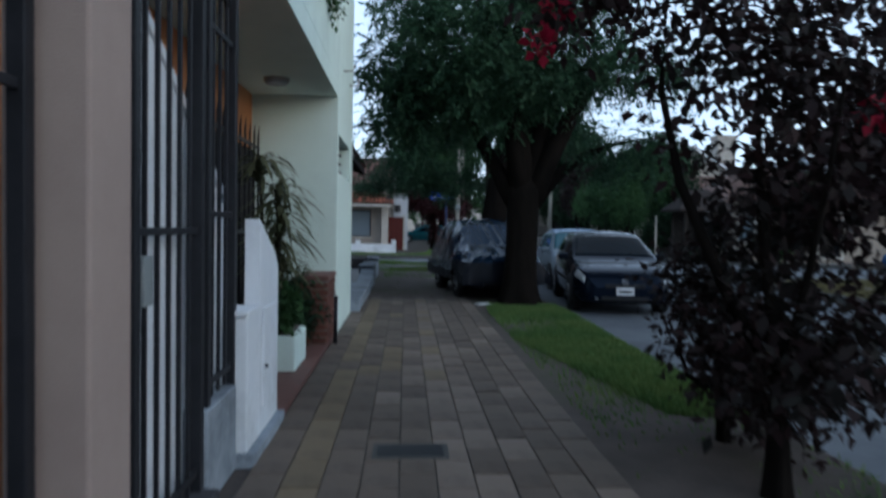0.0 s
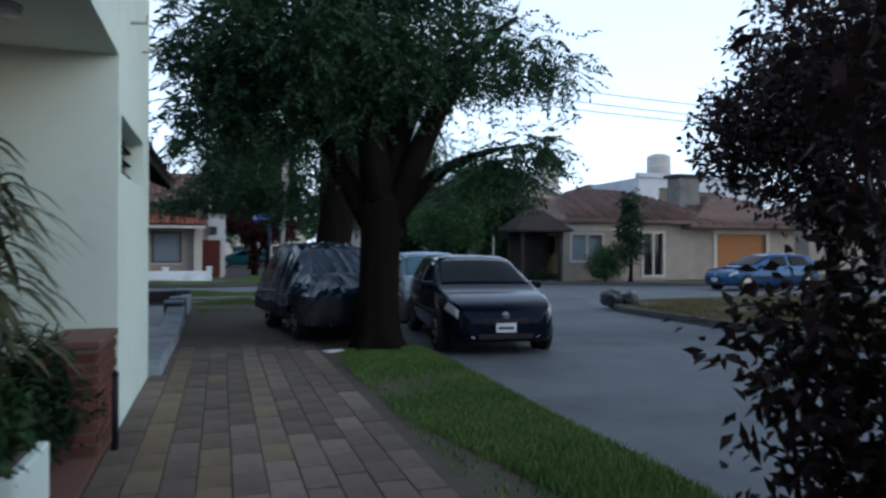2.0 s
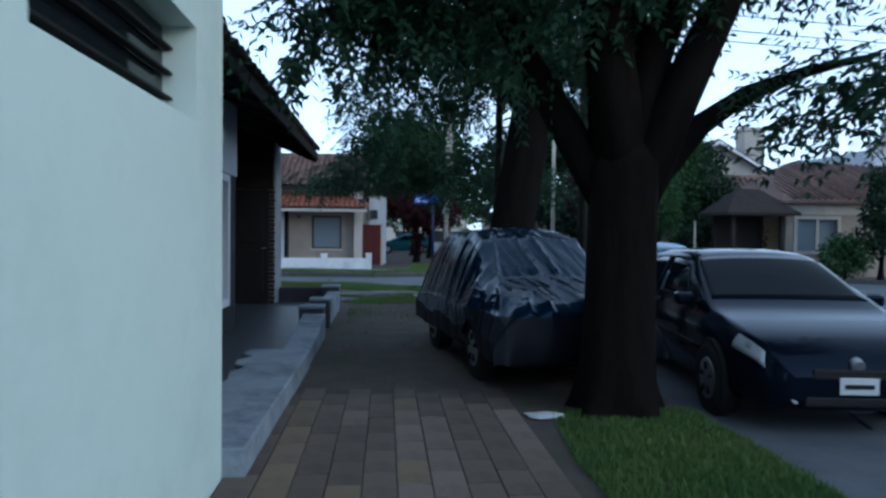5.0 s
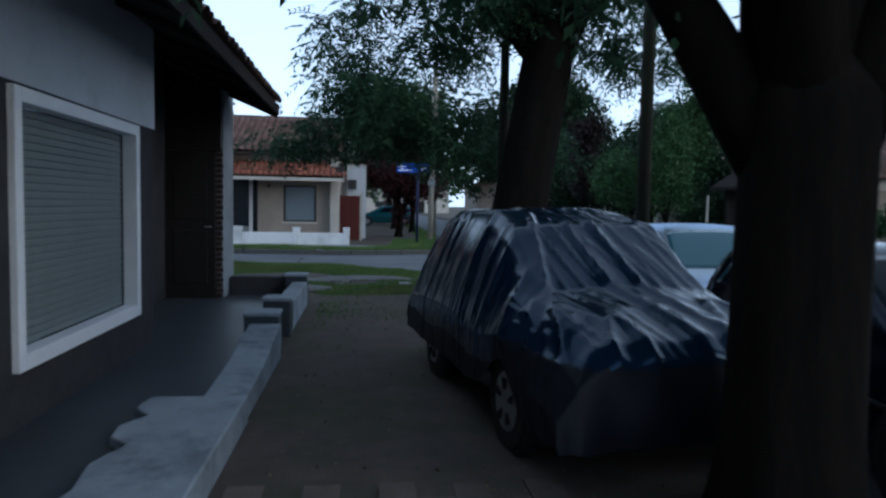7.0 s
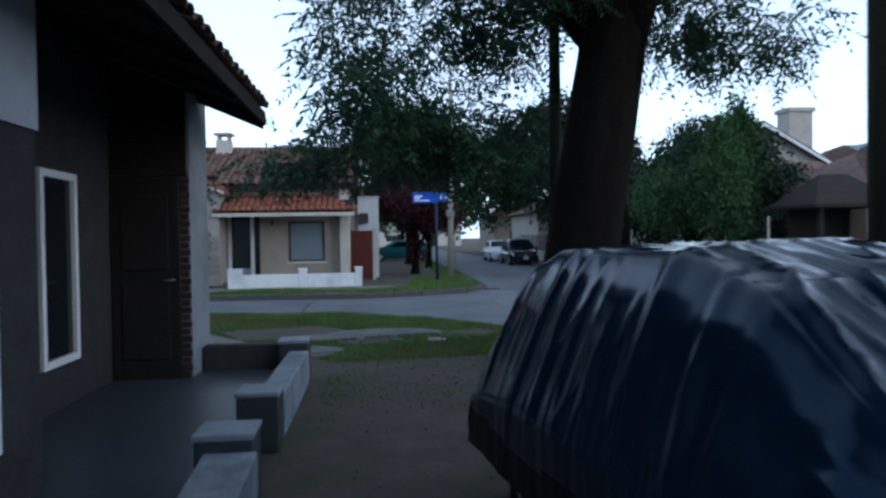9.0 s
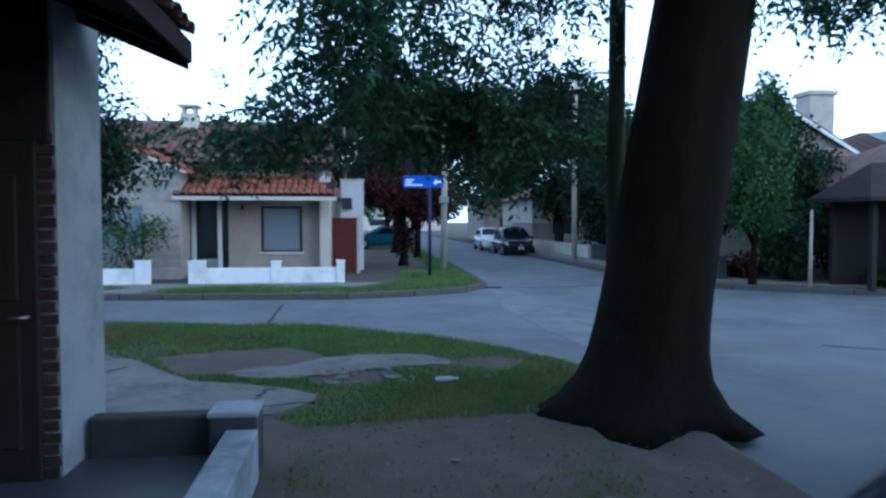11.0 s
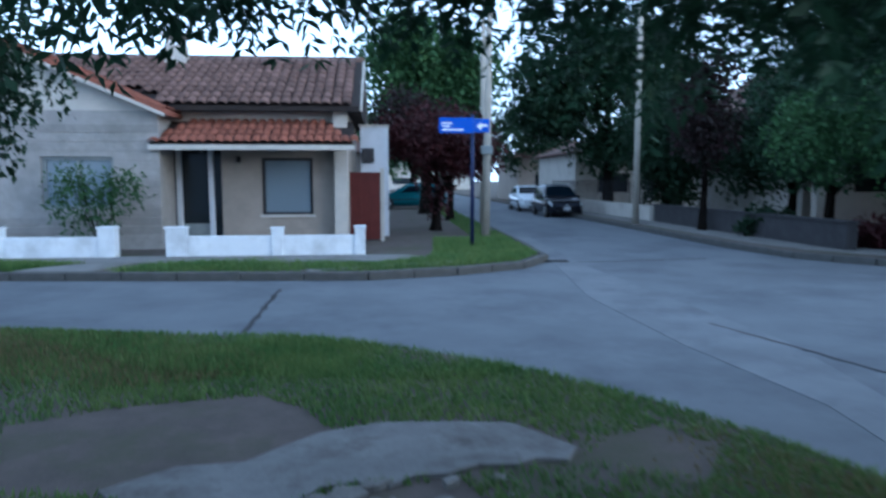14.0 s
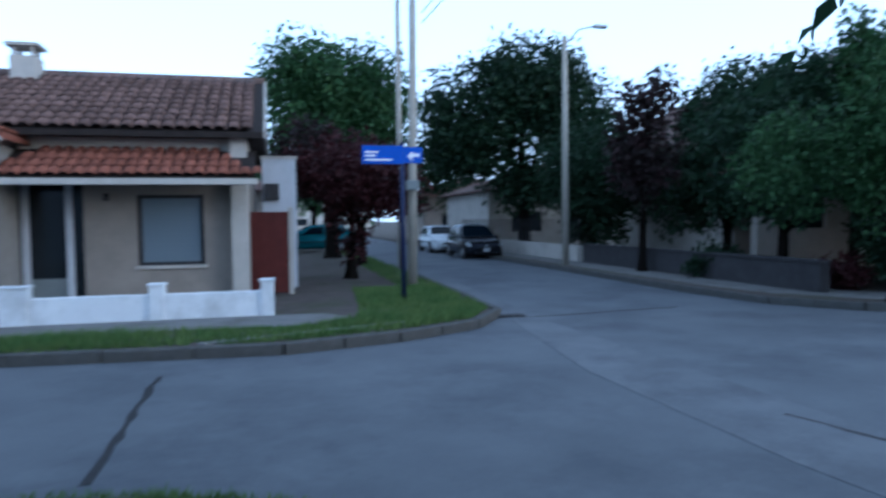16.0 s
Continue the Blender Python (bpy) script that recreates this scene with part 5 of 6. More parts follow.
# ---- cars ----
car("black shiny hatchback parked at the kerb", (5.52, 13.78, -0.15), -97, car_paint("black_car_paint", (0.003, 0.005, 0.011), 0.1))
car("silver grey car parked behind the black hatchback", (5.9, 17.5, -0.15), -93, car_paint("silver_car_paint", (0.36, 0.40, 0.44), 0.7, 0.3), length=3.5, height=1.46, glass=glass_dark("greenish_glass", (0.03, 0.10, 0.13), 0.05))
car("blue hatchback parked across the road", (21.6, 24.5, -0.15), 180, car_paint("blue_car_paint", (0.02, 0.05, 0.12), 0.3), length=4.4)
car("white car parked far up the street", (9.9, 58, -0.15), -91, car_paint("white_car_paint", (0.55, 0.58, 0.62), 0.1))
car("black car parked far up the street", (10.0, 52, -0.15), -91, car_paint("black_car_paint", (0.008, 0.008, 0.011), 0.1), height=1.55)
car("dark teal car parked on the far verge", (3.0, 58, -0.02), 185, car_paint("teal_car_paint", (0.02, 0.10, 0.12), 0.3))

# the covered car
COVER = (3.16, 14.50, -0.02)
CTURN = -82.0
cov = car("small dark car under a blue plastic sheet", COVER, CTURN, car_paint("navy_car_paint", (0.010, 0.012, 0.020), 0.2), length=3.4, width=1.50, height=1.38, hood=0.84, belt=0.86, mirrors=False, plated=False)
sheet = thing("car_cover", COVER, "creased blue-black plastic sheet over a small car", "car cover", "", CTURN)
def sheet_mesh():
    nu, nv = 150, 120
    L, W = 1.78, 0.83
    def top(x):
        keys = ((-1.78, 1.10), (-1.55, 1.36), (-1.2, 1.47), (-0.1, 1.49), (0.35, 1.38), (0.95, 1.00), (1.3, 0.92), (1.68, 0.80), (1.78, 0.72))
        for (a, p), (b, q) in zip(keys, keys[1:]):
            if x <= b:
                f = (x - a) / (b - a)
                return p + (q - p) * f
        return keys[-1][1]
    verts = []
    for i in range(nu + 1):
        x0 = -L + 2 * L * i / nu
        for j in range(nv + 1):
            s = -1 + 2 * j / nv
            zt = top(x0)
            hang = 0.30 + 0.08 * noise.noise(Vector((x0 * 1.3, 4, 0))) + 0.30 * math.exp(-(((x0 - 0.95) / 0.28) ** 2))
            roofw = 0.60 + 0.10 * max(0, min(1, x0))
            a = abs(s)
            if a < 0.45:
                y, z = a / 0.45 * roofw * W, zt - 0.03 * (a / 0.45) ** 3
            else:
                f = (a - 0.45) / 0.55
                y = W * (roofw + (1 - roofw) * min(1, f * 1.5) ** 0.75)
                z = zt - 0.03 - (zt - 0.03 - hang) * f
            ridge = lambda q: (1 - abs(q) * 2.2) if abs(q) < 0.45 else 0.0
            side = min(1, max(0, a - 0.30) * 2.5)
            fan = x0 * 3.6 - 1.1 * (a - 0.4) * (0.4 + x0)
            n1 = noise.noise(Vector((fan, a * 0.8, 7 if s > 0 else 3)))
            n2 = noise.noise(Vector((fan * 2.3, a * 1.5, 21 if s > 0 else 17)))
            crease = ridge(n1) ** 3 * 0.045 * max(0.12, 1.35 - 1.5 * a) + ridge(n2) ** 5 * 0.008
            front = min(1, max(0, (x0 - 0.0) * 2.5))
            q1 = noise.noise(Vector((s * 5.0 / (0.5 + 0.4 * x0 * front + 0.2), x0 * 0.7, 31)))
            q2 = noise.noise(Vector((s * 10 - x0 * 2, x0 * 1.1, 41)))
            run = ridge(q1) ** 4 * 0.050 + ridge(q2) ** 6 * 0.012
            fold2 = noise.noise(Vector((x0 * 3 + s * 2.2, s * 2.5 - x0, 11)))
            y += crease * side + 0.006 * fold2
            z += 0.008 * fold2 + run * (0.25 + 0.75 * front) * (1 - 0.5 * side) + crease * 0.35 * side
            x = x0 + 0.01 * noise.noise(Vector((x0 * 2, s * 3, 5)))
            verts.append((x, math.copysign(y, s), z))
    faces = [(i * (nv + 1) + j, (i + 1) * (nv + 1) + j, (i + 1) * (nv + 1) + j + 1, i * (nv + 1) + j + 1) for i in range(nu) for j in range(nv)]
    # the ends hang down
    n0 = len(verts)
    drop = 14
    for end, sgn, low in ((0, -1, 0.38), (nu, 1, 0.30)):
        ring = [end * (nv + 1) + j for j in range(nv + 1)]
        prev = ring
        for d in range(1, drop + 1):
            f = d / drop
            row = []
            for j, k in enumerate(ring):
                x, y, z = verts[k]
                s = -1 + 2 * j / nv
                zl = min(z, low + 0.06 * noise.noise(Vector((s * 3, end, 1))))
                fold = math.sin(s * 17 + end) * 0.5 + noise.noise(Vector((s * 6, f, end)))
                verts.append((x + sgn * (0.05 * math.sin(f * 1.5) + 0.022 * fold * f), y, z + (zl - z) * f))
                row.append(len(verts) - 1)
            for j in range(nv):
                q = (prev[j], row[j], row[j + 1], prev[j + 1])
                faces.append(q if sgn > 0 else q[::-1])
            prev = row
    return verts, faces
sv, sf = sheet_mesh()
# faces below this height take the blacker sheet colour
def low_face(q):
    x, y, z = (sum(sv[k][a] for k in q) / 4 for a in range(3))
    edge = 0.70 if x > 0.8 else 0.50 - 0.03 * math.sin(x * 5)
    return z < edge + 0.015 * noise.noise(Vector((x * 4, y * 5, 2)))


def cut_sheet(name, quads, mat, label):
    used = sorted({k for q in quads for k in q})
    at = {k: i for i, k in enumerate(used)}
    return raw(name, [sv[k] for k in used], [tuple(at[k] for k in q) for q in quads], mat, sheet, True)


cut_sheet("plastic_sheet", [q for q in sf if not low_face(q)], tarp_material(), "")
cut_sheet("lower_sheet", [q for q in sf if low_face(q)], M_LOWSHEET, "")

# ---- trees and shrubs ----
tree("street_tree", "large dark street tree with feathery leaves, forking low", (3.55, 12.25, -0.02), (0.05, 0.05), 2.0, 0.27, 0.28, 0.13,
     [(-0.5, 0.2, 4.3, 2.3, 2.2, 1.6), (-1.7, 0.6, 3.0, 0.7, 0.6, 0.4), (1.5, 0.4, 4.2, 1.1, 1.0, 0.5), (-1.5, 0.4, 3.6, 1.1, 0.9, 0.8), (-0.3, -0.6, 3.85, 1.3, 0.9, 0.75), (0.0, 0.5, 5.6, 2.0, 2.0, 1.3), (2.5, 0.3, 4.3, 0.8, 0.7, 0.4), (-1.9, 0.0, 3.8, 0.9, 0.8, 0.7), (-1.9, 0.4, 4.6, 1.2, 1.3, 1.2), (1.95, -0.2, 2.75, 0.75, 0.7, 0.55), (-2.3, 0.0, 3.1, 0.6, 0.5, 0.5)],
     [(1.4, 0.2, 4.4), (0.7, 0.9, 5.4), (-0.5, 0.3, 5.6), (-1.3, 0.8, 4.2), (0.3, 1.0, 4.8), (2.2, 0.2, 4.9), (0.5, 0.1, 6.2), (-0.9, -0.5, 5.0), (2.1, -0.2, 2.9)], 345, 1,
     lambda r, t: frond_crown(r, t, 15, 0.36, 0.40), M_LEAF, "street trees")
tree("street_tree", "broad leaning street tree with feathery leaves at the corner", (3.95, 20.72, -0.02), (0.80, 0.2), 4.5, 0.49, 0.42, 0.42,
     [(-0.3, -0.2, 5.4, 2.2, 2.0, 1.0), (-2.3, 0.0, 3.3, 0.8, 0.8, 0.5), (-2.0, 1.2, 2.95, 1.3, 0.9, 0.55), (-0.9, 1.3, 3.0, 1.1, 0.7, 0.55), (1.0, 0.4, 5.5, 2.2, 2.0, 1.0), (2.3, 0.4, 4.15, 1.3, 0.8, 0.55), (-0.7, 0.3, 4.2, 0.9, 0.8, 0.5), (-2.1, 0.5, 4.3, 1.2, 0.9, 0.6), (-1.3, 0.5, 2.6, 1.0, 0.7, 0.4), (-2.9, 1.9, 2.72, 1.4, 0.5, 0.34), (-3.4, 1.3, 2.5, 0.9, 0.4, 0.2), (-0.6, 2.4, 2.72, 1.3, 0.6, 0.4), (1.1, 2.9, 2.7, 1.3, 0.7, 0.5)],
     [(0.9, 0.3, 6.4), (-0.9, 0.8, 5.6), (2.0, 0.3, 5.4), (-1.6, 0.9, 5.9), (0.3, 1.8, 5.2), (1.2, -1.0, 5.6), (-1.0, -0.6, 5.4)], 420, 2,
     lambda r, t: frond_crown(r, t, 15, 0.36, 0.38), M_LEAF, "street trees")
red = tree("purple_shrub", "tall purple-leaved shrub with crimson flowers on the verge", (3.42, 3.7, -0.02), (0.05, 0.1), 0.7, 0.05, 0.04, 0.03,
     [(0.05, 0.2, 2.2, 0.7, 0.8, 0.8), (-0.3, 0.5, 3.2, 0.9, 0.8, 0.6), (0.15, 0.0, 0.75, 0.5, 0.6, 0.4), (0.5, 0.2, 1.5, 0.5, 0.5, 0.6), (-0.8, 0.6, 2.75, 0.5, 0.4, 0.45)],
     [(0.0, 0.3, 2.4), (-0.3, 0.6, 3.0), (0.4, 0.2, 2.0), (0.1, -0.3, 2.2), (0.4, 0.5, 1.6)], 500, 3,
     lambda r, t: plain_crown(r, t, 17, 0.24, 0.088, 0.5, 0.26), M_LEAFMIX, "verge shrubs")
for k, at in enumerate([(-1.12, 0.6, 2.38), (-1.05, 0.62, 2.55), (-0.3, 0.3, 2.9), (0.2, -0.3, 2.6), (0.35, -0.15, 1.9)]):
    v, f = plain_crown(np.random.default_rng(12 + k), np.array([at]), 34, 0.08, 0.07, 0.1, 0.4)
    raw("flower", v, f, M_FLOWER, red)
tree("purple_shrub", "low spreading dark red shrub on the verge", (3.58, 4.6, -0.02), (0.0, 0.05), 0.45, 0.03, 0.024, 0.02,
     [(0.0, 0.0, 0.7, 0.36, 0.5, 0.45), (-0.1, 0.2, 1.05, 0.34, 0.4, 0.28), (0.25, -0.1, 0.4, 0.4, 0.5, 0.3), (0.35, 0.1, 1.4, 0.3, 0.35, 0.3)],
     [(0.0, 0.1, 1.1), (-0.2, 0.2, 1.0), (0.3, 0, 0.9), (0.35, 0.1, 1.5)], 260, 4,
     lambda r, t: plain_crown(r, t, 16, 0.2, 0.075, 0.45, 0.24), M_LEAFMIX, "verge shrubs")
tree("street_tree", "dark purple-leaved tree across the road", (11.9, 12.4, -0.02), (0, 0), 1.7, 0.12, 0.10, 0.06,
     [(0.2, 0, 3.5, 2.2, 2.2, 1.6), (0.5, 0, 5.3, 2.1, 2.1, 1.3), (-1.4, 0.2, 3.4, 1.2, 1.0, 1.0), (0.6, 0, 2.2, 1.2, 1.2, 0.5)], [(0.8, 0, 4.6), (-1.2, 0.2, 3.8), (0.2, 0.9, 4.8), (0.2, -0.9, 4.0), (1.6, 0, 3.6)], 1000, 5,
     lambda r, t: plain_crown(r, t, 30, 0.36, 0.12, 0.3, 0.33), M_LEAFMIX, "street trees")
tree("street_tree", "dark leafy tree on the side street verge", (-3.9, 26.4, -0.02), (0.2, 0.1), 1.4, 0.14, 0.11, 0.1,
     [(0.2, 0.0, 3.2, 1.8, 1.5, 1.4), (1.2, 0.1, 2.6, 0.9, 0.8, 0.8), (0, 0, 4.6, 1.6, 1.3, 1.1), (0.6, 0, 1.9, 0.9, 0.8, 0.5)], [(1.2, 0.2, 2.8), (0.1, 0.4, 4.0), (-0.9, 0, 3.2), (0.8, -0.3, 3.6)], 700, 6,
     lambda r, t: plain_crown(r, t, 28, 0.32, 0.10, 0.2, 0.3), M_LEAFDARK, "street trees")


def far_tree(label, at, trunk, r, blobs, tips, count, size, seed, mat, reach=0.6):
    limbs = [(b[0] * 0.7, b[1] * 0.7, b[2]) for b in blobs]
    return tree("street_tree", label, at, (0.05, 0), trunk, r, r * 0.8, r * 0.5, blobs, limbs, tips, seed, lambda g, t: plain_crown(g, t, count, reach, size, 0.3, 0.34), mat, "street trees")


far_tree("bright green conical tree on the corner across", (11.9, 31.9, -0.02), 1.3, 0.08, [(0, 0, 2.5, 1.0, 1.0, 1.2), (0.1, 0, 3.6, 0.75, 0.75, 1.0), (0.1, 0, 4.7, 0.35, 0.35, 0.6), (-1.3, 1.0, 2.6, 1.0, 0.9, 1.0)], 420, 24, 0.11, 11, M_LEAFGREEN, 0.3)
far_tree("dark red plum tree beside the side pavement", (3.2, 41, -0.02), 1.2, 0.14, [(0, 0, 2.8, 1.8, 1.6, 1.1), (-1.0, 0.2, 2.2, 1.0, 1.0, 0.7), (1.0, -0.2, 2.5, 1.0, 1.0, 0.8), (0.1, 0, 1.1, 0.35, 0.35, 0.5)], 420, 24, 0.14, 13, M_LEAFRED, 0.4)
far_tree("olive leaved tree behind the plum", (4.2, 46.5, -0.02), 1.5, 0.14, [(0, 0, 3.2, 1.8, 1.6, 1.3), (-1.8, 0, 3.8, 1.6, 1.6, 1.2)], 380, 24, 0.17, 14, M_LEAFMIX, 0.5)
far_tree("tall willowy tree behind the corner house", (3.6, 52, -0.02), 3.0, 0.3, [(0, 0, 6.4, 3.0, 3, 2.8), (1.6, 0, 6.6, 2.0, 2, 2.4), (-1.2, 0, 7.6, 1.8, 2, 1.8), (0.0, 0, 4.4, 3.0, 2.4, 1.8)], 900, 30, 0.22, 15, M_LEAFGREEN, 0.8)
far_tree("large dark street tree far up the road", (13.2, 54, -0.02), 3.0, 0.3, [(-2.0, 0, 6.5, 3.6, 3, 2.8), (1.8, 0, 7.2, 3.0, 3, 2.4), (0.2, 0, 8.6, 3.0, 2.8, 1.8), (-3.2, 0, 5.0, 1.6, 1.6, 1.2), (3.6, 0, 5.0, 2.4, 2, 2.0), (0.2, 0, 3.2, 2.2, 2, 1.2)], 1000, 28, 0.26, 16, M_LEAFDARK, 0.7)
far_tree("dark purple street tree across the road", (11.6, 40, -0.02), 1.6, 0.12, [(0, 0, 3.6, 1.0, 1.0, 1.6), (0.2, 0, 5.0, 0.8, 0.8, 0.9)], 150, 18, 0.2, 17, M_LEAFMIX, 0.4)
far_tree("round green street tree across the road", (13.2, 36.2, -0.02), 1.6, 0.13, [(0, 0, 3.3, 2.0, 1.8, 1.6), (0.8, 0, 4.4, 1.6, 1.4, 1.1), (2.2, -0.5, 3.3, 1.6, 1.4, 1.4), (-0.6, 0, 2.2, 1.2, 1.2, 0.7)], 620, 26, 0.16, 18, M_LEAFDARK, 0.45)
far_tree("dark green tree at the far end of the street", (6.5, 95, -0.02), 3.0, 0.3, [(0, 0, 5.5, 4, 4, 3), (-5, 0, 4.5, 3.5, 3, 2.5), (5.5, 0, 5.0, 3.5, 3, 3)], 300, 18, 0.5, 20, M_LEAFGREEN, 1.0)
far_tree("slim dark conifer before the brown house", (18.6, 28.9, -0.02), 0.8, 0.08, [(0, 0, 1.9, 0.75, 0.7, 1.1), (0, 0, 3.3, 0.5, 0.5, 0.8)], 150, 18, 0.15, 22, M_LEAFDARK, 0.25)
far_tree("street tree farther up the road", (3.6, 66, -0.02), 2.5, 0.2, [(0, 0, 5, 3, 3, 2.4), (-3, 0, 4.4, 2.5, 2.5, 2)], 240, 18, 0.4, 23, M_LEAFDARK, 0.8)
far_tree("street tree farther up the road", (12.5, 72, -0.02), 2.5, 0.2, [(0, 0, 5, 3.2, 3, 2.6), (2, 0, 7, 2.6, 2.5, 2)], 240, 18, 0.4, 24, M_LEAFDARK, 0.8)
far_tree("dense dark tree in the garden of the gabled house", (15.2, 41, -0.02), 1.4, 0.15, [(0, 0, 3.4, 1.9, 1.5, 2.0), (-1.4, 0, 2.4, 1.3, 1.2, 1.4), (0.6, 0, 5.2, 1.9, 1.6, 1.4), (2.4, 0, 5.0, 1.6, 1.4, 1.5)], 640, 26, 0.18, 25, M_LEAFDARK, 0.45)
far_tree("dense dark tree beside the railings", (12.9, 46, -0.02), 1.4, 0.15, [(0, 0, 3.4, 1.7, 2.0, 1.9), (0.5, 2, 3.6, 1.6, 1.8, 1.8), (1.6, -1, 3.0, 1.3, 1.4, 1.6), (0.2, 0, 1.5, 1.2, 1.6, 0.9)], 640, 26, 0.18, 26, M_LEAFDARK, 0.45)
far_tree("tall pointed tree behind the garden trees", (14.3, 35.2, -0.02), 1.8, 0.12, [(0, 0, 3.4, 0.9, 0.8, 1.6), (0.1, 0, 4.9, 0.6, 0.6, 1.0), (0.1, 0, 5.9, 0.3, 0.3, 0.6)], 260, 22, 0.15, 41, M_LEAFGREEN, 0.35)
bush("clipped_bush", (17.6, 29.3, -0.02), [(0, 0, 0.8, 0.9, 0.7, 0.75)], 180, 20, 0.12, 31, "rounded clipped green bush before the porch", M_LEAFGREEN, 0.2)
bush("verge_bush", (12.3, 37.6, -0.02), [(0, 0, 0.4, 0.8, 0.6, 0.4)], 90, 14, 0.16, 32, "dark bush on the far pavement", M_LEAFDARK, 0.2)
bush("verge_bush", (13.0, 34.2, -0.02), [(0, 0, 0.3, 0.6, 0.6, 0.35)], 80, 14, 0.14, 33, "dark reddish bush by the far kerb", M_LEAFRED, 0.2)
bush("verge_bush", (15.2, 30.9, -0.02), [(0, 0, 0.25, 0.7, 0.4, 0.25)], 80, 14, 0.12, 34, "low bush at the far pavement edge", M_LEAFDARK, 0.15)
bush("hedge", (15.9, 33.6, -0.02), [(0, 0, 1.2, 1.2, 1.0, 1.1), (-1.2, 0.6, 1.3, 1.2, 0.9, 1.2)], 360, 20, 0.13, 36, "dark ivy hedge behind the porch", M_LEAFDARK, 0.25)
bush("hedge", (13.6, 33.0, -0.02), [(0, 0, 0.9, 0.5, 1.0, 0.9), (0.5, 0.8, 1.0, 0.6, 0.8, 0.9)], 200, 18, 0.14, 35, "dark overgrown hedge on the corner plot", M_LEAFDARK, 0.2)

# ---- houses across the road ----
bh = thing("brown_roof_house", (0, 0, 0), "low house with brown tiled roofs and a wooden garage door", "house")
part("wall", facade(16.2, 29.4, 30.6, -0.1, 2.7, [(16.6, 18.2, 0.9, 2.1), (20.4, 21.5, 0.2, 2.2), (24.6, 27.6, 0.0, 2.2)]), M_HOUSE, bh)
part("band", box(16.0, 20.2, 30.55, 30.59, 2.25, 2.65, 0.01), M_CREAM, bh, "white band under the eaves")
g = part("garage_door", box(24.6, 27.6, 30.72, 30.76, 0, 2.2), M_WOODGARAGE, bh, "varnished wooden garage door")
for k in range(10):
    part("plank", box(24.62, 27.58, 30.70, 30.72, 0.02 + k * 0.218, 0.22 + k * 0.218, 0.006), M_WOODGARAGE, g)
part("garage_frame", facade(24.4, 27.8, 30.56, 0, 2.4, [(24.6, 27.6, 0, 2.2)], 0.035), M_CREAM, bh)
w = part("window", box(16.6, 18.2, 30.75, 30.77, 0.9, 2.1), M_GLASSBLUE, bh)
part("frame", facade(16.5, 18.3, 30.55, 0.8, 2.2, [(16.62, 17.35, 0.92, 2.08), (17.45, 18.18, 0.92, 2.08)], 0.045), M_CREAM, w)
w = part("window", box(20.4, 21.5, 30.75, 30.77, 0.2, 2.2), M_GLASSDARK, bh)
part("frame", facade(20.3, 21.6, 30.55, 0.1, 2.3, [(20.42, 20.9, 0.22, 2.18), (21.0, 21.48, 0.22, 2.18)], 0.045), M_CREAM, w)
def hip_roof(x0, x1, y0, y1, z0, z1, over=0.45):
    bm = bmesh.new()
    x0, x1, y0, y1 = x0 - over, x1 + over, y0 - over, y1 + over
    d = min(x1 - x0, y1 - y0) / 2
    ym, xm = (y0 + y1) / 2, (x0 + x1) / 2
    b = [bm.verts.new(p) for p in ((x0, y0, z0), (x1, y0, z0), (x1, y1, z0), (x0, y1, z0))]
    lo = [bm.verts.new((v.co.x, v.co.y, z0 - 0.1)) for v in b]
    if x1 - x0 > y1 - y0:
        a, c = bm.verts.new((x0 + d * 0.8, ym, z1)), bm.verts.new((x1 - d * 0.8, ym, z1))
        fs = ((b[0], b[1], c, a), (b[1], b[2], c), (b[2], b[3], a, c), (b[3], b[0], a))
    else:
        a, c = bm.verts.new((xm, y0 + d * 0.8, z1)), bm.verts.new((xm, y1 - d * 0.8, z1))
        fs = ((b[0], b[1], a), (b[1], b[2], c, a), (b[2], b[3], c), (b[3], b[0], a, c))
    for q in fs:
        bm.faces.new(q)
    for i in range(4):
        bm.faces.new((b[i], lo[i], lo[(i + 1) % 4], b[(i + 1) % 4]))
    bm.faces.new(lo)
    bmesh.ops.recalc_face_normals(bm, faces=bm.faces)
    return bm


def ribs(parent, x0, x1, ya, za, yb, zb, n, shrink=0.0):
    """Raised tile rows running up a front slope."""
    for k in range(n):
        f = (k + 0.5) / n
        x = x0 + (x1 - x0) * f
        top = 1 - shrink * abs(2 * f - 1) ** 3
        part("ridge_tile", tube([(x, ya, za + 0.02), (x, ya + (yb - ya) * top, za + (zb - za) * top + 0.02)], [0.06, 0.05], 6), M_ROOF, parent)


rf = part("roof", hip_roof(16.2, 24.0, 30.6, 38, 2.75, 4.55), M_ROOF, bh, "brown hipped tile roof")
ribs(rf, 16.2, 24.0, 30.2, 2.78, 34.2, 4.51, 34, 0.75)
rf = part("roof", hip_roof(23.0, 29.6, 30.3, 38, 2.55, 4.4), M_ROOF, bh, "brown hipped tile roof over the garage")
ribs(rf, 23.0, 29.6, 29.9, 2.58, 33.2, 4.3, 24, 0.9)
ch = part("chimney", box(23.5, 24.7, 32.0, 33.0, 3.4, 5.1, 0.02), M_SLAB, bh, "broad grey chimney")
part("cap", box(23.35, 24.85, 31.85, 33.15, 5.1, 5.25, 0.02), M_DARKWALL, ch)
ph = thing("porch_hut", (14.9, 30.9, -0.02), "dark pitched porch shelter by the pavement", "porch")
for dx in (-0.9, 0.9):
    for dy in (-0.7, 0.7):
        part("post", box(dx - 0.07, dx + 0.07, dy - 0.07, dy + 0.07, 0, 2.3, 0.01), M_BLACKDOOR, ph)
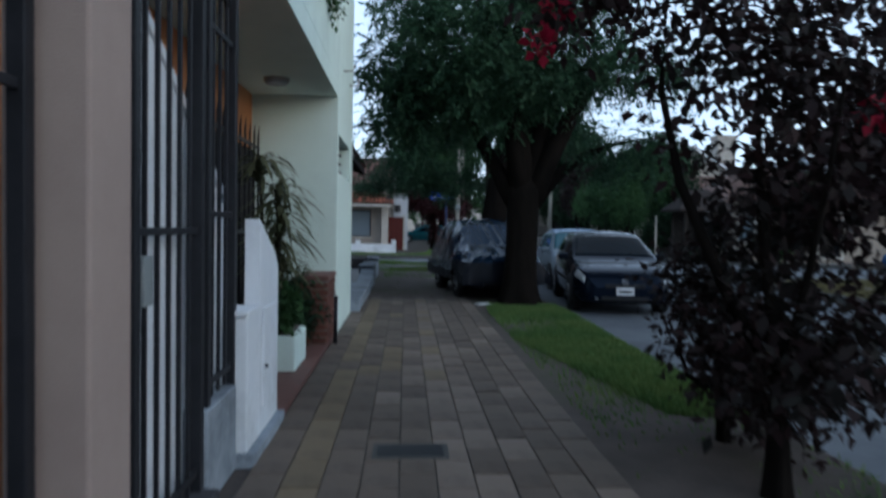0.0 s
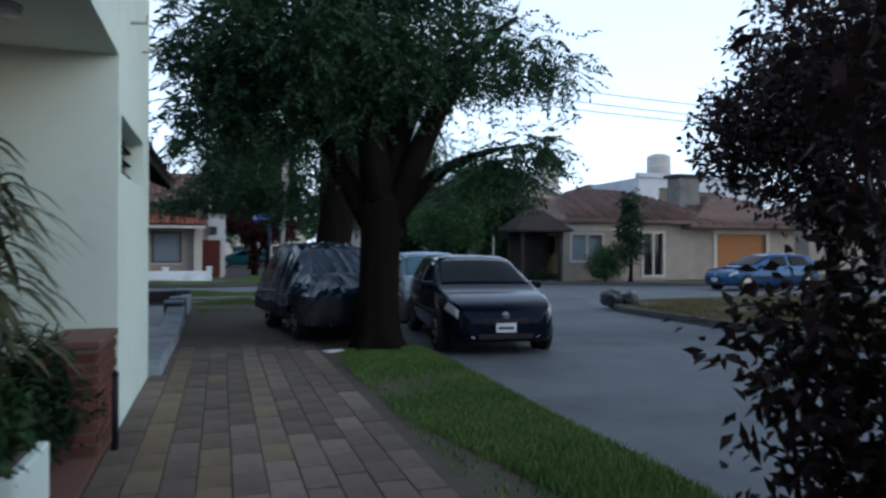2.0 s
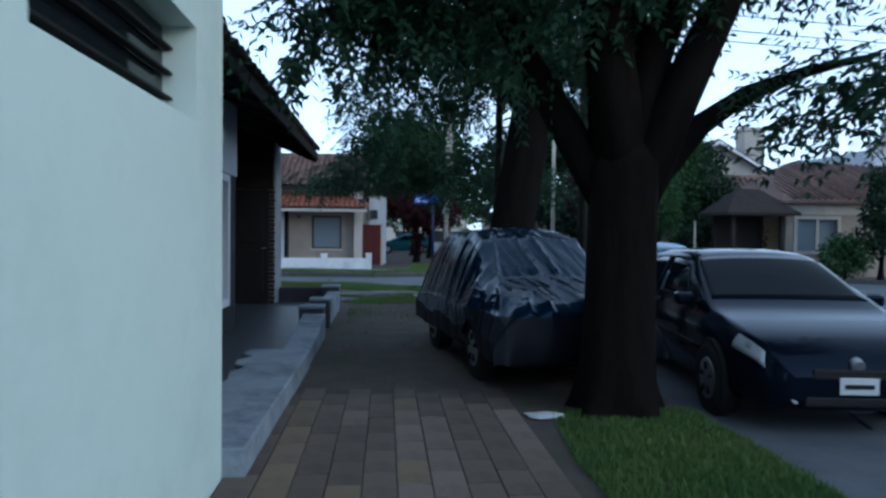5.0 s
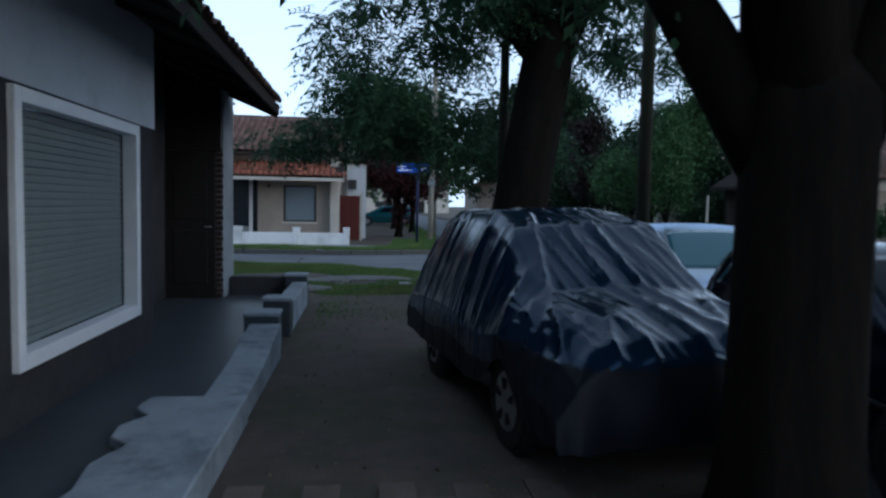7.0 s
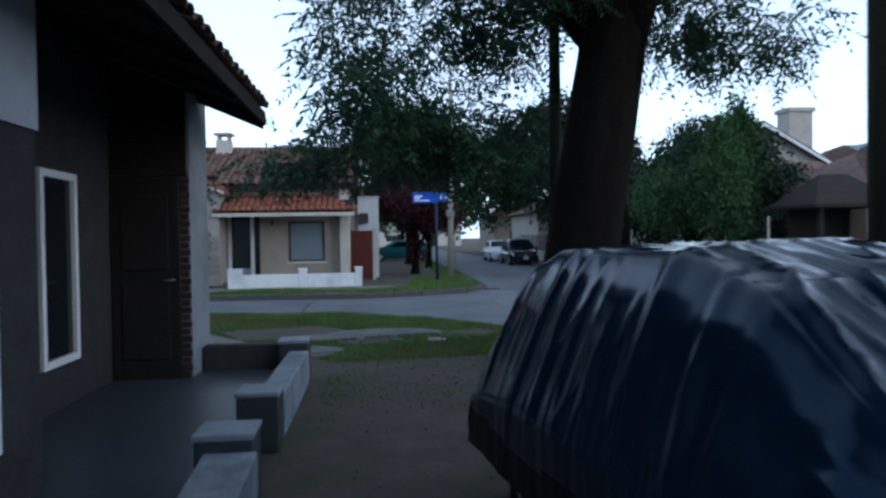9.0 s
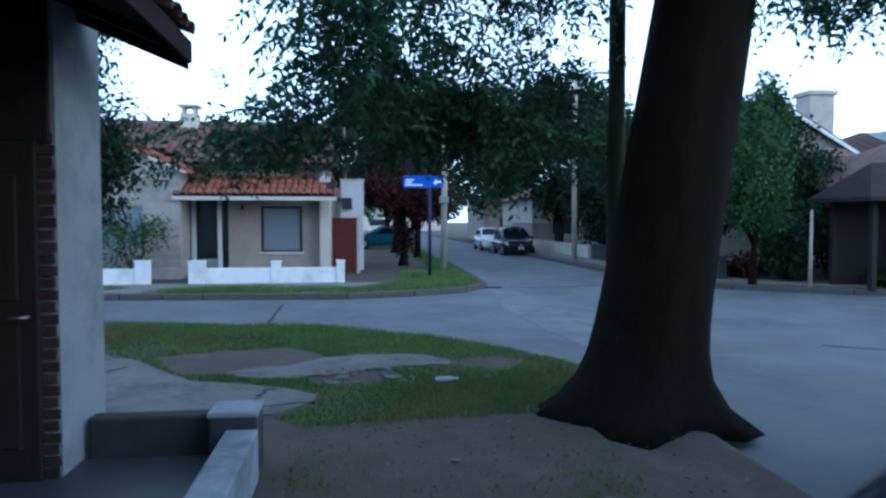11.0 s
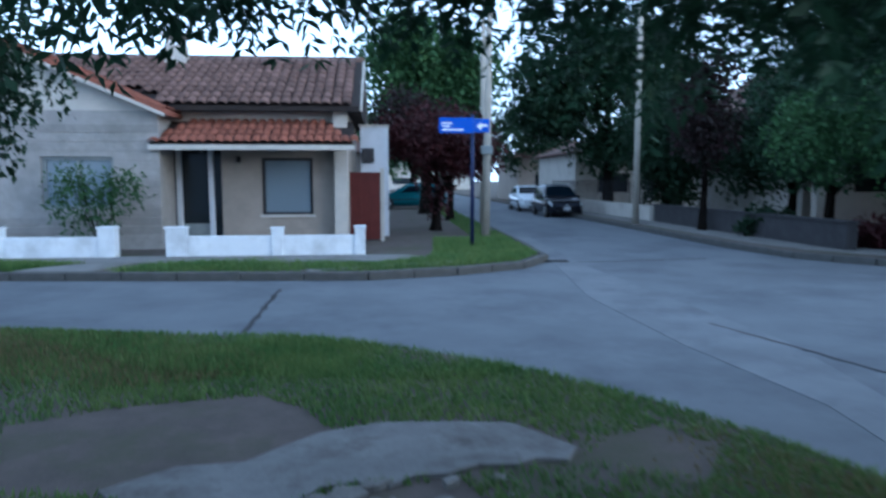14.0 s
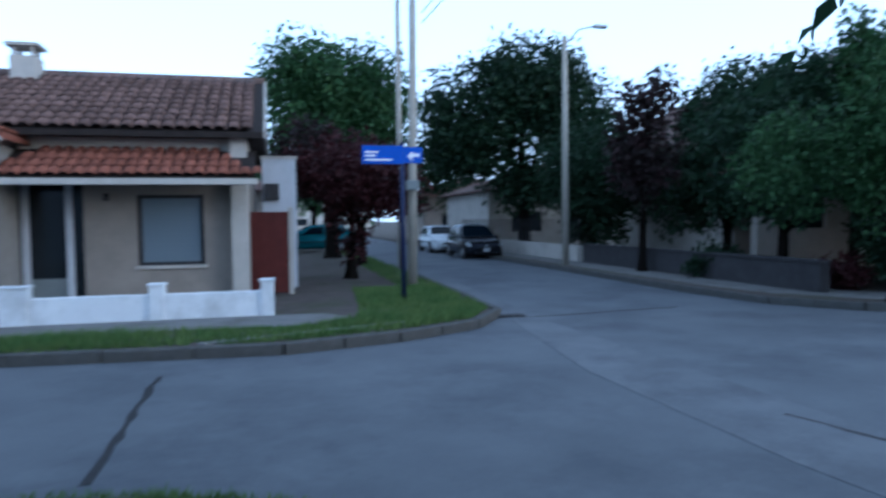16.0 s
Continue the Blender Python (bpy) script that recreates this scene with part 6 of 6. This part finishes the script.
part("roof", hip_roof(-1.1, 1.1, -0.9, 0.9, 2.3, 3.2, 0.25), M_ROOFDARK, ph)
part("back_wall", box(-0.83, 0.83, 0.70, 0.78, 0, 2.3), M_BLACKDOOR, ph)
dk = thing("boundary_wall", (11.9, 35.6, -0.02), "dark ivy-covered boundary wall", "wall")
part("wall", box(0.0, 0.25, -2.0, 9, 0, 0.62, 0.02), M_DARKWALL, dk)
part("coping", box(-0.04, 0.29, -2.02, 9.02, 0.62, 0.68, 0.01), M_DARKWALL, dk)
gh = thing("gabled_house", (0, 0, 0), "white gabled house with a tall chimney behind", "house")
part("wall", box(16.2, 27.0, 42.0, 50.0, -0.1, 4.0), M_CREAM, gh)
part("gable", prism([(15.6, 4.0), (23.4, 4.0), (19.1, 6.4)], "y", 41.9, 42.1), M_CREAM, gh, "white gable")
rf = part("roof", prism([(15.2, 3.95), (19.1, 6.6), (23.8, 3.95), (23.8, 3.8), (19.1, 6.42), (15.2, 3.8)], "y", 41.5, 50), M_ROOF, gh)
part("verge_trim", prism([(15.2, 3.85), (19.1, 6.5), (23.8, 3.85), (23.8, 3.7), (19.1, 6.32), (15.2, 3.7)], "y", 41.44, 41.5), M_WHITE2, rf)
rf = part("roof", hip_roof(14.6, 22.4, 38.8, 42.2, 2.9, 4.6, 0.4), M_ROOF, gh, "low brown tile roof")
ribs(rf, 14.6, 22.4, 38.5, 2.93, 40.3, 4.5, 26, 0.8)
part("front_wall", facade(14.8, 22.2, 39.1, -0.1, 2.85, [(16.0, 17.2, 1.2, 2.2), (19.2, 20.2, 1.2, 2.2)]), M_CREAM, gh)
part("window", box(16.0, 17.2, 39.2, 39.22, 1.2, 2.2), M_GLASSDARK, gh)
part("window", box(19.2, 20.2, 39.2, 39.22, 1.2, 2.2), M_GLASSDARK, gh)
rf = part("roof", hip_roof(23.0, 34, 42, 52, 4.0, 6.2, 0.5), M_ROOF, gh, "brown hipped tile roof")
ribs(rf, 23.0, 34, 41.5, 4.03, 46.4, 6.1, 34, 0.8)
ch = part("chimney", box(21.4, 22.6, 43.2, 44.2, 4.4, 7.3, 0.02), M_CREAM, gh, "tall pale chimney")
part("cap", box(21.3, 22.7, 43.1, 44.3, 7.3, 7.5, 0.02), M_CREAM, ch)
ac = part("air_conditioner", box(16.8, 17.4, 38.8, 39.1, 2.15, 2.6, 0.02), M_WHITE2, gh, "white air conditioner box")
part("fan_ring", tube([(17.08, 38.8, 2.37), (17.08, 38.785, 2.37)], [0.17, 0.16], 20), M_TRIMBLACK, ac)
fb = thing("flat_roof_building", (0, 0, 0), "pale blue-grey flat-roofed building with a water tank", "building")
part("wall", facade(26.5, 36.0, 40.0, -0.1, 6.0, [(28.0, 28.8, 4.0, 5.4), (31.0, 32.4, 4.0, 5.2)]), M_GREYPAINT, fb)
part("body", box(26.5, 36.0, 40.25, 48.0, -0.1, 6.0), M_GREYPAINT, fb)
part("parapet", box(26.4, 36.1, 39.9, 40.3, 6.0, 6.3, 0.02), M_GREYPAINT, fb)
for a in ((28.0, 28.8, 4.0, 5.4), (31.0, 32.4, 4.0, 5.2)):
    part("window", box(a[0], a[1], 40.12, 40.14, a[2], a[3]), M_GLASSDARK, fb)
tank = part("water_tank", tube([(29.4, 42, 6.0), (29.4, 42, 6.9), (29.4, 42, 7.7), (29.4, 42, 7.85)], [0.75, 0.78, 0.75, 0.4], 22), M_CREAM, fb, "pale round water tank")
for z in (6.4, 7.0, 7.5):
    part("hoop", tube([(29.4, 42, z), (29.4, 42, z + 0.06)], [0.80, 0.80], 22), M_GREYPAINT, tank)


def far_house(at, w, d, h, wall, roof, label):
    root = thing("far_house", at, label, "house", "far houses")
    part("wall", facade(-w / 2, w / 2, -d / 2, -0.1, h, [(-w * 0.35, -w * 0.15, 0.9, 2.0), (w * 0.1, w * 0.22, 0, 2.1)]), wall, root)
    part("back", box(-w / 2, w / 2, -d / 2 + 0.25, d / 2, -0.1, h), wall, root)
    part("window", box(-w * 0.35, -w * 0.15, -d / 2 + 0.15, -d / 2 + 0.17, 0.9, 2.0), M_GLASSDARK, root)
    part("door", box(w * 0.1, w * 0.22, -d / 2 + 0.15, -d / 2 + 0.17, 0, 2.1), M_BLACKDOOR, root)
    part("roof", hip_roof(-w / 2, w / 2, -d / 2, d / 2, h, h + 1.7), roof, root)


for (x, y, a, c, h, wl, tx) in ((17, 62, 9, 9, 3.2, M_CREAM, "cream low house among the street trees"), (16.5, 76, 9, 9, 3.4, M_HOUSE, "beige low house up the street"), (-3, 62, 9, 9, 3.2, M_HOUSE, "beige house behind the plum tree"), (-3, 80, 9, 9, 3.4, M_CREAM, "pale house up the street"), (9, 140, 16, 10, 5.5, M_CREAM, "pale buildings at the end of the street"), (-18, 40, 10, 9, 3.0, M_CREAM, "pale house on the side street"), (40, 40, 9, 9, 3.2, M_HOUSE, "beige house along the road across"), (20, 2, 9, 12, 3.3, M_CREAM, "pale house across the road behind the verge"), (22, -16, 10, 12, 3.3, M_HOUSE, "beige house across the road")):
    far_house((x, y, -0.02), a, c, h, wl, M_ROOF, tx)
frontage = thing("rail_wall", (11.9, 47, -0.02), "low white wall with dark railings along the far pavement", "wall")
part("wall", box(0, 0.2, -2, 14, 0, 0.6, 0.01), M_CREAM, frontage)
for k in range(40):
    part("bar", box(0.08, 0.12, -1.9 + k * 0.4, -1.86 + k * 0.4, 0.6, 1.6), M_IRON, frontage)

# ---- clutter ----
for i, (x, y, r, m, tx) in enumerate(((11.0, 18.2, 0.28, M_BAGDARK, "dark rubbish bag heaped at the verge tip"), (11.4, 18.0, 0.24, M_BAGDARK, "dark rubbish bag heaped at the verge tip"), (11.15, 18.45, 0.2, M_SLAB, "grey rubbish sack at the verge tip"))):
    tagged(part("rubbish_bag", crumpled(r, i * 3.1, (1, 1, 0.85)), m), tx, "rubbish bag", "rubbish bags").location = (x, y, r * 0.62 - 0.02)
rngs = np.random.default_rng(5)
for i in range(34):
    u = rngs.random()
    x, y = (rngs.uniform(0.9, 2.1), rngs.uniform(21.9, 22.75)) if u < 0.7 else (rngs.uniform(2.6, 3.9), rngs.uniform(9, 12)) if u < 0.85 else (rngs.uniform(1.0, 3.4), rngs.uniform(18.5, 21))
    r = rngs.uniform(0.012, 0.034)
    tagged(part("rubble_stone", crumpled(r, i * 1.7, (1.3, 1, 0.55)), M_STONE), "small pale broken stone in the verge", "stone", "loose stones").location = (x, y, r * 0.25 - 0.01)
for i, (x, y, a, wd) in enumerate(((1.26, 22.52, 10, 0.11), (1.12, 22.46, -20, 0.08), (1.29, 22.3, 30, 0.09), (1.2, 22.04, 15, 0.1), (1.84, 22.22, -35, 0.1), (1.40, 22.63, 5, 0.09), (2.86, 22.15, 20, 0.05), (1.80, 22.62, 40, 0.06))):
    chip = tagged(part("slab_piece", slab([(-wd, -0.5 * wd), (0.2 * wd, -0.6 * wd), (wd, -0.1 * wd), (0.6 * wd, 0.5 * wd), (-0.5 * wd, 0.6 * wd)], -0.01, 0.035, 0.006), M_STONE), "flat broken piece of pale concrete", "stone", "loose stones")
    chip.matrix_world = pose(x, y, -0.015, 6 - i, 4 - i % 3 * 4, a)
tagged(part("paper_scrap", crumpled(0.09, 3.3, (1.7, 0.9, 0.2)), M_BAG), "flattened white paper scrap on the verge", "litter").location = (2.90, 12.0, 0.0)
tagged(part("plastic_bottle", tube([(0, 0, 0.035), (0.17, 0.02, 0.035), (0.2, 0.024, 0.035), (0.25, 0.03, 0.035)], [0.03, 0.026, 0.013, 0.011], 12), M_LAMP), "crushed clear plastic bottle in the grass", "bottle").location = (2.28, 21.98, -0.01)


# ---- grass ----
def inside(poly, x, y):
    p = np.array(poly)
    hit = np.zeros(len(x), bool)
    for (ax, ay), (bx, by) in zip(p, np.roll(p, -1, 0)):
        cross = ((ay > y) != (by > y)) & (x < (bx - ax) * (y - ay) / (by - ay + 1e-12) + ax)
        hit ^= cross
    return hit


def grass(name, poly, holes, n, height, seed, label, patchy=0.45, z=-0.02, mat=None):
    rng = np.random.default_rng(seed)
    p = np.array(poly)
    x, y = rng.uniform(p[:, 0].min(), p[:, 0].max(), n), rng.uniform(p[:, 1].min(), p[:, 1].max(), n)
    keep = inside(poly, x, y)
    for h in holes:
        keep &= ~inside(h, x, y)
    wave = np.sin(x * 1.9 + 1.3 * np.sin(y * 1.1)) * 0.5 + np.sin(y * 2.3 + 0.7 + 1.7 * np.sin(x * 0.8)) * 0.5 + rng.normal(0, 0.45, n)
    keep &= wave > patchy * 2 - 1.2
    x, y = x[keep], y[keep]
    m = len(x)
    a, h = rng.uniform(0, 6.283, m), height * rng.uniform(0.45, 1.3, m) * (1 + 0.3 * np.sin(x * 1.3) * np.sin(y * 1.7))
    w = rng.uniform(0.004, 0.009, m) * (1 + height * 5)
    lean = rng.uniform(0.1, 0.75, m) * h
    b = rng.uniform(0, 6.283, m)
    base = np.stack([x, y, np.full(m, z)], 1)
    s = np.stack([np.cos(a), np.sin(a), np.zeros(m)], 1) * w[:, None]
    tip = base + np.stack([np.cos(b) * lean, np.sin(b) * lean, h], 1)
    v = np.stack([base - s, base + s, tip], 1).reshape(-1, 3)
    ob = raw(name, v, np.arange(3 * m).reshape(-1, 3), mat or M_GRASS)
    return tagged(ob, label, "grass", "", "stuff")


P1 = [(-40, 21.3), (-6, 21.0), (0.2, 20.8), (0.8, 20.95), (1.1, 21.35), (1.12, 21.62), (0.8, 21.95), (0.3, 22.2), (-0.3, 22.42), (-1.2, 23.6), (-2.0, 24.3), (-12, 24.8), (-40, 25)]
P2 = [(-0.56, 22.75), (0.0, 22.66), (0.35, 22.36), (0.9, 22.40), (1.15, 22.62), (1.8, 22.70), (2.2, 22.80), (2.62, 22.84), (2.62, 23.1), (2.3, 23.5), (1.85, 23.58), (1.1, 23.5), (0.9, 23.9), (0.54, 24.25), (-0.34, 24.1), (-1.04, 23.75)]
GD = [(0.98, 22.12), (1.3, 21.98), (1.62, 22.0), (1.98, 22.36), (1.86, 22.7), (1.34, 22.6), (0.9, 22.42)]
GE = [(2.56, 22.85), (3.2, 22.56), (3.48, 22.98), (3.22, 23.36), (2.85, 23.2)]
grass("verge_grass", [(3.45, 5.2), (4.05, 5.0), (4.12, 8.0), (4.17, 12.2), (2.97, 12.2), (2.86, 11.0), (2.86, 8.4), (3.14, 7.0), (3.28, 6.2)], [], 60000, 0.05, 51, "short green grass on the verge", 0.42)
grass("verge_grass", [(2.76, 0.5), (4.12, 0.5), (4.12, 5.0), (3.45, 5.0), (3.25, 7.4), (3.0, 9.5), (2.85, 9.5)], [], 11000, 0.045, 52, "thin grass and bare earth on the verge", 0.62)
grass("verge_grass", [(1.0, 20.6), (4.35, 20.9), (4.27, 22.3), (3.97, 23.0), (3.47, 23.85), (2.82, 24.65), (1.98, 25.45), (1.24, 25.9), (0.45, 26.26), (-0.9, 26.56), (-2.6, 26.86), (-9, 27.15), (-9, 24.9), (-2, 24.4)], [P1, P2, GD, GE], 190000, 0.05, 53, "green grass on the corner verge", 0.22)
grass("verge_grass", [(-0.5, 24.9), (2.2, 24.5), (2.6, 24.8), (1.95, 25.4), (1.2, 25.86), (0.4, 26.22), (-2.6, 26.78)], [], 50000, 0.075, 54, "longer grass along the corner kerb", 0.55)
grass("verge_grass", [(-9, 24.9), (-2.2, 24.4), (-0.6, 24.5), (0.6, 24.9), (0.3, 25.6), (-0.9, 26.4), (-2.6, 26.8), (-9, 27.1)], [], 60000, 0.06, 60, "dry straw-coloured patches in the corner grass", 0.55, mat=M_GRASSDRY)
grass("verge_grass", [(1.4, 20.7), (3.6, 20.8), (4.2, 22.2), (3.5, 23.4), (2.7, 22.6), (2.0, 21.6)], [], 16000, 0.05, 61, "straw-coloured blades in the grass by the big tree", 0.7, mat=M_GRASSDRY)
grass("verge_grass", [(1.0, 17.5), (3.3, 17.5), (3.4, 20.9), (1.0, 20.9)], [], 7000, 0.03, 62, "sparse grass on the trodden earth", 0.75)
grass("verge_grass", [(-3.4, 31.55), (-2.1, 31.5), (1.2, 31.3), (2.8, 31.75), (4.15, 32.5), (4.8, 33.6), (4.9, 38), (2.9, 38), (2.6, 34.4), (2.4, 33.1), (1.4, 32.5), (-3.0, 32.7)], [[(0.0, 31.3), (3.1, 32.3), (3.1, 32.6), (0.0, 31.5)]], 64000, 0.11, 55, "green grass strip before the white garden wall", 0.18)
grass("verge_grass", [(-10, 31.9), (-5.1, 31.8), (-4.2, 32.8), (-10, 32.9)], [], 18000, 0.11, 56, "green grass strip before the white garden wall", 0.25)
grass("verge_grass", [(10.9, 6), (18, 6), (18, 19.4), (12.8, 19.1), (11.35, 18.5), (10.9, 17.2)], [], 60000, 0.09, 57, "dry yellowish grass on the far verge", 0.4, mat=M_GRASSDRY)
grass("verge_grass", [(-3.1, 34.2), (1.0, 34.2), (1.0, 36.1), (-3.1, 36.1)], [], 6000, 0.10, 58, "sparse grass in the front garden", 0.5)
grass("verge_grass", [(4.0, 38), (4.95, 38), (5.3, 60), (4.4, 60)], [], 12000, 0.10, 59, "grass along the far kerb", 0.4)

# fallen leaves on the earth under the trees
rngl = np.random.default_rng(77)
n = 1100
lx, ly = rngl.uniform(0.9, 4.1, n), np.where(rngl.random(n) < 0.5, rngl.uniform(12, 21.5, n), rngl.uniform(18, 21.5, n))
a = rngl.uniform(0, 6.28, n)
v, f = leaves(rngl, np.stack([lx, ly, np.full(n, -0.006)], 1), np.stack([np.cos(a), np.sin(a), np.full(n, 0.12)], 1), rngl.uniform(0.02, 0.05, n), rngl.uniform(0.005, 0.011, n))
tagged(raw("fallen_leaves", v, f, M_PALM), "scattered dry leaves on the earth", "leaves", "", "stuff")

# ---- pavement tiles ----
pav = tagged(thing("pavement_tiles", (0, 0, 0), "brown, ochre and pale pink pavement tiles in strips", "pavement"), kind="structure")
tiles = {}
for key, mat in (("b", M_TILE_BROWN), ("y", M_TILE_YELLOW), ("p", M_TILE_PINK)):
    me = bpy.data.meshes.new("tile")
    bm = box(-0.095, 0.095, -0.194, 0.194, -0.03, 0, 0.004)
    bm.to_mesh(me), bm.free()
    me.materials.append(mat)
    tiles[key] = me
rt = random.Random(9)
for r in range(26):
    for c in range(10):
        x, y = 0.75 + 0.1965 * (c + 0.5), 2.0 + 0.4 * (r + 0.5) + (0.2 if c % 2 else 0)
        k = "b"
        if c == 1:
            k = "y" if rt.random() < 0.93 else "b"
        elif c == 5:
            k = "p" if r < 9 or rt.random() < 0.6 else "y"
        elif c == 6:
            k = "p" if rt.random() < 0.75 else "b"
        elif c in (2, 3) and rt.random() < 0.10:
            k = "y"
        elif rt.random() < 0.10:
            k = "p"
        o = new("tile", tiles[k])
        o.parent = pav
        o.matrix_local = pose(x, y, rt.uniform(-0.004, 0.003), rt.uniform(-0.5, 0.5), rt.uniform(-0.6, 0.6), rt.uniform(-0.4, 0.4))
bm = bmesh.new()
for r in range(-20, 27):
    for c in range(10):
        if 0 <= r < 26:
            continue
        x, y = 0.75 + 0.1965 * (c + 0.5), 2.0 + 0.4 * (r + 0.5) + (0.2 if c % 2 else 0)
        add_box(bm, x - 0.095, x + 0.095, y - 0.194, y + 0.194, -0.05, rt.uniform(-0.012, -0.002))
tagged(part("tile_rest", bm, M_PAVING, pav), kind="stuff")
